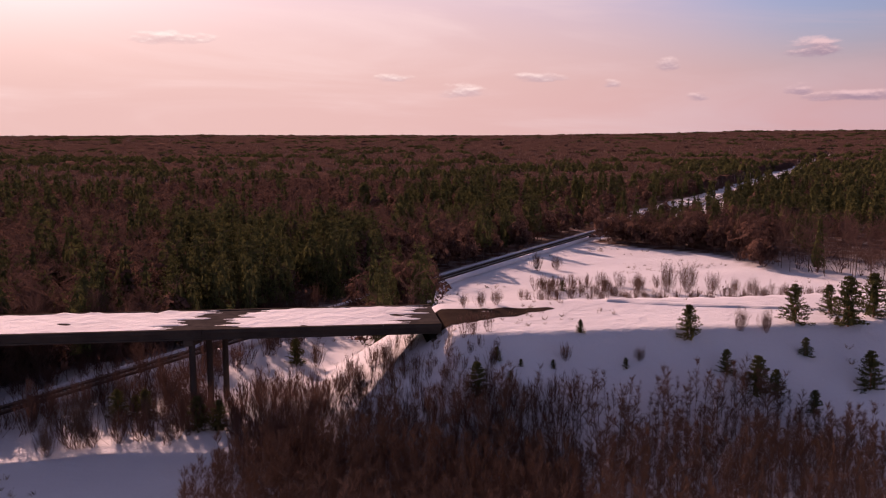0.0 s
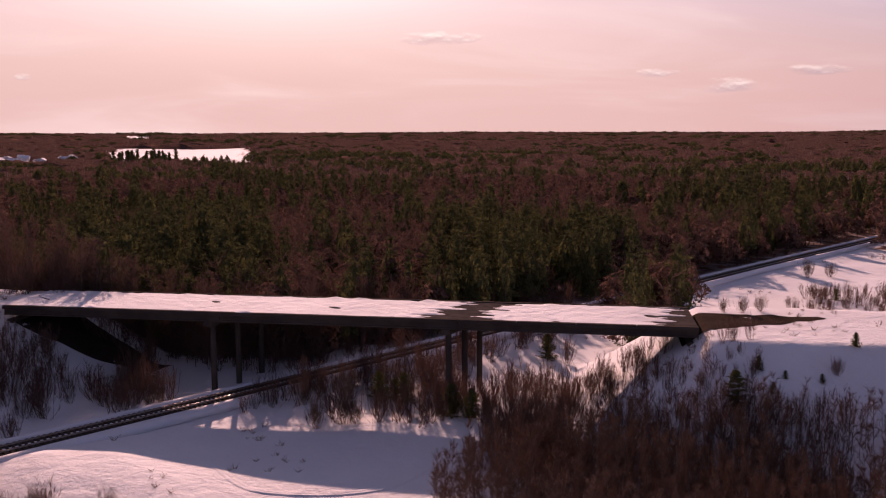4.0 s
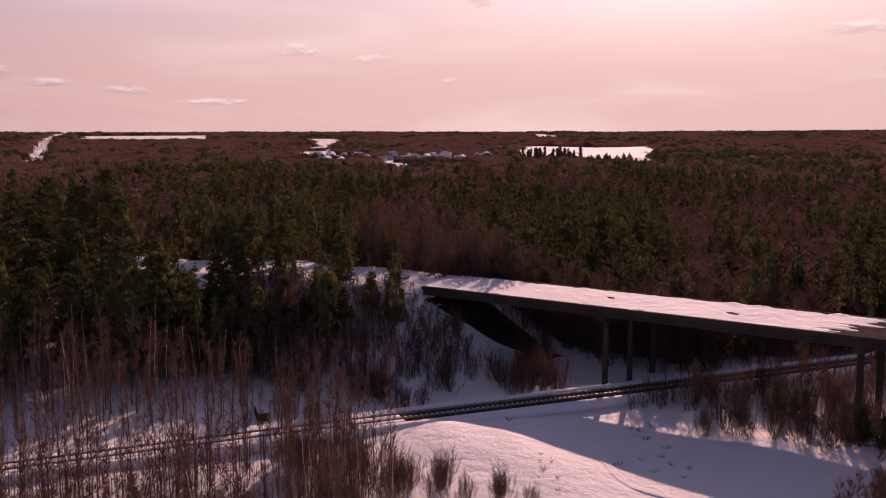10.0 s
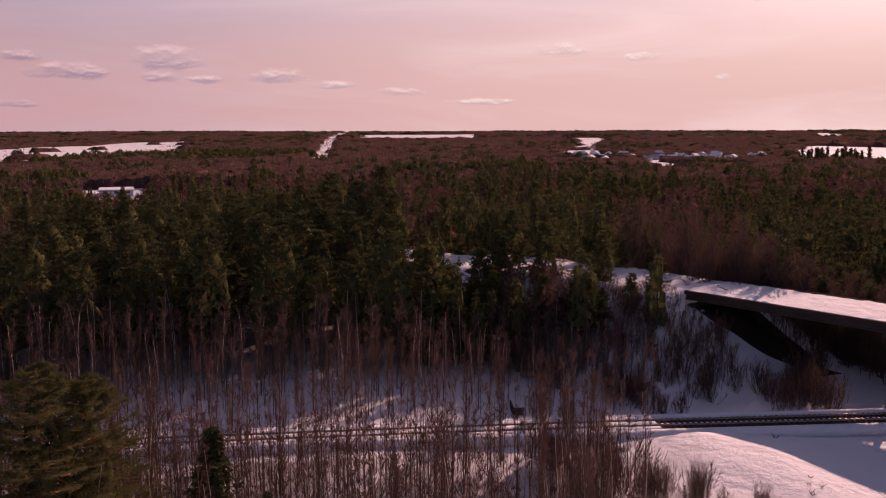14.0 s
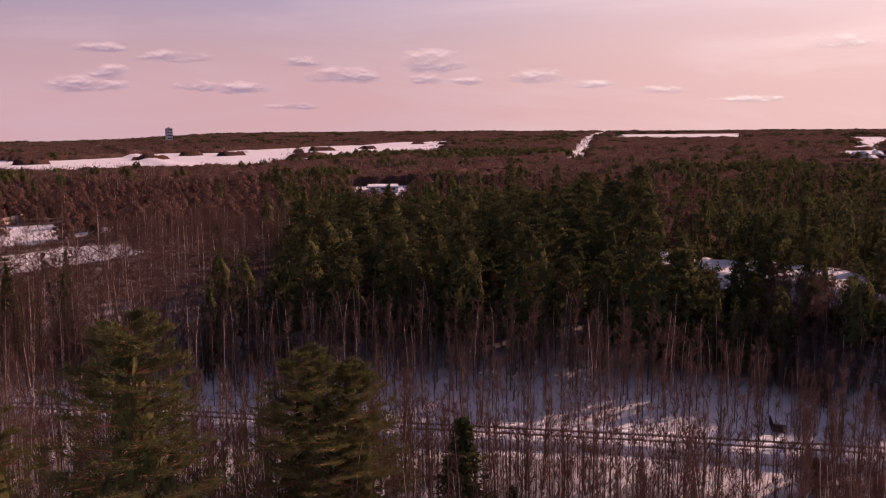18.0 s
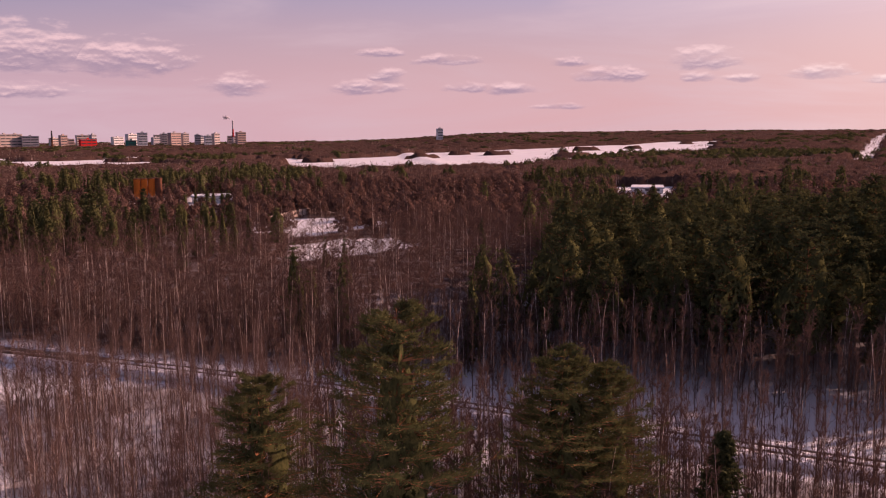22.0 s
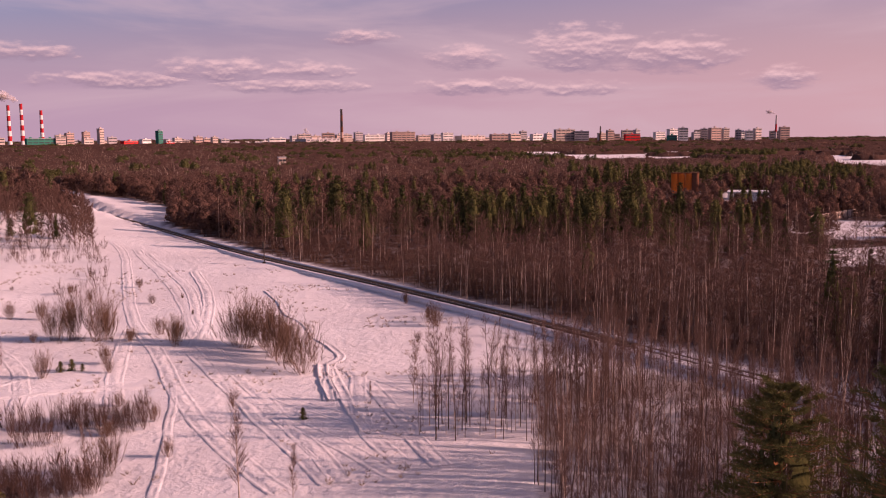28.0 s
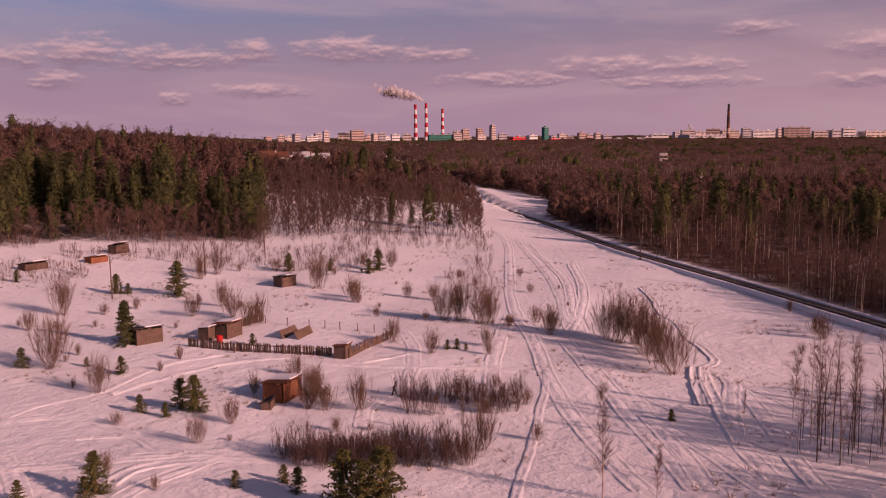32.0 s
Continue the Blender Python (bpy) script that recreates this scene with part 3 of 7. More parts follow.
class Soup:
    """Collects triangles; faces carry a material number."""
    def __init__(self):
        self.v, self.f, self.m, self.n = [], [], [], 0

    def add(self, v, f, m):
        self.v.append(v)
        self.f.append(f + self.n)
        self.m.append(np.full(len(f), m))
        self.n += len(v)

    def blades(self, p, way, length, width, m, rng):
        """Tapered slivers from p along way."""
        k = len(p)
        flat = np.stack([-way[:, 1], way[:, 0], 0 * way[:, 2]], -1)
        face = unit(unit(flat + 1e-4 * rng.normal(size=(k, 3)) * (1, 1, 0)) + 0.45 * rng.normal(size=(k, 3)) * (1, 1, 0.12))
        side = unit(np.cross(way, face)) * np.asarray(width).reshape(-1, 1) / 2
        v = np.stack([p - side, p + side, p + way * np.asarray(length).reshape(-1, 1)], 1).reshape(-1, 3)
        self.add(v, np.arange(3 * k).reshape(-1, 3), m)

    def flakes(self, p, size, m, rng, flat=0.6, slim=0.7):
        """Small loose triangles for needle tufts."""
        k = len(p)
        a = unit(rng.normal(size=(k, 3)) * (1, 1, flat))
        b = unit(np.cross(a, rng.normal(size=(k, 3))))
        s = np.asarray(size).reshape(-1, 1)
        v = np.stack([p + a * s, p - a * s * 0.6 + b * s * slim, p - a * s * 0.6 - b * s * slim], 1).reshape(-1, 3)
        self.add(v, np.arange(3 * k).reshape(-1, 3), m)

    def stem(self, pts, radii, m, sides=5):
        pts = np.asarray(pts, float)
        n = len(pts)
        ang = np.arange(sides) * 2 * math.pi / sides
        ring = np.stack([np.cos(ang), np.sin(ang), 0 * ang], -1)
        v = (pts[:, None, :] + ring[None] * np.asarray(radii)[:, None, None]).reshape(-1, 3)
        f = []
        for i in range(n - 1):
            for j in range(sides):
                a, b, c, d = i * sides + j, i * sides + (j + 1) % sides, (i + 1) * sides + (j + 1) % sides, (i + 1) * sides + j
                f += [(a, b, c), (a, c, d)]
        self.add(v, np.array(f), m)

    def lump(self, cx, cy, low, top, radius, m, rng, seg=8, rings=4, cone=0.0, rough=0.34):
        """An uneven mass of crown, open below."""
        u = np.linspace(0, 1, rings + 1)[:-1]
        prof = (1 - cone) * np.sqrt(np.clip(1 - (1.3 * u - 0.3) ** 2, 0, 1)) + cone * (1.02 - u)
        ang = np.arange(seg) * 2 * math.pi / seg
        r = radius * prof[:, None] * (1 + rough * rng.normal(size=(rings, seg)))
        z = low + (top - low) * (u[:, None] + rough * 0.35 / rings * rng.normal(size=(rings, seg)))
        v = np.stack([cx + r * np.cos(ang), cy + r * np.sin(ang), z], -1).reshape(-1, 3)
        v = np.r_[v, [(cx + radius * 0.1 * rng.normal(), cy + radius * 0.1 * rng.normal(), top)]]
        i, j = np.meshgrid(np.arange(rings - 1), np.arange(seg), indexing="ij")
        a, b = (i * seg + j).ravel(), (i * seg + (j + 1) % seg).ravel()
        k = np.arange(seg) + (rings - 1) * seg
        cap = np.stack([k, (np.arange(seg) + 1) % seg + (rings - 1) * seg, np.full(seg, rings * seg)], -1)
        self.add(v, np.concatenate([np.stack([a, b, b + seg], -1), np.stack([a, b + seg, a + seg], -1), cap]), m)

    def arrays(self):
        return np.concatenate(self.v), np.concatenate(self.f), np.concatenate(self.m)


def bend(rng, h, lean=0.05, n=6):
    t = np.linspace(0, 1, n)
    off = rng.normal(size=2) * h * lean
    wig = rng.normal(size=(n, 2)) * h * 0.006
    return np.c_[off[0] * t**2 + wig[:, 0] * t, off[1] * t**2 + wig[:, 1] * t, h * t], t


def bare_tree(seed, h, limbs, twigs, girth, thick, spread=0.28, low=0.3, sides=5, trunk=0, lift=1.0, mass=0):
    """A leafless tree: tapered trunk (0, or 2 for white bark), limbs and fine twigs (1)."""
    rng = np.random.default_rng(seed)
    s = Soup()
    pts, t = bend(rng, h, 0.05, 6 if thick < 0.05 else 3)
    if thick < 0.5:
        s.stem(pts, girth * (1 - 0.9 * t) + 0.006, trunk, sides)
    else:
        s.blades(np.zeros((2, 3)), np.array([(0, 0, 1.0)] * 2), np.full(2, h), girth * 2, trunk, rng)
    u = low + (0.98 - low) * rng.random(limbs) ** 0.8
    p = np.stack([np.interp(u, t, pts[:, k]) for k in range(3)], -1)
    a = rng.random(limbs) * 2 * math.pi
    rise = (0.55 + 1.0 * rng.random(limbs) + 0.6 * u) * lift
    way = unit(np.stack([np.cos(a), np.sin(a), rise], -1))
    ln = h * spread * (1.2 - u * 0.8) * (0.55 + 0.7 * rng.random(limbs))
    s.blades(p, way, ln, thick * 1.5 * (1.25 - u), 1, rng)
    k = rng.integers(0, limbs, limbs * twigs)
    f = rng.random(len(k)) * 0.85 + 0.15
    q = p[k] + way[k] * (ln[k] * f)[:, None]
    w2 = unit(way[k] + rng.normal(size=(len(k), 3)) * 0.6 + (0, 0, 0.3))
    s.blades(q, w2, h * spread * (0.25 + 0.4 * rng.random(len(k))), thick, 1, rng)
    for n in range(mass):
        a, r = rng.random() * 6.28, h * 0.10 * n
        s.lump(math.cos(a) * r, math.sin(a) * r, h * (0.16 + 0.1 * rng.random()), h * (0.95 - 0.14 * n - 0.08 * rng.random()), h * spread * (0.66 + 0.2 * rng.random()), 3, rng, 9, 5)
    return s.arrays()


def shrub(seed, h, stems, twigs, thick, wide=0.5):
    """A leafless bush: stems (0) and twigs (1)."""
    rng = np.random.default_rng(seed)
    s = Soup()
    base = np.c_[rng.normal(size=(stems, 2)) * h * 0.13, np.zeros(stems)]
    way = unit(np.c_[base[:, :2] * 2.0 / h + rng.normal(size=(stems, 2)) * wide * 0.45, np.ones(stems)])
    ln = h * (0.55 + 0.45 * rng.random(stems))
    s.blades(base, way, ln, thick * 1.7, 0, rng)
    k = rng.integers(0, stems, stems * twigs)
    f = 0.15 + 0.75 * rng.random(len(k))
    q = base[k] + way[k] * (ln[k] * f)[:, None]
    w2 = unit(way[k] + rng.normal(size=(len(k), 3)) * 0.5)
    s.blades(q, w2, h * (0.10 + 0.22 * rng.random(len(k))), thick, 1, rng)
    return s.arrays()


def broom(seed, h, stems, twigs, thick, wide=0.3):
    """A leafless bush: many thin stems (0) fanning from one foot, and very fine twigs (1) in a rounded crown."""
    rng = np.random.default_rng(seed)
    s = Soup()
    base = np.c_[rng.normal(size=(stems, 2)) * h * 0.075, np.zeros(stems)]
    tilt = rng.normal(size=(stems, 2)) * wide
    ln = h * (0.55 + 0.45 * rng.random(stems)) / (1 + 0.5 * np.hypot(*tilt.T) ** 2)
    knee = base + np.c_[tilt * 0.95, np.ones(stems)] * (ln * 0.4)[:, None]
    up = unit(np.c_[tilt * 0.22 + 0.10 * rng.normal(size=(stems, 2)), np.ones(stems)])
    s.blades(base, unit(knee - base), ln * 0.6, thick * 1.6, 0, rng)
    s.blades(knee, up, ln * 0.62, thick * 1.25, 0, rng)
    k = rng.integers(0, stems, stems * twigs)
    f = rng.random(len(k)) ** 0.75
    q = np.where((f < 0.25)[:, None], base[k] + (knee - base)[k] * (0.4 + 2.2 * f)[:, None], knee[k] + up[k] * (ln[k] * 0.6 * (f - 0.25) / 0.75)[:, None])
    w2 = unit(up[k] + rng.normal(size=(len(k), 3)) * (0.36, 0.36, 0.2))
    s.blades(q, w2, h * (0.10 + 0.15 * rng.random(len(k))), thick * (0.7 + 0.5 * rng.random(len(k))), 1, rng)
    return s.arrays()


def pine_tree(seed, h, whorls, arms, tufts, size, wide=0.24, low=0.35, girth=0.18, sides=6, cone=0.6, needle=1, core=0.0):
    """A conifer: trunk (0), needle tufts along its boughs (1). cone 1: spruce, less: a rounded pine crown."""
    rng = np.random.default_rng(seed)
    s = Soup()
    pts, t = bend(rng, h, 0.025, 6 if size < 0.3 else 3)
    s.stem(pts, girth * (1 - 0.92 * t) + 0.01, 0, sides)
    u = low + (1 - low) * (np.arange(whorls) + rng.random(whorls) * 0.6) / whorls
    u = np.repeat(np.clip(u, 0, 0.99), arms)
    n = len(u)
    v = (u - low) / (1 - low)
    prof = cone * (1 - v) + (1 - cone) * np.sqrt(np.clip(1 - (1.35 * v - 0.35) ** 2, 0.02, 1))
    ln = h * wide * (prof + 0.06) * (0.6 + 0.55 * rng.random(n))
    a = rng.random(n) * 2 * math.pi
    rise = -0.25 + 0.75 * v if cone > 0.8 else 0.05 + 0.5 * v
    way = unit(np.stack([np.cos(a), np.sin(a), rise + 0.12 * rng.normal(size=n)], -1))
    p = np.stack([np.interp(u, t, pts[:, k]) for k in range(3)], -1)
    if size < 0.3:
        s.blades(p, way, ln, 0.02 * h / 6 + 0.02, 0, rng)
    k = np.repeat(np.arange(n), tufts)
    f = 0.25 + 0.8 * rng.random(len(k)) ** 0.7
    q = p[k] + way[k] * (ln[k] * f)[:, None] + rng.normal(size=(len(k), 3)) * (size * 0.8, size * 0.8, size * 0.45)
    s.flakes(q, size * (0.6 + 0.7 * rng.random(len(k))), needle, rng, 0.5, 0.42 if size < 0.35 else 0.65)
    top = np.c_[np.interp(0.97, t, pts[:, 0]) + rng.normal(size=tufts * 2) * size * 0.5, np.interp(0.97, t, pts[:, 1]) + rng.normal(size=tufts * 2) * size * 0.5, h * (0.94 + 0.08 * rng.random(tufts * 2))]
    s.flakes(top, np.full(tufts * 2, size * 0.7), needle, rng, 1.5)
    if core:
        s.lump(pts[-1, 0] * 0.5, pts[-1, 1] * 0.5, h * (low + 0.03), h * 0.97, h * wide * core, 3, rng, 9, 6, cone, 0.24)
    return s.arrays()


def needle_pine(seed, h, low, wide=0.33, whorls=22, girth=0.17):
    """A tall pine seen near by: whorled boughs that rise at the tips, each with branchlets full of needle tufts."""
    rng = np.random.default_rng(seed)
    s = Soup()
    pts, t = bend(rng, h, 0.02, 8)
    s.stem(pts, girth * (1 - 0.92 * t) + 0.01, 0, 9)
    u = np.repeat(np.clip(low + (1 - low) * (np.arange(whorls) + 0.5 * rng.random(whorls)) / whorls, 0, 0.985), 7)
    n = len(u)
    v = (u - low) / (1 - low)
    prof = 0.62 * (1 - v) + 0.42 * np.sqrt(np.clip(1 - (1.25 * v - 0.25) ** 2, 0.02, 1))
    ln = h * wide * (prof + 0.03) * (0.68 + 0.5 * rng.random(n))
    a = rng.random(n) * 2 * math.pi
    way = unit(np.stack([np.cos(a), np.sin(a), -0.10 + 0.45 * v + 0.09 * rng.normal(size=n)], -1))
    p = np.stack([np.interp(u, t, pts[:, k]) for k in range(3)], -1)
    s.blades(p, way, ln, 0.11, 0, rng)
    k = np.repeat(np.arange(n), 11)
    f = 0.22 + 0.8 * rng.random(len(k)) ** 0.8
    q = p[k] + way[k] * (ln[k] * f)[:, None] + np.stack([0 * f, 0 * f, 0.16 * ln[k] * f**2], -1)
    turn = np.where(rng.random(len(k)) < 0.5, -1, 1) * (0.5 + 0.6 * rng.random(len(k)))
    c, sn = np.cos(turn), np.sin(turn)
    bw = unit(np.stack([way[k, 0] * c - way[k, 1] * sn, way[k, 0] * sn + way[k, 1] * c, 0.12 + 0.25 * rng.random(len(k))], -1))
    bl = 0.30 * ln[k] * (1.15 - 0.6 * f) + 0.25
    s.blades(q, bw, bl, 0.035, 0, rng)
    j = np.repeat(np.arange(len(k)), 17)
    g = 0.1 + 0.95 * rng.random(len(j))
    o = q[j] + bw[j] * (bl[j] * g)[:, None] + rng.normal(size=(len(j), 3)) * (0.09, 0.09, 0.05)
    nw = unit(bw[j] + rng.normal(size=(len(j), 3)) * 0.7 + (0, 0, 0.35))
    s.blades(o, nw, 0.20 + 0.16 * rng.random(len(j)), 0.062, 1, rng)
    s.lump(pts[-1, 0] * 0.5, pts[-1, 1] * 0.5, h * (low + 0.04), h * 0.95, h * wide * 0.36, 3, rng, 11, 9, 0.6, 0.3)
    return s.arrays()


def crown_mass(seed, h, radius, count, length, thick):
    """A far clump of bare crowns: twigs crowding to the tops of a few trees."""
    rng = np.random.default_rng(seed)
    s = Soup()
    tips = 5
    a, r = rng.random(tips) * 6.28, radius * np.sqrt(rng.random(tips))
    top = h * (0.72 + 0.3 * rng.random(tips))
    k = rng.integers(0, tips, count)
    b, q = rng.random(count) * 6.28, np.sqrt(rng.random(count))
    w = radius * 0.34
    p = np.stack([np.cos(a[k]) * r[k] + np.cos(b) * q * w, np.sin(a[k]) * r[k] + np.sin(b) * q * w, top[k] * (1 - 0.28 * q**2) - length * 0.8], -1)
    s.blades(p, unit(rng.normal(size=(count, 3)) * 0.4 + (0, 0, 1.0)), length * (0.7 + 0.6 * rng.random(count)), thick, 1, rng)
    n = 4
    p = np.stack([np.cos(a[:n]) * r[:n], np.sin(a[:n]) * r[:n], top[:n] * 0.3], -1)
    s.blades(p, np.tile((0.0, 0.0, 1.0), (n, 1)), top[:n] * 0.66, thick * 0.7, 2, rng)
    return s.arrays()


def needle_mass(seed, h, radius, tips, count, size):
    """A far clump of evergreen crowns: pointed and rounded masses (3) with loose tufts (1)."""
    rng = np.random.default_rng(seed)
    s = Soup()
    for n in range(tips):
        a, r = rng.random() * 6.28, radius * 0.62 * math.sqrt(rng.random())
        cx, cy, rr, top = math.cos(a) * r, math.sin(a) * r, radius * (0.36 + 0.16 * rng.random()), h * (0.72 + 0.34 * rng.random())
        cone = 0.3 + 0.6 * rng.random()
        s.lump(cx, cy, h * 0.08, top, rr, 3, rng, 6, 3, cone)
        b, u = rng.random(count) * 6.28, rng.random(count)
        p = np.stack([cx + np.cos(b) * rr * (1 - u * 0.8), cy + np.sin(b) * rr * (1 - u * 0.8), top * (0.15 + 0.85 * u)], -1)
        s.flakes(p, size * (0.6 + 0.6 * rng.random(count)), 1, rng, 1.0, 0.6)
    return s.arrays()


RNG = np.random.default_rng(7)


def grove(name, kinds, x, y, scale, mats, label, category, pick=None, sink=0.15):
    """Many trees as one mesh: each of the kinds set down at its share of the points."""
    if len(x) == 0:
        return None
    pick = RNG.integers(0, len(kinds), len(x)) if pick is None else pick
    z = ground_z(x, y) - sink
    turn = RNG.random(len(x)) * 2 * math.pi
    V, F, M, n = [], [], [], 0
    for k, (v, f, m) in enumerate(kinds):
        j = np.nonzero(pick == k)[0]
        if len(j) == 0:
            continue
        c, s_, sc = np.cos(turn[j])[:, None], np.sin(turn[j])[:, None], scale[j][:, None]
        wide = sc * (0.85 + 0.3 * RNG.random((len(j), 1)))
        X = (v[None, :, 0] * c - v[None, :, 1] * s_) * wide + x[j][:, None]
        Y = (v[None, :, 0] * s_ + v[None, :, 1] * c) * wide + y[j][:, None]
        Z = v[None, :, 2] * sc + z[j][:, None]
        V.append(np.stack([X, Y, Z], -1).reshape(-1, 3))
        F.append((f[None] + (np.arange(len(j)) * len(v))[:, None, None]).reshape(-1, 3) + n)
        M.append(np.tile(m, len(j)))
        n += len(j) * len(v)
    me = soup(name, np.concatenate(V), np.concatenate(F), mats, np.concatenate(M))
    me.polygons.foreach_set("use_smooth", np.ones(len(me.polygons), bool))
    return tagged(new(name, me), label, category, kind="stuff")


# distance of the railway in each heading
_az, _d = heading(*RAIL_LINE.T), np.hypot(*RAIL_LINE.T)
_o = np.argsort(_az)


def rail_reach(az):
    return np.interp(az, _az[_o], _d[_o])


def lattice(r0, r1, az0, az1, cell):
    """Jittered points of a ring sector, about one a cell."""
    n = int((r1 * 2) / cell) + 1
    g = (np.arange(n) - n / 2) * cell
    x, y = np.meshgrid(g, g)
    x = (x + (RNG.random(x.shape) - 0.5) * cell * 0.95).ravel()
    y = (y + (RNG.random(y.shape) - 0.5) * cell * 0.95).ravel()
    d, az = np.hypot(x, y), heading(x, y)
    k = (d > r0) & (d < r1) & (((az > az0) & (az < az1)) | ((az + 360 > az0) & (az + 360 < az1)))
    return x[k], y[k]


def within(az, d, a0, a1, d0, d1):
    return (az > a0) & (az < a1) & (d > d0) & (d < d1)


def clear_ground(x, y):
    """Where no tree stands."""
    d, az = np.hypot(x, y), heading(x, y)
    az = np.where(az < -90, az + 360, az)
    s, w = along_bridge(x, y)
    rr, rd = rail_reach(az), line_distance(x, y, RAIL_LINE)
    inside = d < rr
    m = rd < np.where(d < 320, 5.0, np.where((az < 0) & (d < 800), 15.0, 9.0))
    m |= (np.abs(s) < 62) & (np.abs(w) < 11)
    m |= (s < 44) & (s > -46) & (w > 0) & (w < np.where(s < -4, 9.0, 22.0))
    m |= (s > 20) & (s < 260) & (np.abs(w) < 13)
    m |= (s < -20) & (s > -124) & (np.abs(w) < 6.5)
    m |= (s < -30) & (s > -80) & (w > -17) & (w < 6) & (wobble(x, y, 5.0, 2.0) > -0.35)
    m |= within(az, d, 12, 44.5, 0, 112) & (s < 45) & (w < 9)                        # snow under and before the bridge
    m |= (az < 1) & (d < 245 - 3.2 * np.maximum(0, -az - 10) + 6 * wobble(x, y, 9.0, 2.0)) & ~((az > -9) & ~inside)
    m |= (az + 3.5 * wobble(x, y, 7.0, 3.0) > np.where(d < 100, 126.0, 121.5)) & (d < 204 + 16 * smooth(az, 156, 162) + 3 * wobble(x, y, 6.0, 1.0)) & inside
    m |= within(az, d, 137, 146.5, 190, 330) & (rd < 36) & inside
    m |= within(az, d, 108, 121.5, 108, 150) & inside & (rd < 22 + 6 * wobble(x, y, 8.0, 6.0))
    m |= within(az, d, 145.5, 159.5, 185, 345) & (d < 318 + 14 * wobble(x, y, 7.0, 4.0))
    m |= within(az, d, 141, 147, 300, 400) & (rd < 24) & ~inside
    # far fields, ice and cuttings
    sway = az + 0.55 * wobble(x, y, 55.0, 8.0) + 0.3 * wobble(x, y, 19.0, 3.0)
    m |= within(sway, d, 28.1, 36.6, 860 + 60 * wobble(x, y, 45.0, 1.0), 1800 - 120 * wobble(x, y, 90.0, 3.0))
    m |= within(sway, d, 48.1, 50.5, 1100, 2700) & (wobble(x, y, 70.0, 2.0) > -0.5)
    m |= within(az, d, 56, 63.5, 2300, 3300) | within(az, d, 34.2, 35.7, 2500, 3500)
    m |= within(az, d, 38.0, 52.5, 680, 1200) & (wobble(x, y, 24.0, 5.0) > 0.15)          # gardens of the hamlet
    near_edge = np.interp(az, [74, 79, 84, 89, 97, 101], [1380, 1120, 840, 700, 720, 780])
    far_edge = np.interp(az, [74, 79, 84, 89, 97, 101], [2300, 2000, 1850, 1590, 1300, 1250])
    m |= within(sway, d, 74, 101, near_edge + 45 * wobble(x, y, 40.0, 4.0), far_edge + 60 * wobble(x, y, 80.0, 2.0)) & (wobble(x, y, 33.0, 7.0) > -0.75)
    m |= within(az, d, 100, 119, 880, 1560) & (wobble(x, y, 60.0, 1.0) > -0.35)
    m |= (np.abs((az - 65.9 + (d - 900) * 0.0005) * d * 0.01745) < 8 + d * 0.003) & (d > 860)
    m |= within(az, d, 92.5, 100.5, 205, 300) & (wobble(x, y, 9.0, 3.0) > 0.1)
    # yards of the buildings in the wood
    m |= within(az, d, 76.0, 80.2, 405, 500) | within(az, d, 104, 106.8, 385, 450) | within(az, d, 108, 110.2, 400, 460) | within(az, d, 97, 103, 272, 318)
    m |= within(az, d, 71.5, 75.5, 440, 500)
    return m


def conifer_share(x, y):
    """How much of the wood is evergreen, 0 to 1."""
    az = heading(x, y)
    az = np.where(az < -90, az + 360, az) + 2.2 * wobble(x, y, 17.0, 5.0)
    d = np.hypot(x, y) * (1 + 0.07 * wobble(x, y, 22.0, 6.0))
    far_patch = wobble(x, y, 150.0, 3.0) + 0.5 * wobble(x, y, 45.0, 1.0) > 0.45
    c = np.where(far_patch, 0.55, 0.03)
    c = np.where((az < 62) & (d < 900), np.where(wobble(x, y, 45.0, 1.0) > 0.35, 0.5, 0.08), c)
    c = np.where(within(az, d, 28, 86, 105, 330), 0.5 + 0.42 * (wobble(x, y, 30.0, 2.0) > -0.2), c)
    c = np.where(within(az, d, 4.5, 17, 118, 215), 0.95, c)
    c = np.where(within(az, d, -15, 3, 225, 380), 0.6, c)
    c = np.where(within(az, d, 40, 84, 190, 430), np.where(wobble(x, y, 38.0, 2.5) > -0.1, 0.55, 0.12), c)
    c = np.where(within(az, d, 58, 83.5, 105, 190), 0.92, c)
    c = np.where(within(az, d, 84, 100, 100, 900), 0.02, c)
    c = np.where(within(az, d, 99, 140, 100, 210), 0.01, c)
    c = np.where(within(az, d, 99.5, 126, 225, 310), np.where(wobble(x, y, 20.0, 2.0) > 0.15, 0.5, 0.05), c)
    c = np.where(within(az, d, 159, 184, 200, 275), 0.15, c)
    c = np.where(within(az, d, 145, 160, 220, 400), np.where(wobble(x, y, 14.0, 4.0) > 0.45, 0.7, 0.05), c)
    c = np.where(within(az, d, 145.3, 150, 235, 300), 0.6, c)
    c = np.where(within(az, d, 150, 184, 285, 900), 0.03, c)
    c = np.where(within(az, d, -34, -14, 275, 900), 0.65, c)
    c = np.where(within(az, d, -34, -6, 200, 275), 0.03, c)
    return c


def low_cover(x, y):
    """Shorter growth before the buildings in the wood."""
    d, az = np.hypot(x, y), heading(x, y)
    return np.where(within(az, d, 37, 53, 640, 1220), 0.78, 1.0) * np.where(within(az, d, 76.0, 80.2, 230, 405) | within(az, d, 104, 107.4, 225, 390), 0.68, np.where(within(az, d, 107.4, 110.6, 225, 390), 0.76, 1.0))


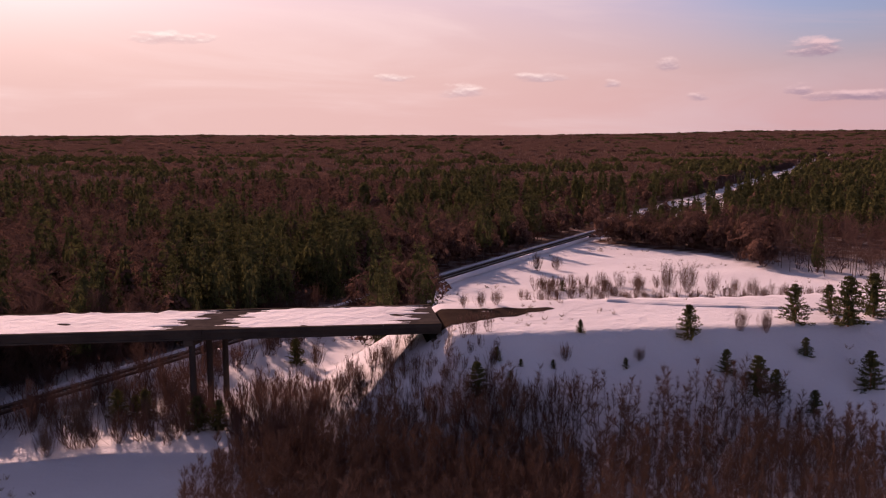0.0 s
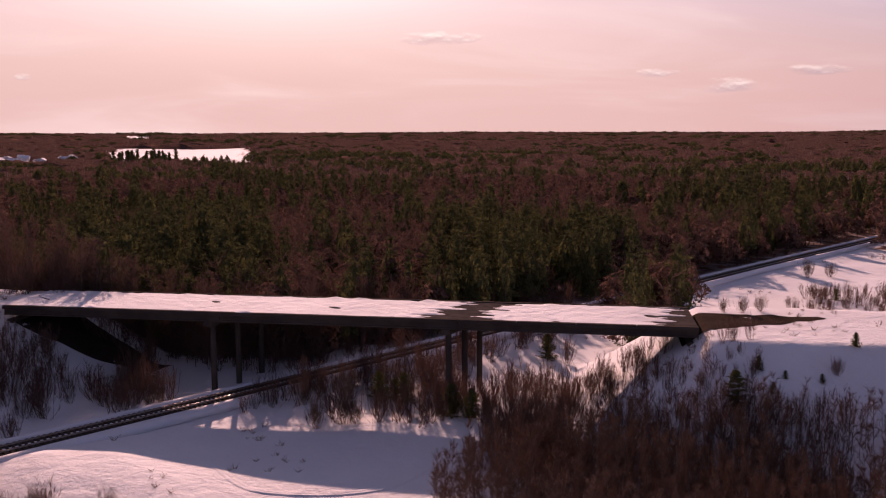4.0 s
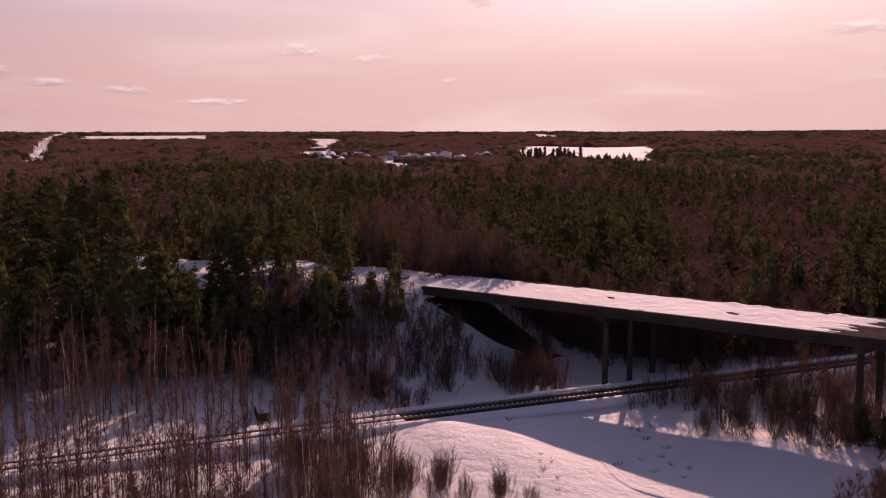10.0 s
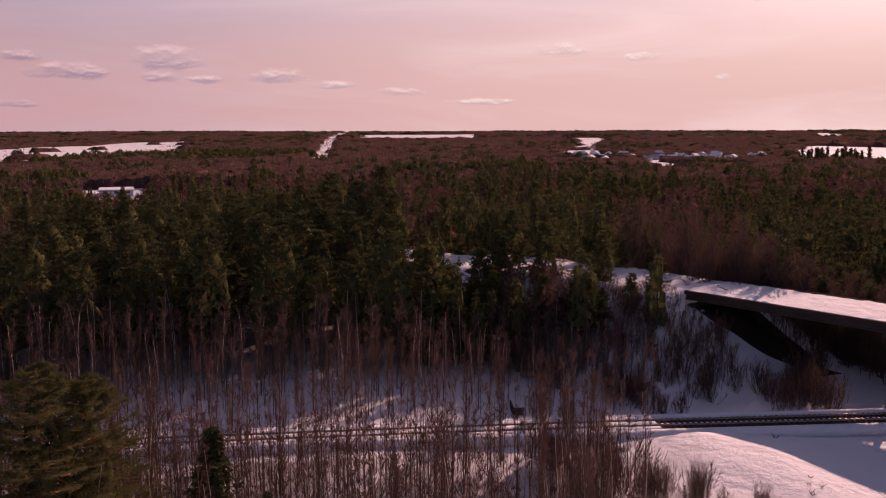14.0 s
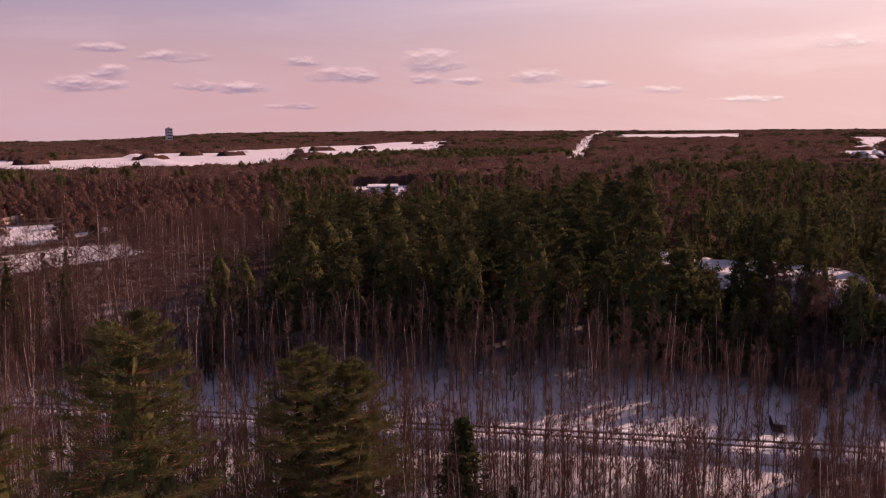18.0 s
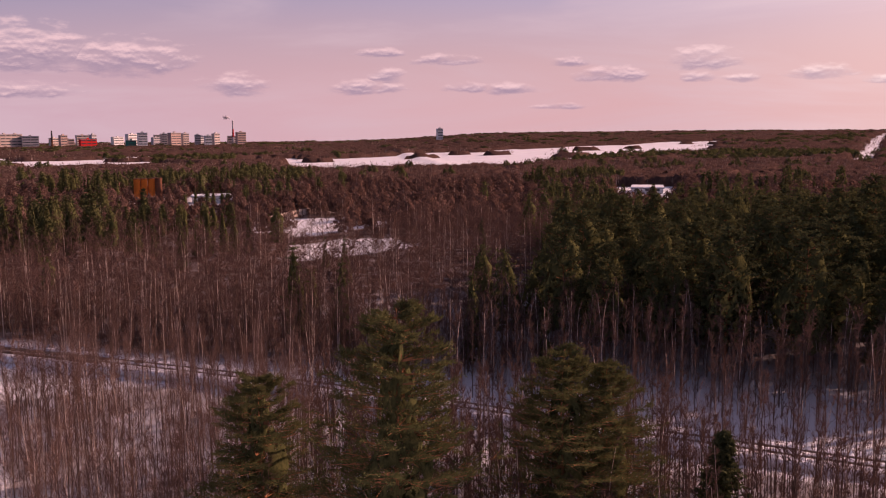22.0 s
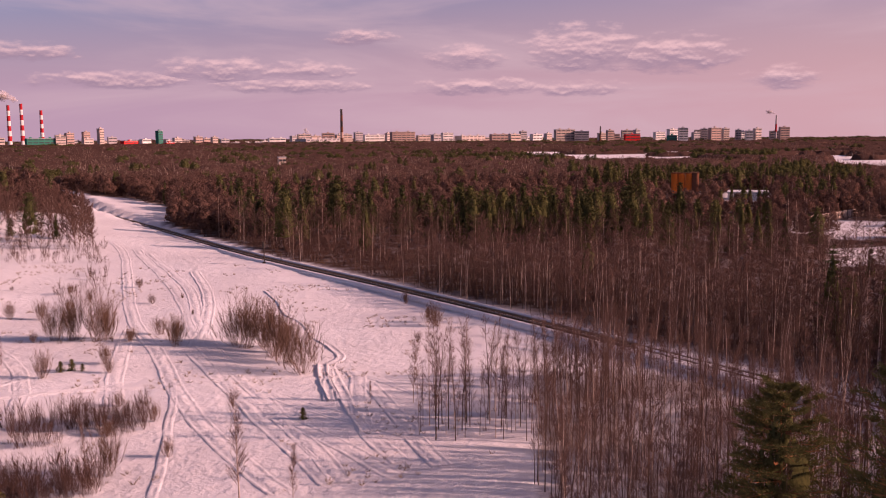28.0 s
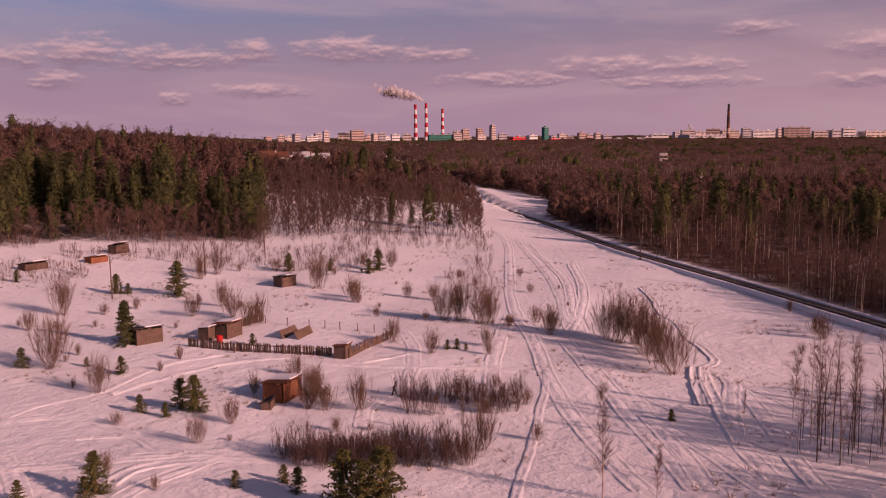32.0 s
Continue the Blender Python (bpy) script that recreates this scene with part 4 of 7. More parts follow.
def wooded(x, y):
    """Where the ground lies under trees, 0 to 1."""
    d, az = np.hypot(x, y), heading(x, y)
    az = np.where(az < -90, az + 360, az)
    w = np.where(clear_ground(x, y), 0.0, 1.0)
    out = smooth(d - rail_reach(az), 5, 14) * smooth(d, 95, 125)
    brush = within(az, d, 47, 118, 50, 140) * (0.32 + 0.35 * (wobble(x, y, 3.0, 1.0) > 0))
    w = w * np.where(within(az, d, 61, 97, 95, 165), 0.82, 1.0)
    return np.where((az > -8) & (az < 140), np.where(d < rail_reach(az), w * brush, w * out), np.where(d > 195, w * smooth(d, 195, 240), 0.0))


def build_woods():
    bands = [
        # from, to, cell, bare height, limbs, twigs, thickness, whorls, arms, tufts, tuft size
        (105, 260, 4.2, 10.5, 18, 6, 0.066, 11, 7, 7, 0.25),
        (260, 480, 6.6, 10.0, 9, 4, 0.11, 7, 6, 5, 0.40),
    ]
    for b, (r0, r1, cell, h, limbs, twigs, thick, wh, arms, tufts, size) in enumerate(bands):
        x, y = lattice(r0, r1, -29, 178, cell)
        k = ~clear_ground(x, y)
        az = heading(x, y)
        az = np.where(az < -90, az + 360, az)
        d = np.hypot(x, y)
        k &= ~((d < rail_reach(az)) & (az < 140) & (az > 5))
        k &= ~within(az, d, 60, 84, 100, 178) & ~within(az, d, 159, 184, 205, 252)
        x, y = x[k], y[k]
        con = RNG.random(len(x)) < conifer_share(x, y)
        bare = [bare_tree(100 * b + i, h, limbs, twigs, (0.075, 0.10)[b], thick, 0.33, 0.14, 4, 2 if i < 2 else 0, 0.5, mass=(0 if b == 0 and i < 5 else 2)) for i in range(8 if b == 0 else 5)]
        ev = [pine_tree(300 + 100 * b + i, h * 1.25, wh, arms, tufts, size, 0.26 if i % 2 else 0.20, 0.22 if i % 2 else 0.04, 0.15, 4, 0.35 if i % 2 else 0.8, 1 + (i + 1) % 2, 0.62) for i in range(6)]
        bx, by = x[~con], y[~con]
        n = len(bx)
        open_kinds = np.where(heading(bx, by) < 62, 2 + RNG.integers(0, 3, n), RNG.integers(0, 5, n))
        shade_side = (np.abs(heading(bx, by) - 22) < 42) & (np.hypot(bx, by) > 112)
        kind = np.where(shade_side & (RNG.random(n) < 0.85), 5 + RNG.integers(0, 3, n), open_kinds) if b == 0 else open_kinds
        grove("birch_wood", bare, bx, by, (0.55 + 0.48 * RNG.random(n) + 0.14 * wobble(bx, by, 35.0, 2.0)) * low_cover(bx, by), [BARK, TWIG, BIRCH, TWIG_MASS], "leafless birch and aspen wood standing in snow", "woodland", kind)
        cx, cy = x[con], y[con]
        tall = within(np.abs(heading(cx, cy)), np.hypot(cx, cy), 144, 181, 190, 320)
        grove("pine_wood", ev, cx, cy, (0.6 + 0.5 * RNG.random(len(cx)) + 0.16 * wobble(cx, cy, 30.0, 3.0) + (0.1 + 0.35 * RNG.random(len(cx))) * tall) * low_cover(cx, cy), [BARK, PINE, SPRUCE_AND_SHADED_PINE, NEEDLE_MASS], "dark evergreen pine and spruce wood", "woodland")
        # undergrowth
        x, y = lattice(r0 + 20, r1, -29, 178, cell * 1.3)
        az = heading(x, y)
        az = np.where(az < -90, az + 360, az)
        k = ~clear_ground(x, y) & ~((np.hypot(x, y) < rail_reach(az) + 12) & (az < 140) & (az > 5)) & ~within(az, np.hypot(x, y), 60, 96, 100, 178)
        low = [shrub(700 + 10 * b + i, 3.2, 9, 4, 0.09 + 0.10 * b, 0.9) for i in range(3)]
        grove("undergrowth", low, x[k], y[k], 0.6 + 0.6 * RNG.random(int(k.sum())), [TWIG, TWIG], "leafless undergrowth on the floor of the wood", "undergrowth")
    # far woods: clumps of crowns, larger with distance
    for b, (r0, r1, cell, h, count, length, thick, tuft) in enumerate([(470, 820, 9.0, 9.0, 20, 1.7, 0.20, 0.6), (820, 1500, 17.0, 9.2, 20, 2.4, 0.40, 1.0), (1500, 2700, 34.0, 9.2, 18, 3.2, 0.9, 1.8), (2700, 4850, 66.0, 10.0, 16, 4.4, 1.8, 3.0)]):
        x, y = lattice(r0, r1, -29, 178, cell)
        k = ~clear_ground(x, y)
        x, y = x[k], y[k]
        con = RNG.random(len(x)) < conifer_share(x, y)
        bare = [crown_mass(400 + 10 * b + i, h, cell * 0.72, count, length, thick) for i in range(6)]
        ev = [needle_mass(450 + 10 * b + i, h * 1.12, cell * 0.75, 3, 8, tuft) for i in range(6)]
        for name, kinds, sel, mats, label in (("birch_wood", bare, ~con, [BARK, TWIG, BIRCH], "far leafless birch and aspen wood"), ("pine_wood", ev, con, [BARK, PINE, SPRUCE_AND_SHADED_PINE, NEEDLE_MASS], "far dark evergreen wood")):
            px, py = x[sel], y[sel]
            grove(name, kinds, px, py, (0.85 + 0.25 * RNG.random(len(px)) + 0.10 * wobble(px, py, 60.0 + 40 * b, 2.0)) * low_cover(px, py), mats, label, "woodland")
    n = 34
    az, d = 32.6 + 3.8 * RNG.random(n) ** 0.8, 830 + 130 * RNG.random(n)
    firs = [pine_tree(380 + i, 14.0, 10, 6, 5, 0.8, 0.22, 0.05, 0.2, 4, 0.9, 1, 0.6) for i in range(3)]
    grove("pine_wood", firs, -np.sin(np.radians(az)) * d, np.cos(np.radians(az)) * d, 0.6 + 0.5 * RNG.random(n), [BARK, SPRUCE_AND_SHADED_PINE, SPRUCE_AND_SHADED_PINE, NEEDLE_MASS], "dark firs standing before a far snow-covered lake", "woodland")
    build_canopy()


def build_canopy():
    """The closed mass of crowns that the far woods' tree tops stand out of."""
    ang = np.radians(np.arange(-30, 180, 0.28))
    rad = [455.0]
    while rad[-1] < 4800:
        rad.append(rad[-1] * 1.0075)
    a, r = np.meshgrid(ang, np.array(rad))
    r = r * (1 + 0.003 * RNG.normal(size=r.shape))
    x, y = -np.sin(a) * r, np.cos(a) * r
    up = low_cover(x, y) * (4.7 + 1.5 * RNG.normal(size=x.shape) * (0.6 + 0.4 * smooth(r, 900, 2500)) + 0.9 * wobble(x, y, 40.0, 2.0)) * smooth(r, 455, 500)
    up = np.where(clear_ground(x, y), -2.5, up)
    verts = np.stack([x, y, ground_z(x, y) + up], -1).reshape(-1, 3)
    k, n = x.shape
    j, i = np.meshgrid(np.arange(k - 1), np.arange(n - 1), indexing="ij")
    quads = np.stack([j * n + i, (j + 1) * n + i, (j + 1) * n + i + 1, j * n + i + 1], -1).reshape(-1, 4)
    me = soup("wood_canopy", verts, quads, [CANOPY], quads=True)
    me.polygons.foreach_set("use_smooth", np.ones(len(me.polygons), bool))
    tagged(new("wood_canopy", me), "closed brown mass of far leafless crowns", "woodland", kind="stuff")


build_ground()
build_woods()

# ---- planting single trees and bushes ----
def plant(name, kinds, spots, base, mats, label, category, group, parts=("trunk", "crown"), turn=None):
    """Each spot (x, y, height) gets a tree of its own, built once for each kind and then copied."""
    first = {}
    for n, (x, y, h) in enumerate(spots):
        k = n % len(kinds)
        rz = RNG.random() * 360
        z = height(x, y) - 0.06
        if k not in first:
            v, f, m = kinds[k]
            t = thing(name, x, y, z, rz, label, category, group)
            for idx in sorted(set(m.tolist())):
                sel = f[m == idx]
                used, inv = np.unique(sel.ravel(), return_inverse=True)
                piece = (parts[0], parts[1], parts[0], "inner_bough")[idx]
                ob = new(piece, soup(piece, v[used], inv.reshape(-1, 3), [mats[idx]]))
                ob.data.polygons.foreach_set("use_smooth", np.full(len(ob.data.polygons), idx == 3))
                ob.parent = t
            first[k] = t
            ob = t
        else:
            ob = copy_thing(first[k], pose(x, y, z, 0, 0, rz))
        ob.scale = (h / base, h / base, h / base)


YOUNG_PINE = [pine_tree(40 + i, 4.0, 13, 8, 36, 0.12, 0.42, 0.03, 0.06, 6, 0.72, core=0.28) for i in range(4)]
TALL_PINE = [needle_pine(50 + i, 17.0, 0.10 + 0.05 * i) for i in range(4)]
YOUNG_SPRUCE = [pine_tree(60 + i, 7.0, 20, 9, 30, 0.19, 0.36, 0.04, 0.09, 6, 1.0, core=0.4) for i in range(2)]
BUSH = [broom(70 + i, 4.0, 58, 34, 0.0145, (0.36, 0.52, 0.32, 0.44, 0.60)[i]) for i in range(5)]
SAPLING = [bare_tree(80 + i, 8.0, 40, 8, 0.040, 0.0155, 0.15, 0.14, 6, 2 if i % 3 == 0 else 0, 1.25) for i in range(6)]
WEEPING = [bare_tree(90 + i, 8.0, 80, 18, 0.055, 0.0135, 0.17, 0.14, 6, 2, 1.3) for i in range(2)]

# the clearing with the plots: young pines, bushes, birches
FIELD_PINES = [(-33.6, -162.6, 3.6), (-35.3, -161.4, 2), (-42.3, -155.5, 6.1), (-19.7, -180.5, 2.3), (-22.7, -109.9, 2.3), (-13, -119.5, 2.6),
               (-19.9, -115.7, 1.3), (-25.2, -93.7, 3.3), (-26.2, -91.5, 4), (-21.3, -94.7, 2), (-23.1, -91.6, 1.6), (-22.7, -68.9, 1.5),
               (-12.7, -73.6, 3.6), (-11.8, -73.2, 1.9), (-7.2, -75.2, 1.9), (-26.7, -65.4, 2.1), (-26.5, -67.8, 1.6), (-61.9, -98.5, 1.4),
               (-63.1, -98, 1.5), (-63.7, -96.7, 1), (-65.2, -61.7, 1.3), (-41, -114.7, 1.7), (-80.8, -157.6, 3.1), (-84.5, -160.5, 4.3),
               (-67.6, -166.6, 3.7), (-74.8, -162.9, 2.6), (-28.1, -59.7, 4.9), (-30.1, -57.3, 5.5), (-28.6, -57.7, 4.6), (-9.5, -70.0, 1.6)]
plant("young_pine", YOUNG_PINE, FIELD_PINES, 4.0, [PINE_BARK, PINE, PINE_BARK, NEEDLE_MASS], "young green pine standing alone in the snow", "pine tree", "young pines on the open snow")
plant("spruce_tree", YOUNG_SPRUCE, [(-26.6, -124.4, 6.1), (-59.3, 18.2, 8.6), (-57.2, 21.0, 4.0)], 7.0, [BARK, SPRUCE_AND_SHADED_PINE, BARK, NEEDLE_MASS], "narrow dark green spruce rising from snow", "spruce tree", "single spruces")
FIELD_BUSHES = [(-22.4, -149.6, 5.8), (-16.1, -117.6, 6.2), (-19, -104.5, 3.9), (-16.5, -141.1, 2.8), (-39.5, -137.5, 3.4), (-45.9, -142.2, 3.8),
                (-54.1, -170.1, 4.8), (-66.1, -149.5, 6), (-66.4, -135.5, 4.1), (-65.3, -167.7, 2.6), (-83.6, -165.9, 3), (-89.1, -163.6, 3.6),
                (-76.7, -134.9, 2.5), (-79.4, -130.6, 3), (-71.6, -114.5, 4.8), (-73.1, -112.6, 6.1), (-74.7, -109.1, 6.2), (-76.3, -109.2, 4.3),
                (-76.6, -104.9, 1.9), (-82.1, -105.6, 2.6), (-78.6, -97.6, 3.8), (-68.0, -138.0, 3.2), (-50.2, -168.0, 4.4), (-80.5, -99.5, 3.2)]
PATH_BUSHES = [(-37.8, -93.8, 2.6), (-38.9, -90.0, 3.0), (-40.2, -92.3, 2.4), (-33.6, -94.0, 2.2), (-84.2, -91.7, 5.2), (-83.9, -89.5, 6.4), (-85.5, -87.6, 6.0), (-82.4, -82.7, 6.4), (-81.2, -79.1, 5.4), (-78.7, -74.3, 6), (-84.6, -84.0, 4.6),
               (-59.1, -97.8, 3), (-58, -106.1, 3.2), (-67.2, -97.1, 2.5), (-44.7, -126.2, 3.8), (-46.7, -127.3, 3.9), (-44.6, -133.5, 4),
               (-41, -82.7, 3.7), (-28.2, -86, 2.6), (-23.3, -81.7, 2.7), (-45.1, -65.9, 3.9), (-36.9, -86.6, 4.1), (-40.3, -97.7, 2.4),
               (-33.5, -148, 1.9), (-28.2, -146.2, 1.8), (-121.4, -90.3, 2), (-108.9, -75.4, 3.2), (-110.8, -78.0, 2.6), (-38.0, -84.8, 3.0)]
for spots in (FIELD_BUSHES, PATH_BUSHES):
    plant("willow_bush", BUSH, [(a, b, h * 1.22) for a, b, h in spots], 4.0, [SHRUB, SHRUB], "leafless reddish-brown willow bush standing in snow", "bush", "bushes on the open snow", ("stem", "crown"))
plant("birch_tree", WEEPING, [(-46.1, -50.6, 8.9), (-48.3, -47, 4.9), (-75.8, -55.5, 7.6), (-72.4, -58.7, 2.6), (-45.5, -69.5, 4.2)], 8.0,
      [BARK, TWIG_PALE, BIRCH], "slender leafless birch with pale fine twigs", "birch tree", "single birches")
# on the bank and in the field beyond the bridge
BANK_PINES = [(25.1, 90.3, 3.6), (37.5, 94.1, 4.2), (43.1, 98.7, 3.3), (42.9, 93.4, 5.3), (47.2, 96.8, 4.9), (37, 89.6, 2), (28, 86.6, 2.5),
              (30.4, 84.5, 3.9), (32.3, 84.7, 2.6), (42.2, 86.3, 3.9), (3.2, 82.4, 3.3), (22.3, 165.8, 2.1), (14, 90, 1.4), (10.8, 85.9, 0.9),
              (18, 86.5, 1.1), (7.6, 85.8, 0.8), (5.3, 86.3, 1.4), (6.4, 84, 1.2), (41.7, 93.5, 0.9), (35.5, 83.3, 2.2)]
BRIDGE_PINES = [(-90.2, 71.1, 4.6), (-82.8, 74.6, 4.2), (-85.5, 72.7, 3.4), (-98.9, 68.7, 6.0), (-95.7, 67.2, 5.0), (-33.3, 89.2, 3.3), (-30.5, 89.4, 3.3), (-31.9, 90.3, 2.4), (-24.4, 86.0, 3.5), (-22.2, 85.7, 3.2), (-18.9, 112.8, 3.3)]
for spots in (BANK_PINES, BRIDGE_PINES):
    plant("young_pine", YOUNG_PINE, spots, 4.0, [PINE_BARK, PINE, PINE_BARK, NEEDLE_MASS], "young green pine on the snowy road bank", "pine tree", "young pines by the bridge")
NEAR_BUSHES = [(-57.6, 47.2, 3.6), (-58.1, 47.1, 3.7), (-50.0, 47.3, 4.9), (-53.2, 46.3, 3.8), (-53.3, 49.3, 3.5), (-48.2, 48.7, 4.7), (-48.0, 50.4, 3.3), (-46.7, 48.0, 4.2), (-46.3, 52.0, 3.3), (-45.5, 49.9, 2.6), (-44.6, 50.7, 4.1), (-42.0, 50.1, 3.0), (-40.2, 52.1, 3.4), (-40.5, 52.2, 2.8), (-38.0, 53.0, 2.2), (-37.8, 50.9, 2.0), (-52.2, 42.8, 3.6), (-51.3, 44.6, 3.8), (-48.1, 47.7, 3.7), (-48.9, 44.2, 3.4), (-59.6, 47.6, 3.7), (-58.2, 47.5, 3.3), (-67.5, 53.2, 4.1), (-65.4, 55.0, 3.3), (-58.9, 50.5, 2.4), (-55.2, 50.2, 3.8)]
BANK_BUSHES = [(31, 91.8, 2.6), (33.7, 91.9, 2.6), (4.4, 103.3, 2.2), (6.4, 104.7, 2.2), (2.4, 103.3, 1.8), (45.2, 164.3, 5.9), (41.4, 163.9, 5.9),
               (36.1, 163.6, 4), (30, 164.3, 2.8), (18.7, 167, 2.7), (49.7, 163.5, 4.2), (54, 163.9, 3.2), (20.3, 192.5, 4.3), (25, 195.3, 3.5),
               (-33.8, 80.3, 5.6), (-19.1, 114.1, 3.7), (-16.1, 111.4, 3.7), (12.1, 86.9, 2), (19.5, 87.4, 1.7), (0.3, 83.8, 2.2), (-36.0, 78.5, 3.5)]
plant("willow_bush", BUSH, NEAR_BUSHES + BANK_BUSHES, 4.0, [SHRUB, SHRUB], "leafless willow bush on the snowy bank beside the bridge", "bush", "bushes by the bridge", ("stem", "crown"))
LEFT_PINES = [(-101.6, 69.1, 9.3), (-82.4, 72.5, 7.0), (-96.6, 57.8, 14.6), (-109.6, 60.5, 11.7), (-80.5, 77.4, 4.4), (-90.8, 72.1, 5.6),
              (-102.4, 64.5, 10.2), (-99.3, 69.9, 6.3), (-119.8, 63.3, 11.3), (-70.2, 100.8, 8.5), (-62.2, 101.0, 7.0), (-78.3, 100.8, 8.0), (-55.6, 104.6, 7.5), (-66.8, 105.2, 9.5), (-74.8, 105.2, 9.0), (-84.0, 99.5, 7.0), (-59.0, 109.0, 9.0), (-87.0, 98.0, 5.0), (-95.0, 96.0, 6.0), (-78.0, 102.0, 4.6), (-104.0, 94.0, 6.5), (-66.0, 106.0, 4.0), (-88.0, 79.5, 6.4), (-97.0, 77.0, 8.0), (-80.0, 80.5, 3.6), (-106.0, 78.0, 8.8), (-88.5, 75.5, 5.0), (-104.0, 74.0, 8.0), (-99.0, 93.0, 4.2)]
plant("pine_tree", [pine_tree(45 + i, 9.0, 15, 8, 40, 0.19, 0.36, 0.06, 0.12, 6, 0.45, core=0.6) for i in range(3)], LEFT_PINES, 9.0, [PINE_BARK, PINE, PINE_BARK, NEEDLE_MASS],
      "bushy dark green pine on the flank of the road bank", "pine tree", "pines round the bridge end")
plant("tall_pine", TALL_PINE, [(-49.9, -3.6, 19.2), (-52.9, -12.0, 14.7), (-55.6, 6.6, 15.4), (-57.2, 9.4, 14.0)], 17.0, [PINE_BARK, PINE, PINE_BARK, NEEDLE_MASS],
      "tall pine with orange bark and a broad dark crown", "pine tree", "tall pines before the railway")

# the stand of tall pines beyond the line
STAND_PINE = [pine_tree(56 + i, 18.0, 18, 9, 24, 0.24, 0.26, 0.22 + 0.05 * i, 0.16, 6, 0.25, core=0.7) for i in range(4)]
x, y = lattice(108, 178, 61.5, 84, 6.3)
d, az = np.hypot(x, y), heading(x, y)
k = (d > rail_reach(az) + 13 + 7 * wobble(x, y, 9.0, 3.0)) & ~clear_ground(x, y)
# darker spruce needles put the shade of the backlit stand into these pines
plant("stand_pine", STAND_PINE, [(float(a), float(b), 12.0 + 6.0 * RNG.random()) for a, b in zip(x[k], y[k])], 18.0, [PINE_BARK, SPRUCE_AND_SHADED_PINE, PINE_BARK, NEEDLE_MASS],
      "tall pine with a bare lower trunk in a dark stand", "pine tree", "stand of pines beyond the railway")

# great dark conifers at the edge of the clearing and across the line
FAR_SPRUCE = [pine_tree(85 + i, 20.0, 17, 8, 14, 0.36, 0.23 + 0.04 * (i % 2), 0.05 + 0.08 * (i % 2), 0.2, 5, 0.7 if i % 2 == 0 else 0.45, core=0.55) for i in range(4)]
BIG_SPRUCE = [pine_tree(65 + i, 20.0, 22, 9, 22, 0.30, 0.25 + 0.04 * (i % 2), 0.06 + 0.08 * (i % 2), 0.2, 6, 0.92 if i % 2 == 0 else 0.55, core=0.5) for i in range(4)]
x, y = lattice(212, 262, 158.5, 182, 8.8)
d, az = np.hypot(x, y), heading(x, y)
az = np.where(az < 0, az + 360, az)
k = (d > 226 - 6 * smooth(az, 164, 174) + 4 * wobble(x, y, 7.0, 2.0)) & (az > 159.5 + 1.5 * wobble(x, y, 5.0, 1.0))
spots = [(float(a), float(b), 10.5 + 7.5 * RNG.random()) for a, b in zip(x[k], y[k])]
x, y = lattice(205, 325, 108, 137, 8.8)
d, az = np.hypot(x, y), heading(x, y)
k = (wobble(x, y, 15.0, 2.0) > 0.08) & (d > np.maximum(224 + 10 * wobble(az * 6, d * 0, 9.0, 1.0), rail_reach(az) + 24)) & (d < 292 + 3 * np.maximum(0, az - 126)) & ~clear_ground(x, y)
spots2 = [(float(a), float(b), (7.5 + 9.5 * RNG.random() ** 1.4) * (0.8 if heading(a, b) < 111 else 1.0)) for a, b in zip(x[k], y[k])]
spots3 = [(-123.6, -226.1, 9.3), (-128.3, -213.3, 12.4), (-136.7, -215.4, 6.5), (-128.2, -222.7, 5.4), (-145.6, -303.8, 12.6), (-175.5, -321.6, 14.4), (-139.9, -314.5, 11.9), (-160.7, -317.8, 14.2)]
for spots_, label in ((spots, "tall dark conifer behind the snowy plots"), (spots2, "dark conifer rising from the birch wood across the railway"), (spots3, "dark conifer among bare trees by the railway")):
    plant("conifer", FAR_SPRUCE if spots_ is spots2 else BIG_SPRUCE, spots_, 20.0, [BARK, SPRUCE_AND_SHADED_PINE, BARK, NEEDLE_MASS], label, "conifer tree", "great conifers")


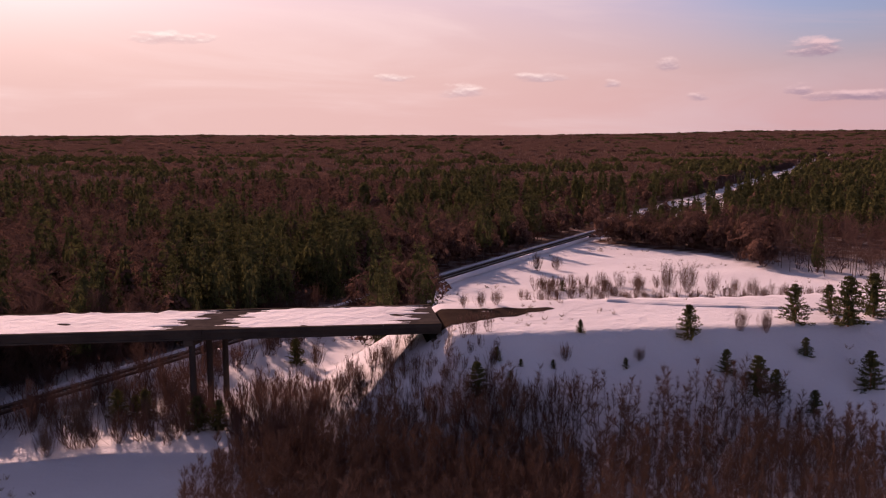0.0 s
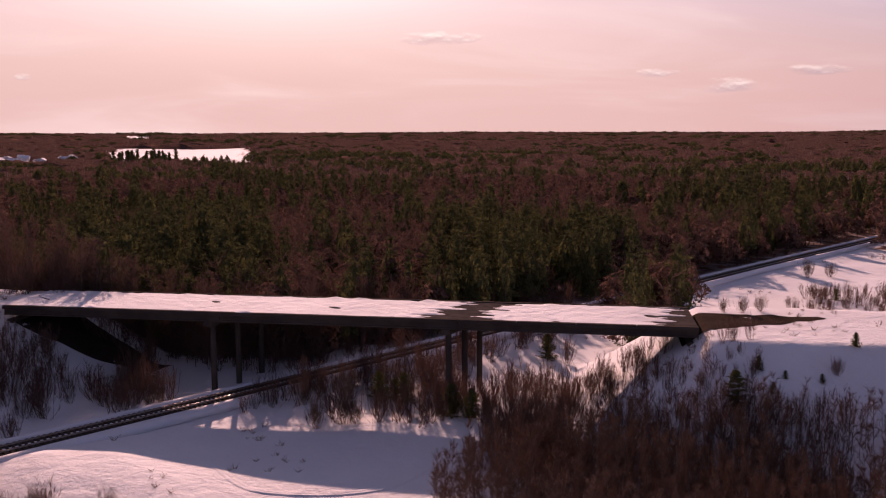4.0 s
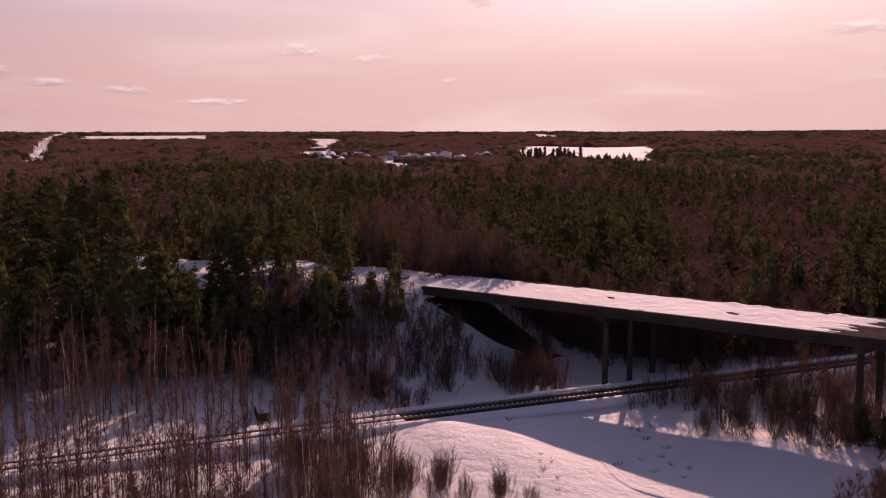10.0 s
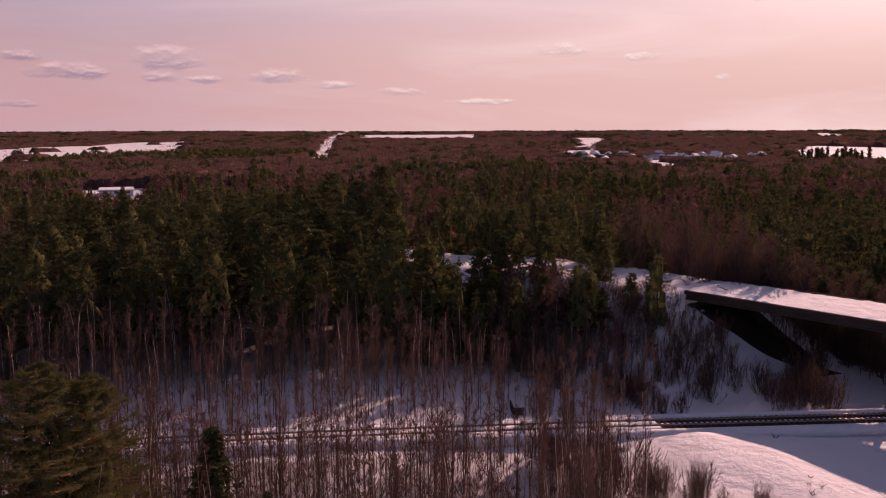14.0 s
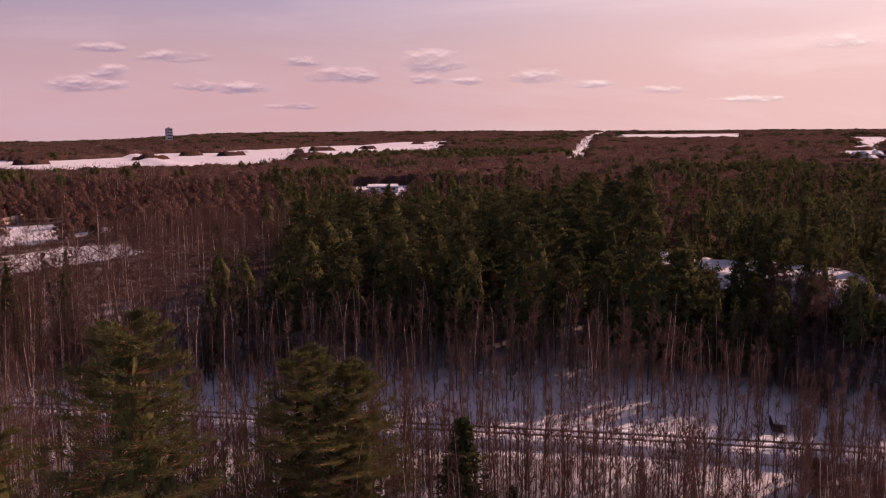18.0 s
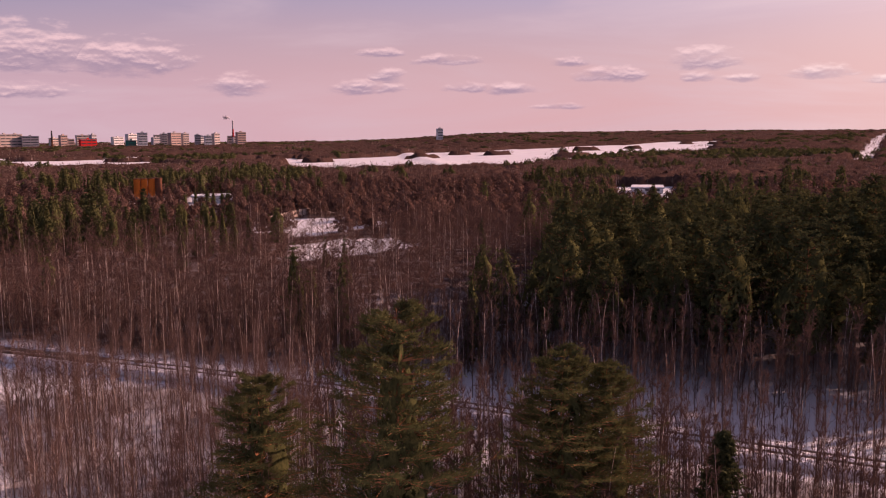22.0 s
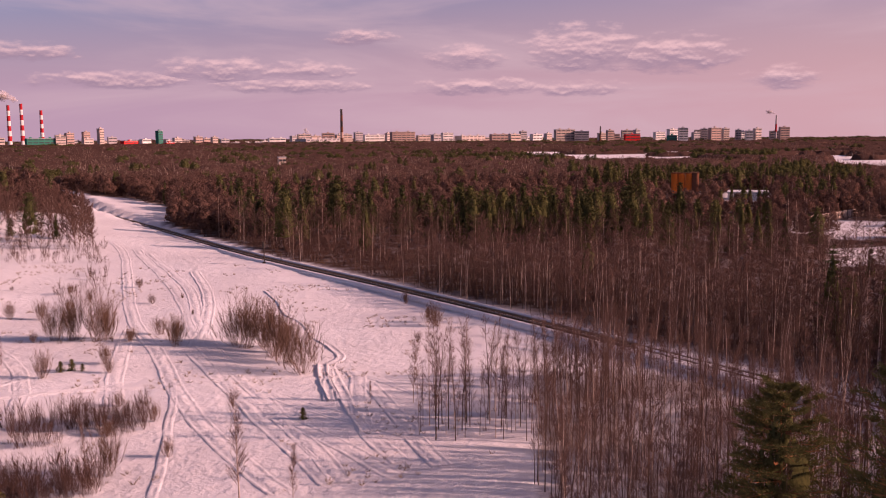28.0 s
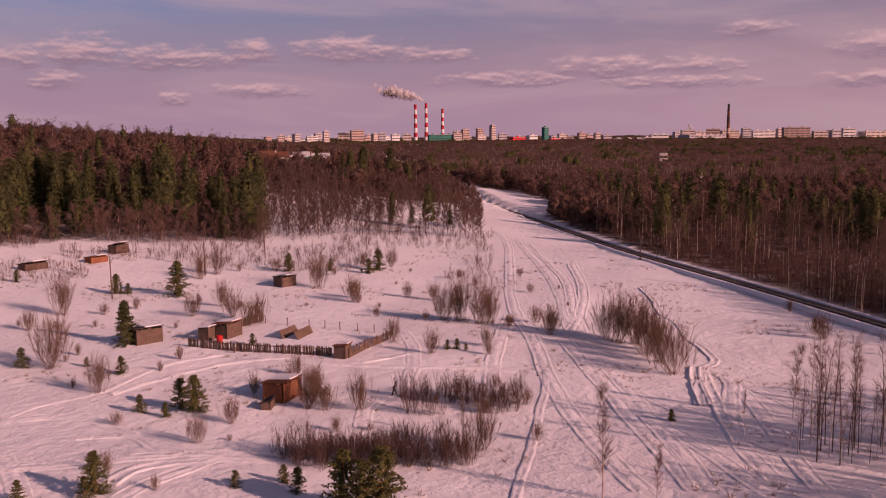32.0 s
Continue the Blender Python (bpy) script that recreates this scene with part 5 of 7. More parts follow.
# ---- thickets beside the railway ----
def build_thickets():
    # saplings on the near side of the line: those beside the clearing one by one, the rest joined
    x, y = lattice(52, 150, 40, 126, 1.42)
    d, az = np.hypot(x, y), heading(x, y)
    k = ~clear_ground(x, y) & (d < rail_reach(az) - 4) & ((az > 47) | (d < 74))
    k &= wobble(x, y, 5.0, 3.0) > -0.6 + 0.15 * smooth(az, 95, 106) + 0.80 * smooth(az, 108, 127)
    k &= (az < 116 + 5 * wobble(x, y, 6.0, 2.0)) | (d < 105)
    x, y, d, az = x[k], y[k], d[k], az[k]
    single = (az > 97) & (d < 112)
    idx = np.nonzero(single)[0][:260]
    spots = [(float(x[i]), float(y[i]), 5.5 + 5.5 * RNG.random()) for i in idx]
    plant("birch_sapling", SAPLING, spots, 8.0, [BARK, TWIG_PALE, BIRCH], "thin leafless birch sapling beside the railway", "birch tree", "birch saplings by the clearing")
    rest = np.ones(len(x), bool)
    rest[idx] = False
    kinds = [bare_tree(900 + i, 7.5, 26, 6, 0.046, 0.034, 0.145, 0.08, 4, 2 if i < 2 else 0, 1.6) for i in range(6)]
    n = int(rest.sum())
    open_side = rest & (az > 100)
    rest &= ~open_side
    n = int(open_side.sum())
    grove("birch_thicket", SAPLING, x[open_side], y[open_side], 0.55 + 0.8 * RNG.random(n), [BARK, TWIG_PALE, BIRCH], "slender leafless birch saplings at the rim of the clearing", "thicket")
    n = int(rest.sum())
    grove("birch_thicket", kinds, x[rest], y[rest], 0.55 + 0.8 * RNG.random(n), [BARK, TWIG, BIRCH], "thin leafless birch saplings crowding beside the railway", "thicket")
    wx, wy = lattice(54, 140, 46, 104, 1.3)
    d, az = np.hypot(wx, wy), heading(wx, wy)
    k = ~clear_ground(wx, wy) & (d < rail_reach(az) - 4) & (wobble(wx, wy, 4.0, 7.0) > -0.5)
    wands = [bare_tree(915 + i, 6.0, 9, 2, 0.030, 0.028, 0.12, 0.25, 3, 0, 1.8) for i in range(5)]
    grove("birch_thicket", wands, wx[k], wy[k], 0.5 + 0.75 * RNG.random(int(k.sum())), [BARK, TWIG], "thin dark stems of young trees before the railway", "thicket")
    # beyond the line, before the tall wood
    x, y = lattice(80, 170, 44, 131, 2.1)
    d, az = np.hypot(x, y), heading(x, y)
    k = ~clear_ground(x, y) & (d > rail_reach(az) + 5) & (d < rail_reach(az) + 34)
    s, w = along_bridge(x, y)
    k &= ~((w > -17) & (w < 7) & (s < -30) & (s > -85) & (wobble(x, y, 5.0, 2.0) > -0.5))
    x, y = x[k], y[k]
    grove("birch_thicket", kinds, x, y, 0.8 + 0.75 * RNG.random(len(x)) * (0.3 + 0.7 * smooth(heading(x, y), 55, 62)), [BARK, TWIG, BIRCH], "thin leafless birch saplings beyond the railway", "thicket")
    # thin saplings and willow scrub before and under the bridge
    wand = [bare_tree(940 + i, 5.0, 28, 11, 0.026, 0.026, 0.20, 0.06, 3, 0, 1.2) for i in range(5)]
    x, y = lattice(58, 95, -30, 22, 0.98)
    d, az = np.hypot(x, y), heading(x, y)
    s, w = along_bridge(x, y)
    k = (d < rail_reach(az) - 4) & (w < np.where(az < 3, -17.5, -14.0)) & (d < 90 - 1.1 * np.maximum(0, az + 2) + 4 * wobble(x, y, 6.0, 3.0)) & (az < 17)
    k &= wobble(x, y, 4.5, 8.0) + 0.5 * wobble(x, y, 1.8, 2.0) > -0.8 - 0.1 * smooth(az, 3, 12) + 0.6 * smooth(-az, 16, 24) * (d < 76)
    x1, y1 = x[k], y[k]
    grove("sapling_brush", wand, x1, y1, (0.55 + 0.7 * RNG.random(len(x1))) * (0.86 + 0.1 * smooth(heading(x1, y1), 1, 7)), [BARK, SHRUB], "dense reddish-brown leafless saplings before the bridge", "thicket")
    x, y = lattice(70, 128, -30, 30, 1.5)
    d, az = np.hypot(x, y), heading(x, y)
    s, w = along_bridge(x, y)
    front = (s > 17) & (s < 44) & (w < np.where(s > 27, -8.0, 5.0)) & (w > -24) & (wobble(x, y, 5.0, 1.0) > -0.45) & (d < rail_reach(az) - 3)
    front |= (np.abs(s - 14) < 22) & (w > -13) & (w < 3) & (wobble(x, y, 3.0, 5.0) > -0.15) & (d < rail_reach(az) - 3)
    x2, y2 = x[front], y[front]
    x, y = lattice(60, 92, -9, 11, 1.15)
    d, az = np.hypot(x, y), heading(x, y)
    k = (d < rail_reach(az) - 5) & (along_bridge(x, y)[1] < -15.0) & (wobble(x, y, 4.0, 6.0) > -0.75)
    thick_brush = [broom(960 + i, 3.4, 14, 11, 0.036, 0.42) for i in range(4)]
    grove("willow_scrub", thick_brush, x[k], y[k], 0.6 + 0.55 * RNG.random(int(k.sum())), [TWIG, TWIG], "dense dark brush in the hollow before the bridge", "thicket")
    x3, y3 = lattice(76, 130, 24, 58, 1.35)
    s, w = along_bridge(x3, y3)
    k = (s > -95) & (s < -16) & (w < np.where(s > -27, 4.0, -5.0)) & (w > -24) & (line_distance(x3, y3, RAIL_LINE) > 4) & (wobble(x3, y3, 3.5, 3.0) > -0.2 - 0.8 * smooth(-s, 34, 46))
    x2, y2 = np.r_[x2, x3[k]], np.r_[y2, y3[k]]
    kinds = [broom(950 + i, 3.6, 18, 18, 0.030, 0.42) for i in range(5)]
    up = smooth(along_bridge(x2, y2)[1], -13, -6) * (along_bridge(x2, y2)[0] < -34)
    grove("willow_scrub", kinds, x2, y2, (0.6 + 0.75 * RNG.random(len(x2))) * (1 - 0.6 * up) * (1 - 0.42 * smooth(along_bridge(x2, y2)[0], 24, 34)), [SHRUB, TWIG], "leafless willow scrub in deep snow below the bridge", "thicket")
    # tall dark brush and young trees crowding behind the bridge
    x, y = lattice(95, 150, 8, 58, 1.6)
    s, w = along_bridge(x, y)
    k = (s < 6) & (s > -60) & (w > 5.8) & (w < 26) & (line_distance(x, y, RAIL_LINE) > 4.5) & (wobble(x, y, 4.0, 2.0) > -0.6)
    tall = [bare_tree(930 + i, 7.5, 34, 9, 0.04, 0.035, 0.24, 0.05, 4, 0) for i in range(4)]
    grove("birch_thicket", tall, x[k], y[k], 0.7 + 0.6 * RNG.random(int(k.sum())), [BARK, TWIG], "dark leafless thicket crowding behind the bridge", "thicket")
    x, y = lattice(76, 130, 30, 62, 1.55)
    s, w = along_bridge(x, y)
    k = (s > -84) & (s < -36) & (w < -11.5) & (w > -25) & (line_distance(x, y, RAIL_LINE) > 5) & (wobble(x, y, 4.0, 5.0) > 0.3)
    grove("birch_thicket", tall, x[k], y[k], 0.5 + 0.4 * RNG.random(int(k.sum())), [BARK, TWIG], "dark leafless thicket at the foot of the road bank", "thicket")
    # behind the bridge and the line
    x, y = lattice(95, 150, -8, 52, 2.3)
    d, az = np.hypot(x, y), heading(x, y)
    s, w = along_bridge(x, y)
    k = (w > 8.5) & (d > rail_reach(az) - 14) & (line_distance(x, y, RAIL_LINE) > 4.5) & (wobble(x, y, 5.0, 7.0) > -0.3)
    k |= (s < 14) & (s > -46) & (w > 3.5) & (w < 24) & (line_distance(x, y, RAIL_LINE) > 3.5) & (wobble(x, y, 4.0, 2.0) > -0.5)
    x, y = x[k], y[k]
    grove("willow_scrub", kinds, x, y, 0.8 + 0.8 * RNG.random(len(x)), [TWIG, TWIG], "leafless scrub along the far side of the railway", "thicket")
    # two dense rows of brush in the clearing
    def row(corners, step):
        c = np.array(corners, float)
        n = int(np.hypot(*(c[1] - c[0])) / step)
        m = int(np.hypot(*(c[3] - c[0])) / step)
        u, v = np.meshgrid((np.arange(n) + 0.5) / n, (np.arange(m) + 0.5) / m)
        u, v = (u + (RNG.random(u.shape) - 0.5) / n).ravel()[:, None], (v + (RNG.random(v.shape) - 0.5) / m).ravel()[:, None]
        p = (c[0] * (1 - u) + c[1] * u) * (1 - v) + (c[3] * (1 - u) + c[2] * u) * v
        return p[(wobble(p[:, 0], p[:, 1], 2.2, 1.0) > -0.45)]
    brush = [broom(970 + i, 3.0, 16, 20, 0.020, 0.36) for i in range(4)]
    for corners in ([(-46.4, -84.0), (-57.9, -76.9), (-54.5, -72.0), (-43.5, -78.5)], [(-28, -75.8), (-44.8, -66.5), (-41.7, -62.2), (-28.5, -70.2)]):
        p = row(corners, 0.92)
        grove("brush_row", brush, p[:, 0], p[:, 1], 0.4 + 0.9 * RNG.random(len(p)), [TWIG, TWIG], "dense dark leafless brush growing through snow", "thicket")
    # bare trees and brush on the slope by the houses, and before the conifers
    x, y = lattice(212, 345, 145.6, 178, 2.5)
    d, az = np.hypot(x, y), heading(x, y)
    az = np.where(az < 0, az + 360, az)
    k = ((az < 160.5) & (d > 230 + 12 * wobble(x, y, 8.0, 4.0)) & (wobble(x, y, 10.0, 6.0) > -0.28)) | ((az >= 159) & (d < 232) & (d > 216 + 4 * wobble(x, y, 5.0, 1.0)))
    k &= (wobble(x, y, 6.0, 3.0) > -0.55) & (line_distance(x, y, RAIL_LINE) > 14)
    mixed = [bare_tree(920 + i, 7.0, 22, 7, 0.05, 0.08, 0.27, 0.06, 4, 2 if i == 0 else 0) for i in range(5)]
    grove("birch_thicket", mixed, x[k], y[k], 0.5 + 0.75 * RNG.random(int(k.sum())), [BARK, TWIG, BIRCH], "brown leafless trees and brush at the edge of the plots", "thicket")
    # low brush along the far side of the line
    low = [broom(985 + i, 3.4, 8, 13, 0.045, 0.55) for i in range(4)]
    x, y = lattice(95, 300, 84, 141, 2.2)
    r, az = line_distance(x, y, RAIL_LINE), heading(x, y)
    k = (np.hypot(x, y) > rail_reach(az)) & (r > 7) & (r < 30) & (wobble(x, y, 5.0, 4.0) > -0.5) & ~clear_ground(x, y)
    grove("willow_scrub", low, x[k], y[k], 0.6 + 0.7 * RNG.random(int(k.sum())), [TWIG, TWIG], "dark leafless brush along the far side of the railway", "thicket")
    # bush row behind the bank
    x, y = lattice(150, 176, -25, -5, 2.2)
    k = (wobble(x, y, 6.0, 2.0) > -0.1)
    grove("willow_scrub", kinds, x[k], y[k], 0.45 + 0.5 * RNG.random(int(k.sum())), [SHRUB, SHRUB], "pale willow scrub along the foot of the bank", "thicket")
    # scrub and weeds at the far edge of the clearing
    x, y = lattice(168, 250, 138, 176, 3.0)
    d, az = np.hypot(x, y), heading(x, y)
    k = (wobble(x, y, 8.0, 4.0) > 0.25 - 0.5 * smooth(d, 175, 215)) & (d < rail_reach(az) - 14) & ~within(az, d, 136, 145, 0, 260)
    thin = [broom(980 + i, 3.6, 8, 13, 0.045, 0.5) for i in range(4)]
    grove("willow_scrub", thin, x[k], y[k], 0.4 + 0.6 * RNG.random(int(k.sum())), [SHRUB, TWIG], "leafless scrub at the edge of the clearing", "thicket")


build_thickets()


def build_grass():
    x, y = lattice(55, 210, 121, 178, 1.5)
    k = (wobble(x, y, 6.0, 1.0) + wobble(x, y, 2.1, 4.0) > 0.55) & (line_distance(x, y, RAIL_LINE) > 6)
    x, y = x[k], y[k]
    tuft = [shrub(990 + i, 0.55, 9, 2, 0.02, 1.3) for i in range(4)]
    grove("dry_grass", tuft, x, y, 0.6 + 0.9 * RNG.random(len(x)), [GRASS, GRASS], "tufts of dry grass and weeds poking through snow", "grass", sink=0.05)
    x, y = lattice(60, 240, -28, 50, 1.9)
    k = (wobble(x, y, 7.0, 1.0) + wobble(x, y, 2.5, 4.0) > 0.8) & (line_distance(x, y, RAIL_LINE) > 4)
    s, w = along_bridge(x, y)
    k &= ~((np.abs(s) < 37) & (np.abs(w) < 6))
    x, y = x[k], y[k]
    grove("dry_grass", tuft, x, y, 0.7 + 1.0 * RNG.random(len(x)), [GRASS, SHRUB], "dry stalks and weeds on the snowy banks", "grass", sink=0.05)


build_grass()

# small bushes strewn over the clearing
x, y = lattice(58, 190, 140, 178, 11.0)
k = (line_distance(x, y, RAIL_LINE) > 30) & (wobble(x, y, 12.0, 2.0) > -0.2)
plant("low_bush", BUSH, [(float(a), float(b), 0.8 + 1.5 * RNG.random()) for a, b in zip(x[k], y[k])][:90], 4.0, [SHRUB, SHRUB],
      "small leafless bush poking through the snow", "bush", "small bushes in the clearing", ("stem", "crown"))

# ---- bare earth under the bridge ends ----
def build_slopes():
    for sgn in (-1,):
        c, s_ = math.cos(radians(BRIDGE_TURN)), math.sin(radians(BRIDGE_TURN))
        u = np.linspace(DECK_HALF - (15 if sgn < 0 else 11), DECK_HALF - 0.5, 30) * sgn
        w = np.linspace(-6.5, 6.5, 24)
        U, W = np.meshgrid(u, w, indexing="ij")
        W = W * (1 + 0.10 * wobble(U, W, 1.1, 7.0))
        U = U + 1.6 * wobble(W, U, 1.5, 2.0) * np.linspace(1, 0, 30)[:, None]
        x, y = BRIDGE_AT[0] + U * c - W * s_, BRIDGE_AT[1] + U * s_ + W * c
        down = (DECK_HALF - np.abs(U)) / 15.0
        rim = np.minimum(np.minimum((6.5 - W) / 1.5, (W + 5.6 - 9.5 * np.maximum(down, 0) ** 1.3) / 1.5), (np.abs(U) - DECK_HALF + 15) / 4.0)
        z = ground_z(x, y) + 0.07 + 0.03 * wobble(x, y, 0.9, 3.0) + 0.3 * np.clip(rim - 0.45 + 0.35 * wobble(x, y, 2.2, 1.0), -1.0, 0.0)
        i, j = np.meshgrid(np.arange(29), np.arange(23), indexing="ij")
        q = np.stack([i * 24 + j, (i + 1) * 24 + j, (i + 1) * 24 + j + 1, i * 24 + j + 1], -1).reshape(-1, 4)
        if sgn < 0:
            q = q[:, ::-1]
        tagged(new("earth_slope", soup("earth_slope", np.stack([x, y, z], -1).reshape(-1, 3), q, [EARTH], quads=True)), "bare frozen earth slope under the bridge end", "slope", kind="structure")


build_slopes()


def build_ramp():
    """Thawed earth where the road leaves the deck."""
    c, s_ = math.cos(radians(BRIDGE_TURN)), math.sin(radians(BRIDGE_TURN))
    u, f = np.meshgrid(np.linspace(-1.5, 15.0, 44), np.linspace(0, 1, 16), indexing="ij")
    w = -4.6 + 9.4 * f + 0.8 * wobble(u, f * 3, 1.3, 2.0)
    lo, hi = -5.2 + 0.55 * np.maximum(u, 0), 5.2 - 0.10 * np.maximum(u, 0)
    rim = np.minimum(np.minimum(w - lo, hi - w) / 0.8, (14.5 - u) / 2.0) + 0.7 * wobble(u, w, 0.9, 5.0)
    U = DECK_HALF + u
    x, y = BRIDGE_AT[0] + U * c - w * s_, BRIDGE_AT[1] + U * s_ + w * c
    z = ground_z(x, y) + 0.05 + 0.25 * np.clip(rim - 0.3, -1.2, 0.0)
    i, j = np.meshgrid(np.arange(43), np.arange(15), indexing="ij")
    q = np.stack([i * 16 + j, (i + 1) * 16 + j, (i + 1) * 16 + j + 1, i * 16 + j + 1], -1).reshape(-1, 4)
    tagged(new("earth_ramp", soup("earth_ramp", np.stack([x, y, z], -1).reshape(-1, 3), q, [EARTH], quads=True)), "bare thawed earth where the road leaves the bridge", "slope", kind="structure")


build_ramp()


# ---- tracks in the snow ----
def snow_track(points, wide, deep, twin, label):
    """A trodden or driven track: a draped groove with raised lips."""
    line = dense(points, 0.5)
    line = line + np.stack([0.14 * wobble(line[:, 0], line[:, 1], 3.3, 1.0), 0.14 * wobble(line[:, 0], line[:, 1], 3.7, 5.0)], -1)
    tan = np.gradient(line, axis=0)
    tan /= np.hypot(*tan.T)[:, None]
    nor = np.stack([-tan[:, 1], tan[:, 0]], -1)
    h = wide / 2
    prof = [(-h - 0.35, -0.05), (-h - 0.12, deep), (-h + 0.10, 0.045), (h - 0.10, 0.045), (h + 0.12, deep), (h + 0.35, -0.05)]
    if twin:
        prof = [(-h - 0.35, -0.05), (-h - 0.10, deep), (-h + 0.08, 0.04), (-h + 0.34, 0.04), (-h + 0.5, deep * 0.8), (h - 0.5, deep * 0.8), (h - 0.34, 0.04), (h - 0.08, 0.04), (h + 0.10, deep), (h + 0.35, -0.05)]
    v = []
    jig = 0.7 + 0.5 * wobble(line[:, 0], line[:, 1], 0.9, 3.0)
    for o, up in prof:
        p = line + nor * o
        v.append(np.c_[p, ground_z(p[:, 0], p[:, 1]) + np.where(up > 0.05, 0.03 + (up - 0.03) * jig, up)][:, None])
    v = np.concatenate(v, 1)
    n, k = len(line), len(prof)
    i, j = np.meshgrid(np.arange(n - 1), np.arange(k - 1), indexing="ij")
    q = np.stack([i * k + j, (i + 1) * k + j, (i + 1) * k + j + 1, i * k + j + 1], -1).reshape(-1, 4)[:, ::-1]
    tagged(new("snow_track", soup("snow_track", v.reshape(-1, 3), q, [SNOW], quads=True)), label, "snow track", "tracks in the snow", "structure")


SKI = "trodden groove with raised lips across the open snow"
WHEEL = "pair of old wheel ruts pressed into the snow"
snow_track([(-65.8, -82.4), (-63.0, -79.0), (-60.0, -75.6), (-50.3, -65.1), (-43.4, -57.7), (-38, -52)], 0.5, 0.10, False, SKI)
snow_track([(-116, -118), (-110.8, -109.6), (-104, -101), (-100.9, -94.9), (-94.5, -87), (-90.5, -80.1), (-86.4, -75.0), (-82.6, -73.9)], 0.8, 0.17, False, SKI)
snow_track([(-137.0, -178), (-126.4, -159.6), (-104.5, -124.5), (-92.6, -109.5), (-77.4, -88.1), (-67.5, -73.0), (-64.3, -63.7), (-61.4, -53.7), (-58, -44)], 1.7, 0.12, True, WHEEL)
snow_track([(-142.0, -199), (-137.0, -189.6), (-108.0, -147.5), (-87.7, -118.9), (-71.8, -91.8), (-63.2, -78.1), (-55, -62), (-50, -50)], 1.7, 0.12, True, WHEEL)
snow_track([(-139, -186), (-112, -140), (-96, -116), (-84, -100), (-75, -84), (-70, -72), (-68, -60), (-67, -48)], 1.7, 0.10, True, WHEEL)
snow_track([(-8.5, -99.6), (-13.7, -98.4), (-19.7, -87.2), (-24.1, -78.2), (-27, -72)], 1.7, 0.12, True, WHEEL)
snow_track([(-74, -163), (-71.3, -151.0), (-65.2, -121.8), (-57.8, -100.3), (-47.4, -86.2), (-42.2, -83.0), (-38.5, -77.2)], 1.5, 0.10, True, WHEEL)
snow_track([(-82.0, -73.0), (-79.9, -71.0), (-75.5, -67.5), (-70.9, -63.3)], 0.9, 0.14, False, SKI)
snow_track([(-84, -72), (-82.5, -69.5), (-73.5, -61.4), (-64.9, -52.8), (-61, -46)], 1.6, 0.11, True, WHEEL)
snow_track([(-84, -74), (-80.9, -63.8), (-78.1, -54.0), (-75.7, -45.8)], 1.5, 0.10, True, WHEEL)
snow_track([(-42.1, -102.9), (-51.7, -94.0), (-60.7, -87.5), (-65, -83)], 0.4, 0.16, False, SKI)
snow_track([(-20, -103), (-23.9, -104.6), (-36.4, -107.3), (-44, -104), (-47.0, -99.0), (-57, -99)], 0.4, 0.16, False, SKI)
snow_track([(-4, -84), (-12, -82), (-21, -79), (-26, -74.5), (-34, -70)], 1.7, 0.14, True, WHEEL)
snow_track([(-83.2, -97.0), (-75.4, -83.5), (-68.3, -70.9), (-62.9, -61.2), (-58.2, -53.1), (-54.4, -47.2)], 1.7, 0.12, True, WHEEL)
snow_track([(-77.3, -92.4), (-69.5, -77.9), (-63.0, -65.3), (-56.5, -52.8), (-53.4, -47.4)], 1.7, 0.12, True, WHEEL)
snow_track([(-83.8, -74.3), (-75.6, -65.7), (-69.8, -59.1), (-65.3, -53.6)], 0.9, 0.22, False, SKI)
snow_track([(-82.9, -74.8), (-76.1, -68.2), (-71.2, -62.8)], 1.0, 0.24, False, SKI)
snow_track([(-78.5, -64.0), (-71.9, -55.0), (-66.1, -48.0), (-62.1, -42.4)], 1.6, 0.12, True, WHEEL)
snow_track([(-13.9, -71.6), (-17.0, -73.6), (-20.7, -75.1), (-24.9, -77.1)], 1.6, 0.12, True, WHEEL)
snow_track([(-13.9, -74.8), (-16.5, -77.3), (-19.9, -77.3), (-22.1, -76.5)], 1.2, 0.2, False, SKI)
snow_track([(-14.0, -89.3), (-17.9, -88.0), (-20.5, -79.6), (-24.3, -78.4), (-27.0, -75.5)], 0.6, 0.16, False, SKI)
snow_track([(-7.3, -86.7), (-7.5, -80.8), (-7.4, -75.5)], 1.5, 0.12, True, WHEEL)
snow_track([(-8.7, -100.4), (-12.3, -102.7), (-19.0, -104.5), (-29.0, -111.1), (-35.9, -112.1)], 0.4, 0.12, False, SKI)
snow_track([(-53.9, -92.1), (-58.2, -91.0), (-61.4, -88.3), (-64.3, -84.1)], 0.4, 0.12, False, SKI)
snow_track([(-82.3, -112.2), (-63.7, -90.4), (-55.3, -79.2)], 1.7, 0.11, True, WHEEL)
snow_track([(-124.1, -147.0), (-104.3, -120.3), (-91.5, -106.5), (-79.5, -95.0)], 1.7, 0.14, True, WHEEL)
snow_track([(20, 108), (35, 104), (50, 101), (70, 99)], 2.0, 0.2, True, WHEEL)
snow_track([(-40, 66), (-34, 62), (-30, 63), (-24, 67), (-22, 72)], 0.4, 0.12, False, SKI)


# ---- sheds, fence, frames ----
def boards(parent, name, length, high, thick, at, mat, step=0.16, gap=0.02):
    """A wall of upright boards, each its own piece, along local x from at."""
    n = int(length / step)
    for k in range(n):
        h = high * (0.94 + 0.09 * random.random())
        part(name, box(bmesh.new(), step - gap, thick, h, at @ pose((k + 0.5) * step, 0, 0, 0, 0, 0)), mat, parent)


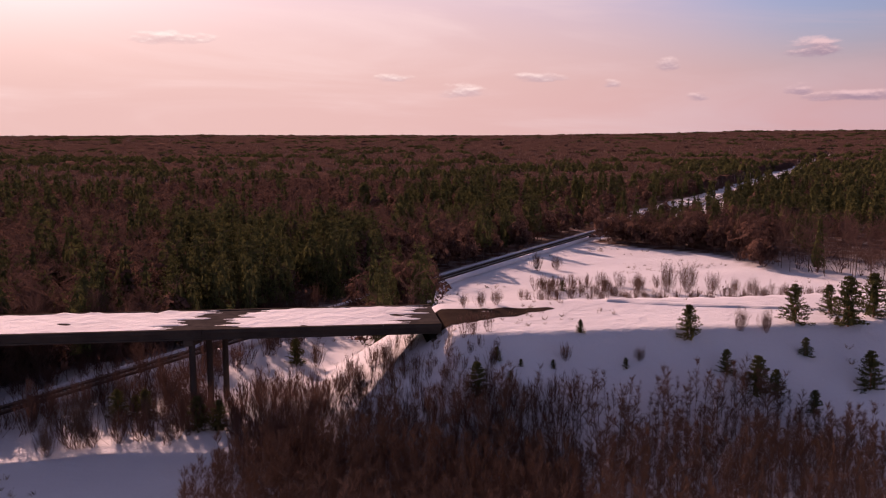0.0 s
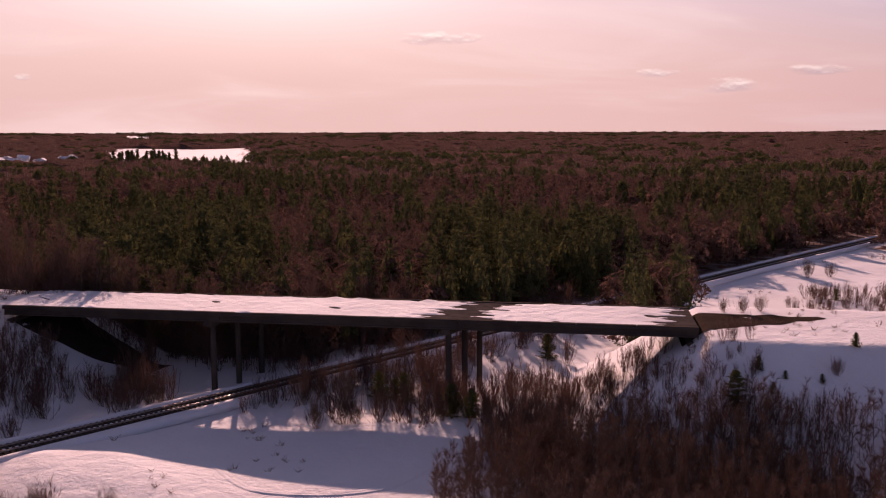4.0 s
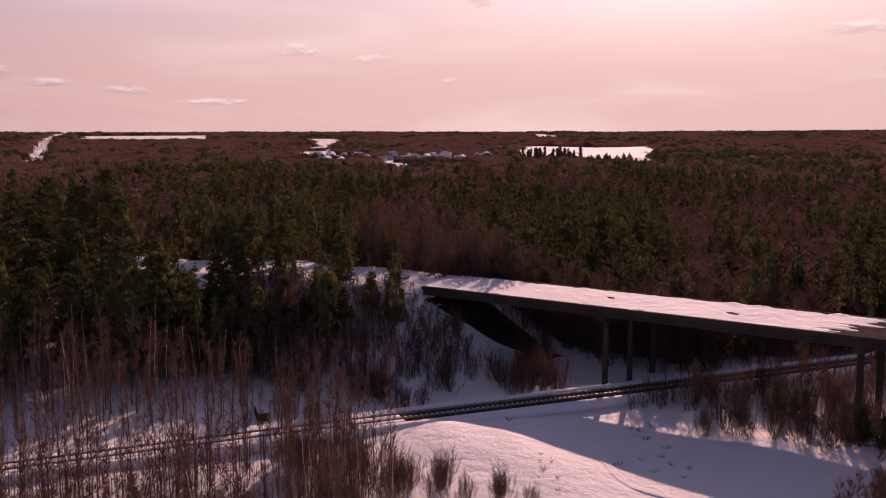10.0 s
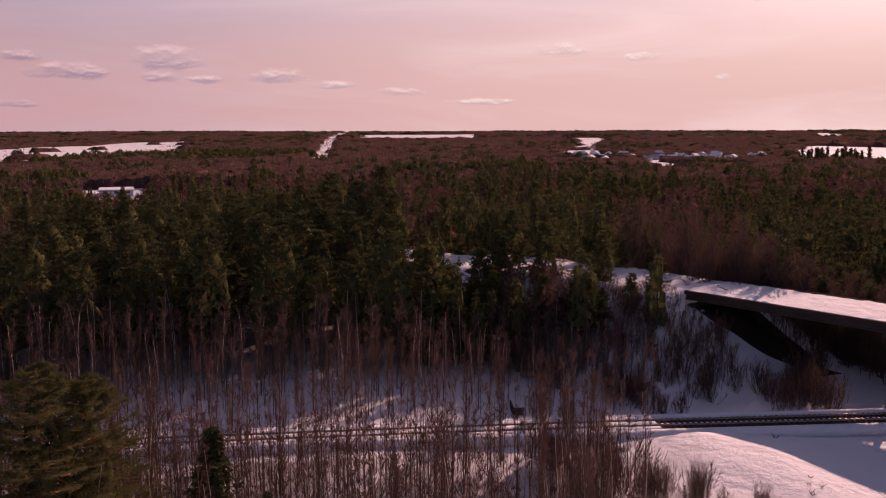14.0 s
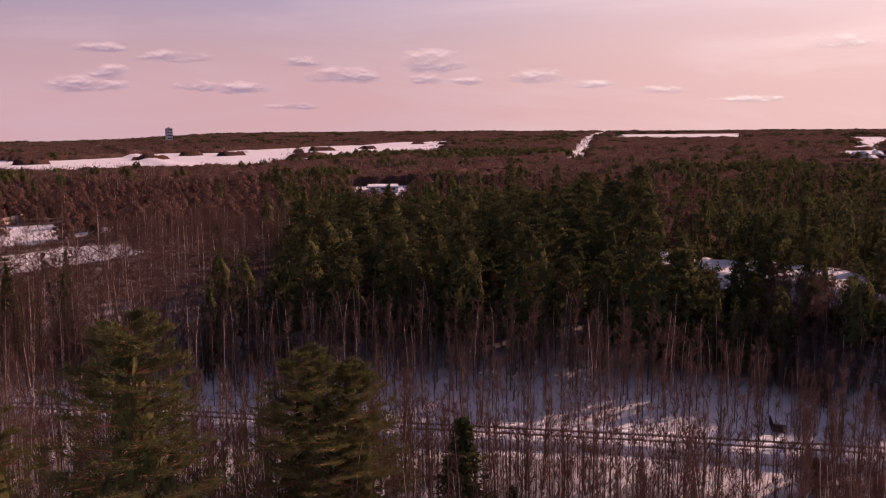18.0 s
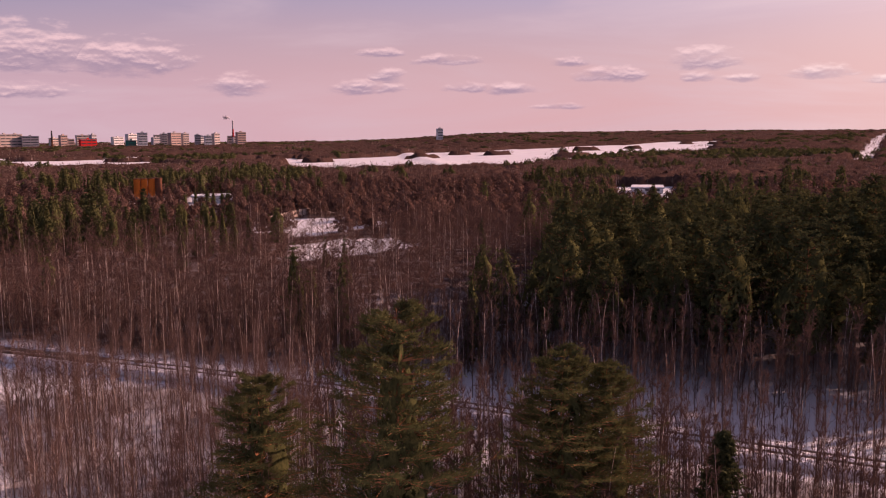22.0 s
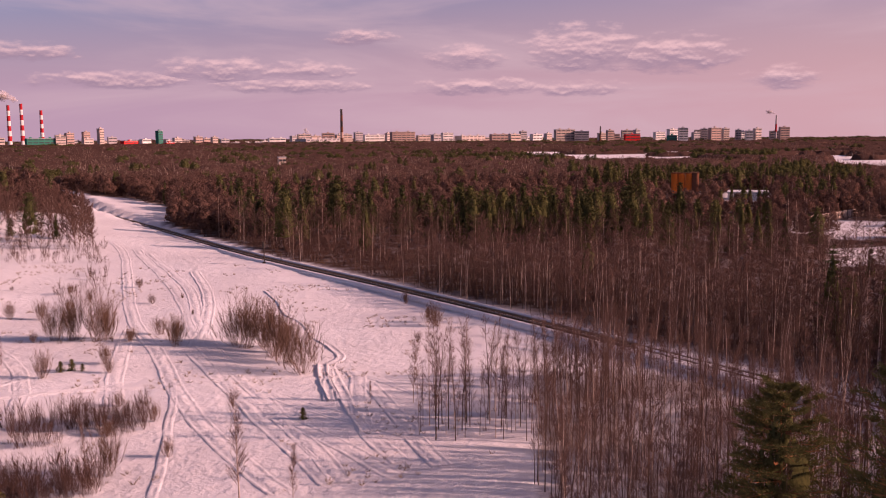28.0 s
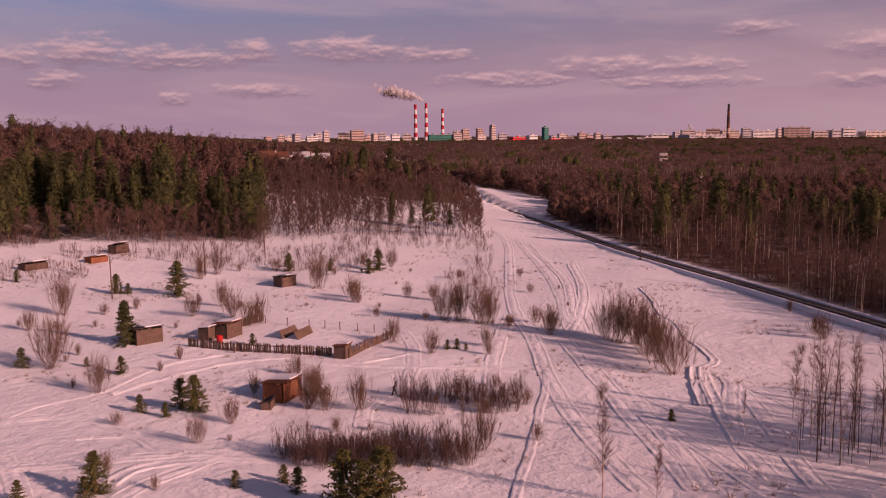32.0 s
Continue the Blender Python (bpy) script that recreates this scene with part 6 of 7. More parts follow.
def shed(x, y, turn, w, d, h, wall_mat, roof_mat, label, lean=0.25, door=True, snow=True, step=0.3):
    t = thing("shed", x, y, height(x, y) - 0.05, turn, label, "shed", "sheds on the plots")
    for at, ln in ((pose(-w / 2, -d / 2, 0), w), (pose(-w / 2, d / 2, 0), w), (pose(-w / 2, -d / 2, 0, 0, 0, 90), d), (pose(w / 2, -d / 2, 0, 0, 0, 90), d)):
        boards(t, "board", ln, h, 0.05, at, wall_mat, step, 0.015)
    for cx in (-1, 1):
        for cy in (-1, 1):
            part("corner_post", box(bmesh.new(), 0.12, 0.12, h + 0.05, pose(cx * w / 2, cy * d / 2, 0)), wall_mat, t)
    ang = math.degrees(math.atan(lean / d))
    part("roof", box(bmesh.new(), w + 0.5, d + 0.5, 0.09, pose(0, 0, h + 0.04, ang, 0, 0), 0.01), roof_mat, t, "sagging roof sheet")
    if snow:
        bm = box(bmesh.new(), (w + 0.4) * 0.6, d + 0.3, 0.16, pose(-w * 0.15, 0, h + 0.13, ang, 0, 0), 0.05)
        part("snow_cap", bm, SNOW, t, "snow left on the roof")
    if door:
        dr = part("door", box(bmesh.new(), 0.8, 0.06, 1.8, pose(w * 0.2, -d / 2 - 0.06, 0.05), 0.01), RED_WOOD, t)
        part("hinge", box(bmesh.new(), 0.3, 0.03, 0.05, pose(w * 0.2 - 0.2, -d / 2 - 0.10, 1.5)), RUST, dr)
    return t


shed(-35.8, -91.3, 35, 3.4, 2.6, 2.1, RED_WOOD, RUST, "collapsing red-brown garden shed with rusty roof and snow")
shed(-33.2, -89.0, 55, 1.5, 1.0, 0.9, OLD_WOOD, TAR, "low lean-to of grey boards beside the red shed", 0.4, False, False)
shed(-61.6, -154.0, 15, 3.2, 2.4, 1.9, OLD_WOOD, TAR, "small dark board shed with a flat roof among bushes")
shed(-29.2, -124.4, 10, 3.6, 2.6, 2.1, OLD_WOOD, TAR, "grey board shed with tar roof beside a spruce")
shed(-39.8, -121.6, 35, 3.4, 2.4, 2.1, OLD_WOOD, RUST, "weathered board shed inside the fenced plot")
shed(-36.6, -120.9, 35, 1.3, 1.6, 1.9, OLD_WOOD, SNOW, "narrow grey closet shed at the fence corner", 0.2, False, False)
shed(-24.0, -191.0, 20, 4.6, 2.6, 1.3, OLD_WOOD, TAR, "low collapsed hut under snow at the edge of the wood", 0.5, False)
shed(-36.2, -193.0, 20, 3.6, 2.4, 1.2, RED_WOOD, RUST, "low brown hut at the edge of the wood", 0.3, False)
shed(-42.6, -202.0, 30, 3.4, 2.4, 1.9, OLD_WOOD, TAR, "half-collapsed board hut before the wood", 0.7, False)
shed(-48.3, -102.0, 40, 1.7, 1.5, 1.7, OLD_WOOD, RUST, "small board hut on the corner of the fence", 0.15, False)


def fence(points, label, high=1.35):
    t = thing("board_fence", points[0][0], points[0][1], 0, 0, label, "fence", "fences of the plot")
    for (ax, ay), (bx, by) in zip(points, points[1:]):
        ln = math.hypot(bx - ax, by - ay)
        turn = math.degrees(math.atan2(by - ay, bx - ax))
        n = int(ln / 0.19)
        for k in range(n):
            f = (k + 0.5) / n
            x, y = ax + (bx - ax) * f, ay + (by - ay) * f
            h = high * (0.85 + 0.2 * random.random())
            if random.random() < 0.04:
                continue
            part("board", box(bmesh.new(), 0.16, 0.03, h, pose(x - points[0][0], y - points[0][1], height(x, y) - 0.12, random.uniform(-4, 4), random.uniform(-3, 3), turn)), OLD_WOOD, t)
        for k in range(int(ln / 2.4) + 1):
            f = min(1, k * 2.4 / ln)
            x, y = ax + (bx - ax) * f, ay + (by - ay) * f
            part("post", box(bmesh.new(), 0.11, 0.11, high * 1.08, pose(x - points[0][0] + 0.08, y - points[0][1] + 0.08, height(x, y) - 0.12, 0, 0, turn)), OLD_WOOD, t)
        for z in (0.35, 1.0):
            x, y = (ax + bx) / 2, (ay + by) / 2
            part("rail", box(bmesh.new(), ln, 0.05, 0.09, pose(x - points[0][0] + 0.05, y - points[0][1] + 0.05, height(x, y) + z - 0.1, 0, 0, turn)), OLD_WOOD, t)


fence([(-33.4, -118.4), (-34.9, -116.4), (-38.8, -112.1), (-42.7, -108.0), (-47.4, -103.2)], "weathered grey board fence along the front of the plot")
fence([(-49.0, -101.4), (-53.5, -105.0), (-58.7, -108.1)], "weathered grey board fence along the side of the plot")
fence([(-37.2, -121.4), (-42.1, -125.2), (-47.9, -128.7)], "leaning board fence behind the sheds")
for k, (x, y) in enumerate([(-47.3, -126.5), (-49.5, -123.4), (-51.7, -120.4), (-53.3, -118.4), (-54.8, -116.4), (-56.6, -114.4), (-58.3, -112.4)]):
    t = thing("fence_post", x, y, height(x, y) - 0.1, random.uniform(0, 90), "old wooden post with a nailed cap standing in snow", "post", "posts along the back of the plot")
    part("post", tube(bmesh.new(), 0.07, 0.06, 1.25, pose(0, 0, 0, random.uniform(-4, 4), random.uniform(-4, 4), 0), 7), OLD_WOOD, t)
    part("cap", box(bmesh.new(), 0.2, 0.2, 0.05, pose(0, 0, 1.2)), OLD_WOOD, t)
for x, y in ((-47.6, -117.2), (-49.2, -115.6)):
    t = thing("hotbed_frame", x, y, height(x, y) - 0.05, 218, "tilted old board cold frame leaning in the plot", "garden frame", "frames in the plot")
    for k in range(12):
        part("board", box(bmesh.new(), 0.36, 0.04, 1.25 + 0.1 * random.random(), pose(-2.2 + k * 0.38, 0, 0, -32, 0, 0)), OLD_WOOD, t)
    part("brace", box(bmesh.new(), 4.6, 0.07, 0.07, pose(0, 0.45, 0.75, -32, 0, 0)), OLD_WOOD, t)

# ruined trestle by the path, heap of boards, barrel in the yard
t = thing("trestle", -46.1, -84.6, height(-46.1, -84.6) - 0.05, 20, "dark broken timber trestle beside the path", "trestle")
part("leg", box(bmesh.new(), 0.13, 0.13, 1.7, pose(0.25, 0, 0, 0, -24, 0)), SLEEPER, t)
part("leg", box(bmesh.new(), 0.12, 0.12, 1.2, pose(-0.55, 0, 0, 0, 22, 0)), SLEEPER, t)
part("crosspiece", box(bmesh.new(), 0.8, 0.1, 0.1, pose(-0.2, 0, 0.95)), SLEEPER, t)
t = thing("board_heap", -39.2, -90.2, height(-39.2, -90.2) - 0.05, 0, "heap of broken red-brown boards beside the shed", "board heap")
for k in range(26):
    part("board", box(bmesh.new(), 1.2 + random.random() * 1.4, 0.16, 0.04, pose(random.gauss(0, 0.8), random.gauss(0, 0.6), 0.1 + 0.02 * k, random.uniform(-25, 25), random.uniform(-22, 22), random.uniform(0, 180))), RED_WOOD if k % 3 else OLD_WOOD, t)
RED_PAINT = material("red_paint", (0.50, 0.03, 0.03), 0.5, (0.35, 0.03, 0.03), 2.0)
t = thing("barrel", -37.6, -118.4, height(-37.6, -118.4) - 0.05, 0, "faded red metal barrel standing by the fence", "barrel")
part("body", tube(bmesh.new(), 0.42, 0.42, 1.0, None, 16), RED_PAINT, t)
for z in (0.02, 0.34, 0.66, 0.97):
    part("hoop", tube(bmesh.new(), 0.445, 0.445, 0.05, pose(0, 0, z), 16), RED_PAINT, t)


# ---- poles and the signal mast ----
def pole(x, y, h):
    t = thing("utility_pole", x, y, height(x, y) - 0.3, RNG.random() * 40 + 60, "weathered wooden utility pole with a short crossarm", "utility pole", "poles across the plots")
    part("post", tube(bmesh.new(), 0.13, 0.09, h + 0.3, pose(0, 0, 0, 0.6, -0.5, 0), 10), OLD_WOOD, t)
    arm = part("crossarm", box(bmesh.new(), 1.1, 0.09, 0.11, pose(0, 0.1, h - 0.35)), OLD_WOOD, t)
    for k in (-0.45, 0.45):
        part("insulator", tube(bmesh.new(), 0.05, 0.035, 0.16, pose(k, 0.1, h - 0.24), 8), CONCRETE, arm)


for x, y, h in ((-32, -158.7, 7.0), (-51.8, -170.3, 6.6), (-69.2, -183.9, 7.4), (-94.4, -212.3, 6.6), (-8, -148, 7.0)):
    pole(x, y, h)
t = thing("railway_signal", -140.6, -143.4, height(-140.6, -143.4) - 0.2, 120, "pale railway signal mast with a boxed head beside the track", "railway signal")
part("mast", tube(bmesh.new(), 0.13, 0.11, 5.0, None, 12), CONCRETE, t)
head_box = part("signal_head", box(bmesh.new(), 0.55, 0.4, 1.15, pose(0, -0.25, 3.9), 0.04), CONCRETE, t)
for k in range(2):
    part("lens_hood", tube(bmesh.new(), 0.15, 0.13, 0.25, pose(0, -0.45, 4.25 + 0.45 * k, 90, 0, 0), 12), TAR, head_box)
part("base_block", box(bmesh.new(), 0.7, 0.7, 0.5), CONCRETE, t)
t = thing("marker_post", -143.4, -141.0, height(-143.4, -141.0) - 0.1, 0, "short white railway marker post", "marker post")
part("post", tube(bmesh.new(), 0.08, 0.08, 2.2, None, 8), CONCRETE, t)
part("plate", box(bmesh.new(), 0.45, 0.04, 0.35, pose(0, -0.08, 1.8)), CONCRETE, t)
# old pipe or trough lying beyond the track
t = thing("concrete_trough", -73.2, 54.6, height(-73.2, 54.6) - 0.1, 150, "dark overturned trough lying in snow beside the railway", "trough")
part("body", box(bmesh.new(), 3.4, 1.2, 0.9, None, 0.12), TAR, t)
part("snow_cap", box(bmesh.new(), 3.0, 1.0, 0.2, pose(0, 0, 0.86), 0.08), SNOW, t)


# ---- buildings ----
WALL_TONES = [material("pale_panel_wall", (0.62, 0.52, 0.46), 0.9, (0.5, 0.42, 0.38), 0.05), material("grey_panel_wall", (0.48, 0.44, 0.44), 0.9, (0.38, 0.35, 0.36), 0.05),
              material("brick_wall", (0.46, 0.33, 0.28), 0.9, (0.38, 0.28, 0.25), 0.05), material("white_panel_wall", (0.78, 0.74, 0.70), 0.9, (0.66, 0.62, 0.58), 0.05),
              material("tan_panel_wall", (0.58, 0.47, 0.40), 0.9, (0.48, 0.39, 0.34), 0.05)]
RED_WALL = material("red_cladding", (0.75, 0.045, 0.04), 0.6, (0.6, 0.04, 0.04), 0.05)
GREEN_WALL = material("green_cladding", (0.05, 0.22, 0.16), 0.6, (0.04, 0.18, 0.14), 0.05)
ORANGE_WALL = material("orange_cladding", (0.72, 0.20, 0.035), 0.6, (0.55, 0.15, 0.03), 0.1)
DARK_GLASS = material("dark_window_glass", (0.05, 0.055, 0.065), 0.25, (0.08, 0.08, 0.09), 0.1, spec=0.5)
ROOF_GREY = material("flat_roof", (0.30, 0.29, 0.30), 0.9, (0.5, 0.5, 0.52), 0.03)


def polar(az, d):
    return -math.sin(radians(az)) * d, math.cos(radians(az)) * d


def block(az, d, wide, top, mat, label, name="apartment_building", deep=None, bands=None, ground=None, step=0):
    """A far building seen side on: wall, roof, window bands, stair heads."""
    x, y = polar(az, d)
    g = height(x, y) if ground is None else ground
    h = max(4.0, top - g)
    t = thing(name, x, y, g, az + 205 + random.uniform(-22, 22), label, "building", "buildings of the town")
    deep = deep or max(12.0, wide * 0.35)
    part("wall", box(bmesh.new(), wide, deep, h), mat, t)
    rf = part("roof", box(bmesh.new(), wide + 0.8, deep + 0.8, 0.8, pose(0, 0, h)), ROOF_GREY, t)
    if wide > 14:
        for k in range(max(1, int(wide / 24))):
            part("stair_head", box(bmesh.new(), 5, 5, 3.2, pose(-wide / 2 + (k + 0.5) * wide / max(1, int(wide / 24)), 0, 0.8 + h)), mat, rf)
    n = bands if bands is not None else max(1, int(h / 6.5))
    for k in range(n):
        part("window_band", box(bmesh.new(), wide * 0.93, 0.5, h / n * 0.34, pose(0, deep / 2 + 0.12, (k + 0.42) * h / n)), DARK_GLASS, t)
        m = max(2, int(wide / 14))
        for j in range(1, m):
            part("pier", box(bmesh.new(), wide * 0.035, 0.6, h / n * 0.36, pose(-wide / 2 + j * wide / m, deep / 2 + 0.16, (k + 0.41) * h / n)), mat, t)
    return t


CITY_WEST = [(132.87, 39, 28), (131.38, 37, 31), (130.43, 54, 26), (129.49, 25, 32), (128.55, 65, 25), (127.62, 17, 30), (126.70, 71, 33), (125.39, 42, 22),
             (124.41, 51, 24), (123.87, 34, 29), (122.43, 93, 20), (120.60, 56, 24), (119.62, 37, 24), (119.09, 20, 32), (118.26, 42, 23), (117.52, 22, 25),
             (113.69, 20, 33), (112.65, 34, 33), (112.07, 17, 34), (109.90, 37, 35), (108.04, 17, 36), (107.43, 39, 38), (106.81, 19, 36), (106.07, 17, 32),
             (105.46, 20, 29), (105.00, 22, 35), (103.49, 29, 39)]
CITY_SOUTH = [(158.17, 17, 24), (157.21, 25, 27), (156.25, 34, 20), (155.37, 17, 34), (153.42, 41, 37), (152.31, 22, 26), (151.86, 20, 28), (151.03, 25, 23),
              (150.29, 27, 24), (146.59, 22, 36), (144.88, 15, 48), (144.24, 25, 23), (142.37, 34, 17), (140.52, 25, 20), (139.29, 25, 23), (138.33, 17, 22),
              (137.72, 25, 15), (134.55, 51, 17), (145.61, 31, 20)]
for n, (az, wide, top) in enumerate(CITY_WEST + CITY_SOUTH):
    block(az, 2700 + 60 * (n % 3), wide, top, WALL_TONES[(n * 7) % 5], ("pale", "grey", "brick", "white", "tan")[(n * 7) % 5] + " apartment block on the far edge of the town")
    block(az + 0.5 + 0.3 * (n % 2), 2950 + 40 * (n % 4), wide * 0.8 + 10, max(8, top - 5 - 3 * (n % 3)), WALL_TONES[(n * 3 + 1) % 5], "apartment block deeper in the far town")
for az, wide, top, mat, label in ((116.50, 57, 36, WALL_TONES[4], "unfinished tan concrete block of the far town"), (115.44, 41, 31, WALL_TONES[1], "dark open building frame of the far town"),
                                  (112.34, 43, 22, RED_WALL, "low bright red market hall"), (109.94, 25, 18, GREEN_WALL, "green-clad low hall in the far town"), (109.28, 25, 38, WALL_TONES[3], "white tower block in the far town"),
                                  (131.97, 123, 15, WALL_TONES[1], "grey works building by the brown chimney"), (136.31, 90, 5, WALL_TONES[3], "long low white warehouse in the far town"),
                                  (148.15, 72, 22, GREEN_WALL, "grey-green turbine hall of the power station"), (147.09, 25, 26, WALL_TONES[0], "pale boiler house of the power station"), (143.29, 46, 13, RED_WALL, "bright red warehouse in the far town"),
                                  (141.56, 16, 40, GREEN_WALL, "green glass tower of the far town"), (141.01, 30, 8, RED_WALL, "low red-clad hall in the far town"), (136.42, 82, 6, WALL_TONES[3], "low white warehouse in the far town"), (132.70, 65, 14, WALL_TONES[1], "dark factory hall in the far town")):
    block(az, 2600, wide, top, mat, label)
block(91.10, 2600, 16, 44, WALL_TONES[3], "single white tower block standing above the wood")


def chimney(az, d, top, r, tones, label, g=0.0):
    x, y = polar(az, d)
    t = thing("chimney", x, y, g, 0, label, "chimney", "chimneys of the town")
    n = len(tones)
    for k, m in enumerate(tones):
        a, b = k / n, (k + 1) / n
        part("band", tube(bmesh.new(), r * (1 - 0.35 * a), r * (1 - 0.35 * b), (top - g) / n, pose(0, 0, (top - g) * a), 16), m, t)
    part("rim", tube(bmesh.new(), r * 0.70, r * 0.70, 1.6, pose(0, 0, top - g), 16), tones[-1], t)


WHITE_BAND, RED_BAND = material("white_band", (0.75, 0.72, 0.70), 0.8), material("red_band", (0.42, 0.035, 0.045), 0.8)
stripes = [WHITE_BAND, RED_BAND] * 4
for az, d, top in ((149.73, 2900, 116), (149.06, 2900, 120), (148.03, 3000, 104)):
    chimney(az, d, top, 6.2, stripes, "tall red and white banded power station chimney")
chimney(130.52, 2700, 100, 5.0, [RUST, WALL_TONES[2], RUST, TAR, RUST, TAR], "tall brown brick chimney with dark bands")
chimney(103.95, 3000, 75, 3.4, [WALL_TONES[1], RED_BAND, WALL_TONES[1]], "slim grey chimney of a boiler house")
chimney(114.28, 2550, 43, 2.6, [RUST, TAR], "thin dark brick chimney")

SMOKE = material("steam", (0.80, 0.74, 0.75), 1.0, (0.7, 0.64, 0.66), 0.02)
_nt = SMOKE.node_tree
_thin, _mix = _nt.nodes.new("ShaderNodeBsdfTransparent"), _nt.nodes.new("ShaderNodeMixShader")
_mix.inputs[0].default_value = 0.22
link(_nt, _thin.outputs[0], _mix.inputs[1])
link(_nt, _nt.nodes["Principled BSDF"].outputs[0], _mix.inputs[2])
link(_nt, _mix.outputs[0], _nt.nodes["Material Output"].inputs[0])


def plume(az, d, z, length, rise, size, seed, toward, billows=46):
    """A drifting plume: overlapping billows that widen and thin out."""
    rng = np.random.default_rng(seed)
    x, y = polar(az, d)
    bm = bmesh.new()
    for k in range(billows):
        f = (k / (billows - 1)) ** 0.8
        r = size * (0.22 + 0.78 * min(1, f * 1.6)) * (0.6 + 0.6 * rng.random()) * (1 - 0.55 * max(0, f - 0.6) / 0.4)
        c = Vector((math.cos(radians(az)) * toward * length * f, math.sin(radians(az)) * toward * length * f, rise * math.sqrt(f))) + Vector(rng.normal(size=3) * size * 0.35 * (0.3 + f))
        bmesh.ops.create_icosphere(bm, subdivisions=2, radius=r, matrix=Matrix.Translation(c))
    for v in bm.verts:
        v.co += Vector(noise.noise_vector(v.co * 0.16)) * size * 0.28
    me = bpy.data.meshes.new("steam_plume")
    bm.to_mesh(me)
    bm.free()
    me.materials.append(SMOKE)
    me.polygons.foreach_set("use_smooth", np.ones(len(me.polygons), bool))
    ob = tagged(new("steam_plume", me), "white steam drifting from a power station chimney", "steam", "steam plumes", "stuff")
    ob.location = (x, y, z)


plume(149.06, 2900, 122, 150, 40, 17, 3, -1)
plume(103.95, 3000, 77, 30, 14, 6, 5, -1, 14)
plume(132.4, 2595, 17.5, 22, 26, 5, 8, -1, 16)


# ---- houses in the wood ----
def hall(x, y, turn, w, d, h, wall_mat, label, name="warehouse"):
    t = thing(name, x, y, height(x, y) - 0.1, turn, label, "building", "buildings in the wood")
    part("wall", box(bmesh.new(), w, d, h), wall_mat, t)
    part("roof", box(bmesh.new(), w + 1, d + 1, 0.35, pose(0, 0, h), 0.05), ROOF_GREY, t)
    part("snow_cap", box(bmesh.new(), w + 0.6, d + 0.6, 0.35, pose(0, 0, h + 0.35), 0.12), SNOW, t)
    for k in range(int(w / 5)):
        part("window", box(bmesh.new(), 1.8, 0.12, 1.2, pose(-w / 2 + 2.5 + 5 * k, d / 2 + 0.02, h * 0.5)), DARK_GLASS, t)


x, y = polar(78.1, 455)
hall(x, y, 78 + 180, 15, 22, 2.4, WALL_TONES[3], "low white hall with a snow-covered flat roof in the wood")
x, y = polar(74.4, 470)
hall(x, y, 74 + 180, 9, 10, 3.5, WALL_TONES[1], "small hut under snow in a forest yard")
x, y = polar(105.4, 405)
hall(x, y, 105 + 180, 16, 12, 2.8, WALL_TONES[3], "white shed with a snow-covered roof behind pines")
x, y = polar(109.1, 428)
t = thing("silo_block", x, y, height(x, y), 109, "orange tank battery on a frame behind the pines", "silo")
for k in range(4):
    part("tank", tube(bmesh.new(), 1.5, 1.5, 9.5, pose(-4.6 + 3.1 * k, 0, 0.6), 18), ORANGE_WALL if k < 3 else RUST, t)
    part("rim", tube(bmesh.new(), 1.6, 1.6, 0.35, pose(-4.6 + 3.1 * k, 0, 10.1), 18), RUST, t)
part("walkway", box(bmesh.new(), 13, 1.0, 0.25, pose(0, 1.9, 7.8)), RUST, t)
part("plinth", box(bmesh.new(), 13.5, 4.6, 0.8), CONCRETE, t)
# long concrete panel wall
t = thing("panel_wall", *polar(102.4, 300), 0, 0, "long tan concrete panel wall in the wood", "wall")
a, b = Vector(polar(102.4, 300)), Vector(polar(97.7, 352))
turn = math.degrees(math.atan2((b - a).y, (b - a).x))
n = 20
for k in range(n):
    p = a.lerp(b, (k + 0.5) / n)
    part("panel", box(bmesh.new(), (b - a).length / n - 0.12, 0.18, 2.4 + 0.1 * (k % 2), pose(p.x - a.x, p.y - a.y, height(p.x, p.y) - 0.1, 0, 0, turn), 0.02), WALL_TONES[4], t)
    p = a.lerp(b, k / n)
    part("post", box(bmesh.new(), 0.25, 0.3, 2.7, pose(p.x - a.x, p.y - a.y, height(p.x, p.y) - 0.1, 0, 0, turn)), CONCRETE, t)


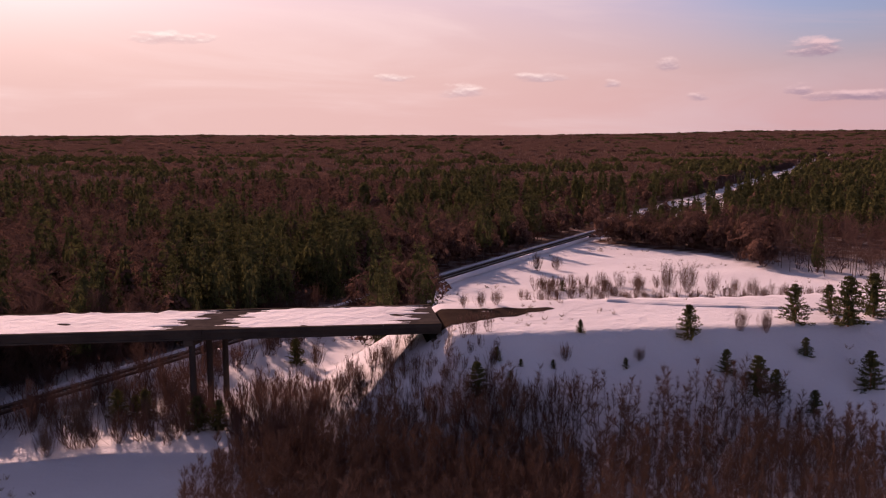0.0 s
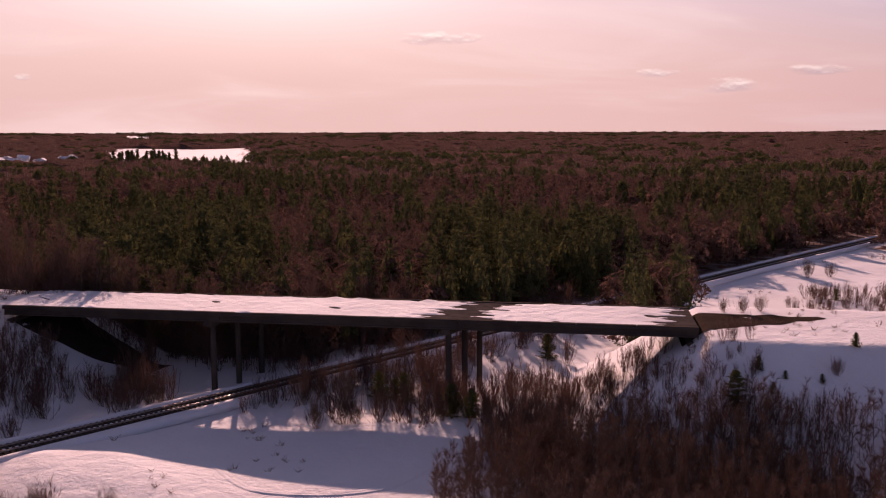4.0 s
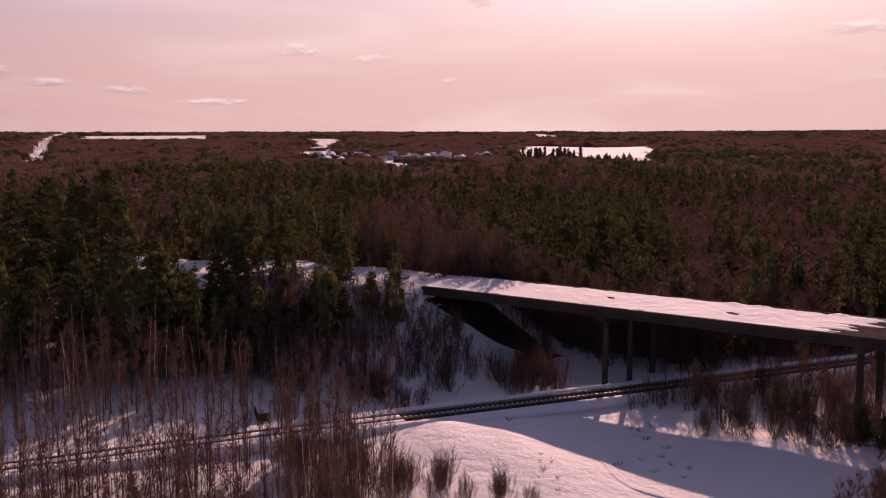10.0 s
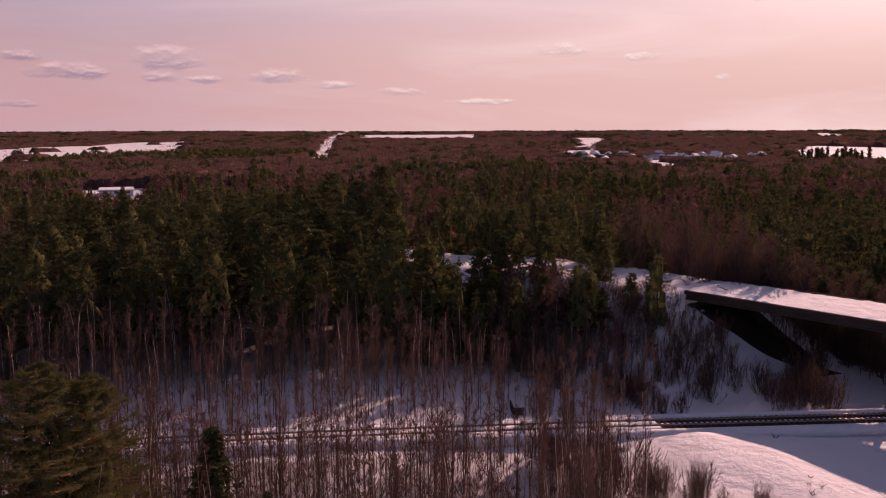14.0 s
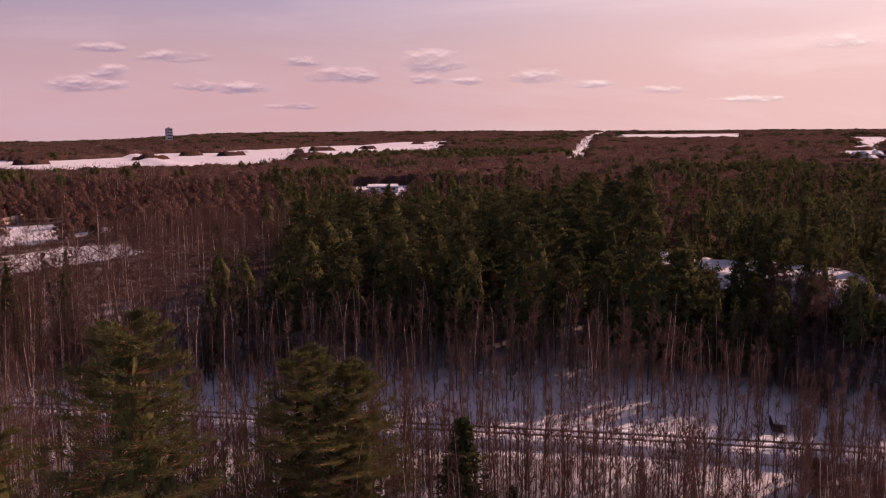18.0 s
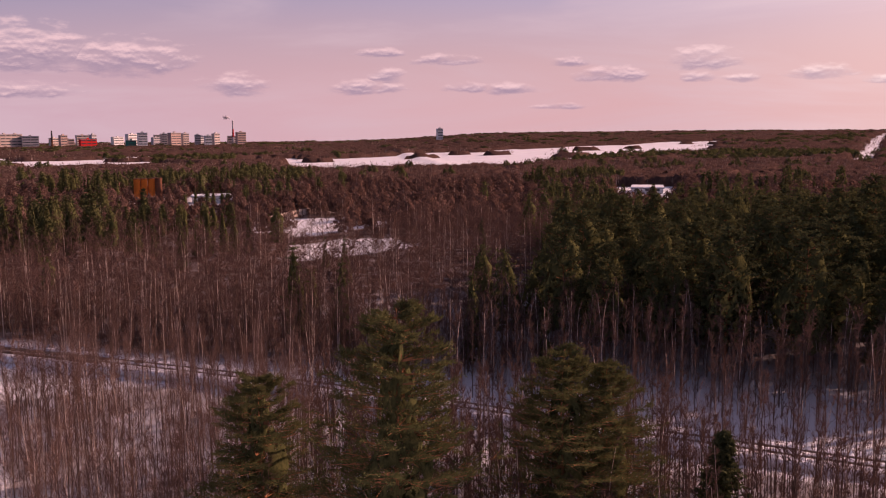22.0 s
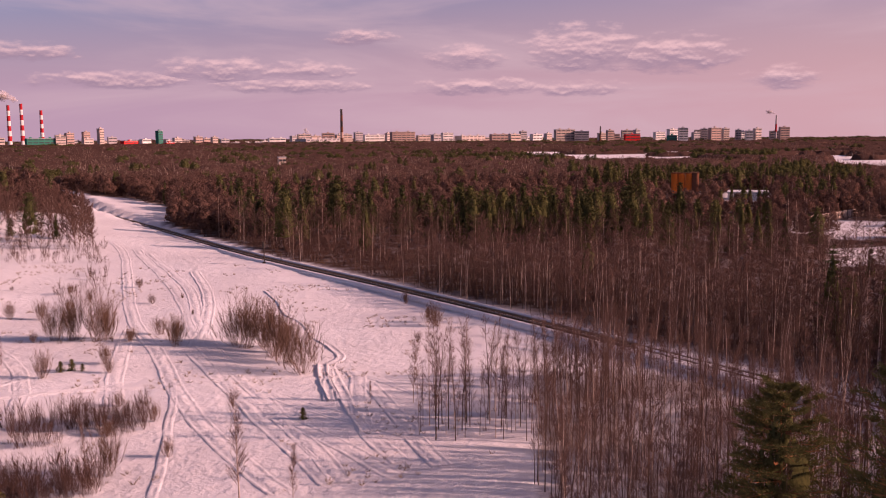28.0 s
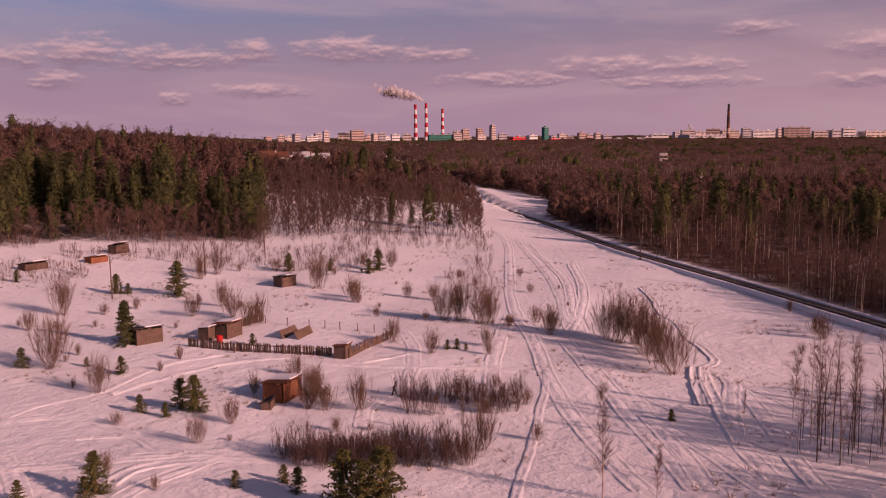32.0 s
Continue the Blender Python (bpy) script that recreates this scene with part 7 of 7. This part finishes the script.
def cottage(x, y, turn, w, d, h, wall_mat, roof_mat, label, group):
    t = thing("house", x, y, height(x, y) - 0.1, turn, label, "house", group)
    part("wall", box(bmesh.new(), w, d, h), wall_mat, t)
    bm = bmesh.new()
    r = h * 0.7
    pts = [(-w / 2 - 0.4, -d / 2 - 0.4, h), (w / 2 + 0.4, -d / 2 - 0.4, h), (w / 2 + 0.4, d / 2 + 0.4, h), (-w / 2 - 0.4, d / 2 + 0.4, h), (-w / 2 - 0.4, 0, h + r), (w / 2 + 0.4, 0, h + r)]
    v = [bm.verts.new(p) for p in pts]
    for f in ((0, 1, 5, 4), (2, 3, 4, 5), (1, 2, 5), (3, 0, 4), (3, 2, 1, 0)):
        bm.faces.new([v[k] for k in f])
    rf = part("roof", bm, roof_mat, t)
    part("chimney", box(bmesh.new(), 0.6, 0.6, 1.4, pose(w * 0.2, d * 0.12, h + r * 0.6)), WALL_TONES[2], rf)
    for k in (-1, 1):
        wn = part("window", box(bmesh.new(), 1.0, 0.1, 1.1, pose(k * w * 0.22, d / 2 + 0.01, h * 0.4)), DARK_GLASS, t)
        part("frame", box(bmesh.new(), 1.3, 0.06, 0.12, pose(k * w * 0.22, d / 2 + 0.05, h * 0.4 - 0.14)), WALL_TONES[3], wn)


# hamlet far beyond the bridge
for k in range(44):
    az, d = 38.5 + 11.5 * RNG.random(), 930 + 230 * RNG.random()
    x, y = polar(az, d)
    cottage(x, y, RNG.random() * 180, 7 + 3 * RNG.random(), 6 + 2 * RNG.random(), 3 + 1.2 * RNG.random(), WALL_TONES[k % 5], SNOW if k % 3 else ROOF_GREY, "small village house with a snowy roof, far off among trees", "houses of the far hamlet")
for az, d, w, mat, roof in ((159.4, 372, 9, RED_WOOD, RUST), (158.3, 380, 7, WALL_TONES[3], RUST), (157.2, 392, 10, GREEN_WALL, ROOF_GREY), (156.0, 400, 11, WALL_TONES[1], ROOF_GREY)):
    x, y = polar(az, d)
    cottage(x, y, az + 175, w, 7, 3.2, mat, roof, "house on the rise behind the clearing, half hidden by trees", "houses behind the clearing")
x, y = polar(134.29, 760)
block(134.29, 760, 6, 9, WALL_TONES[4], "narrow yellow tower hut in the wood", "water_tower", 6, 2)
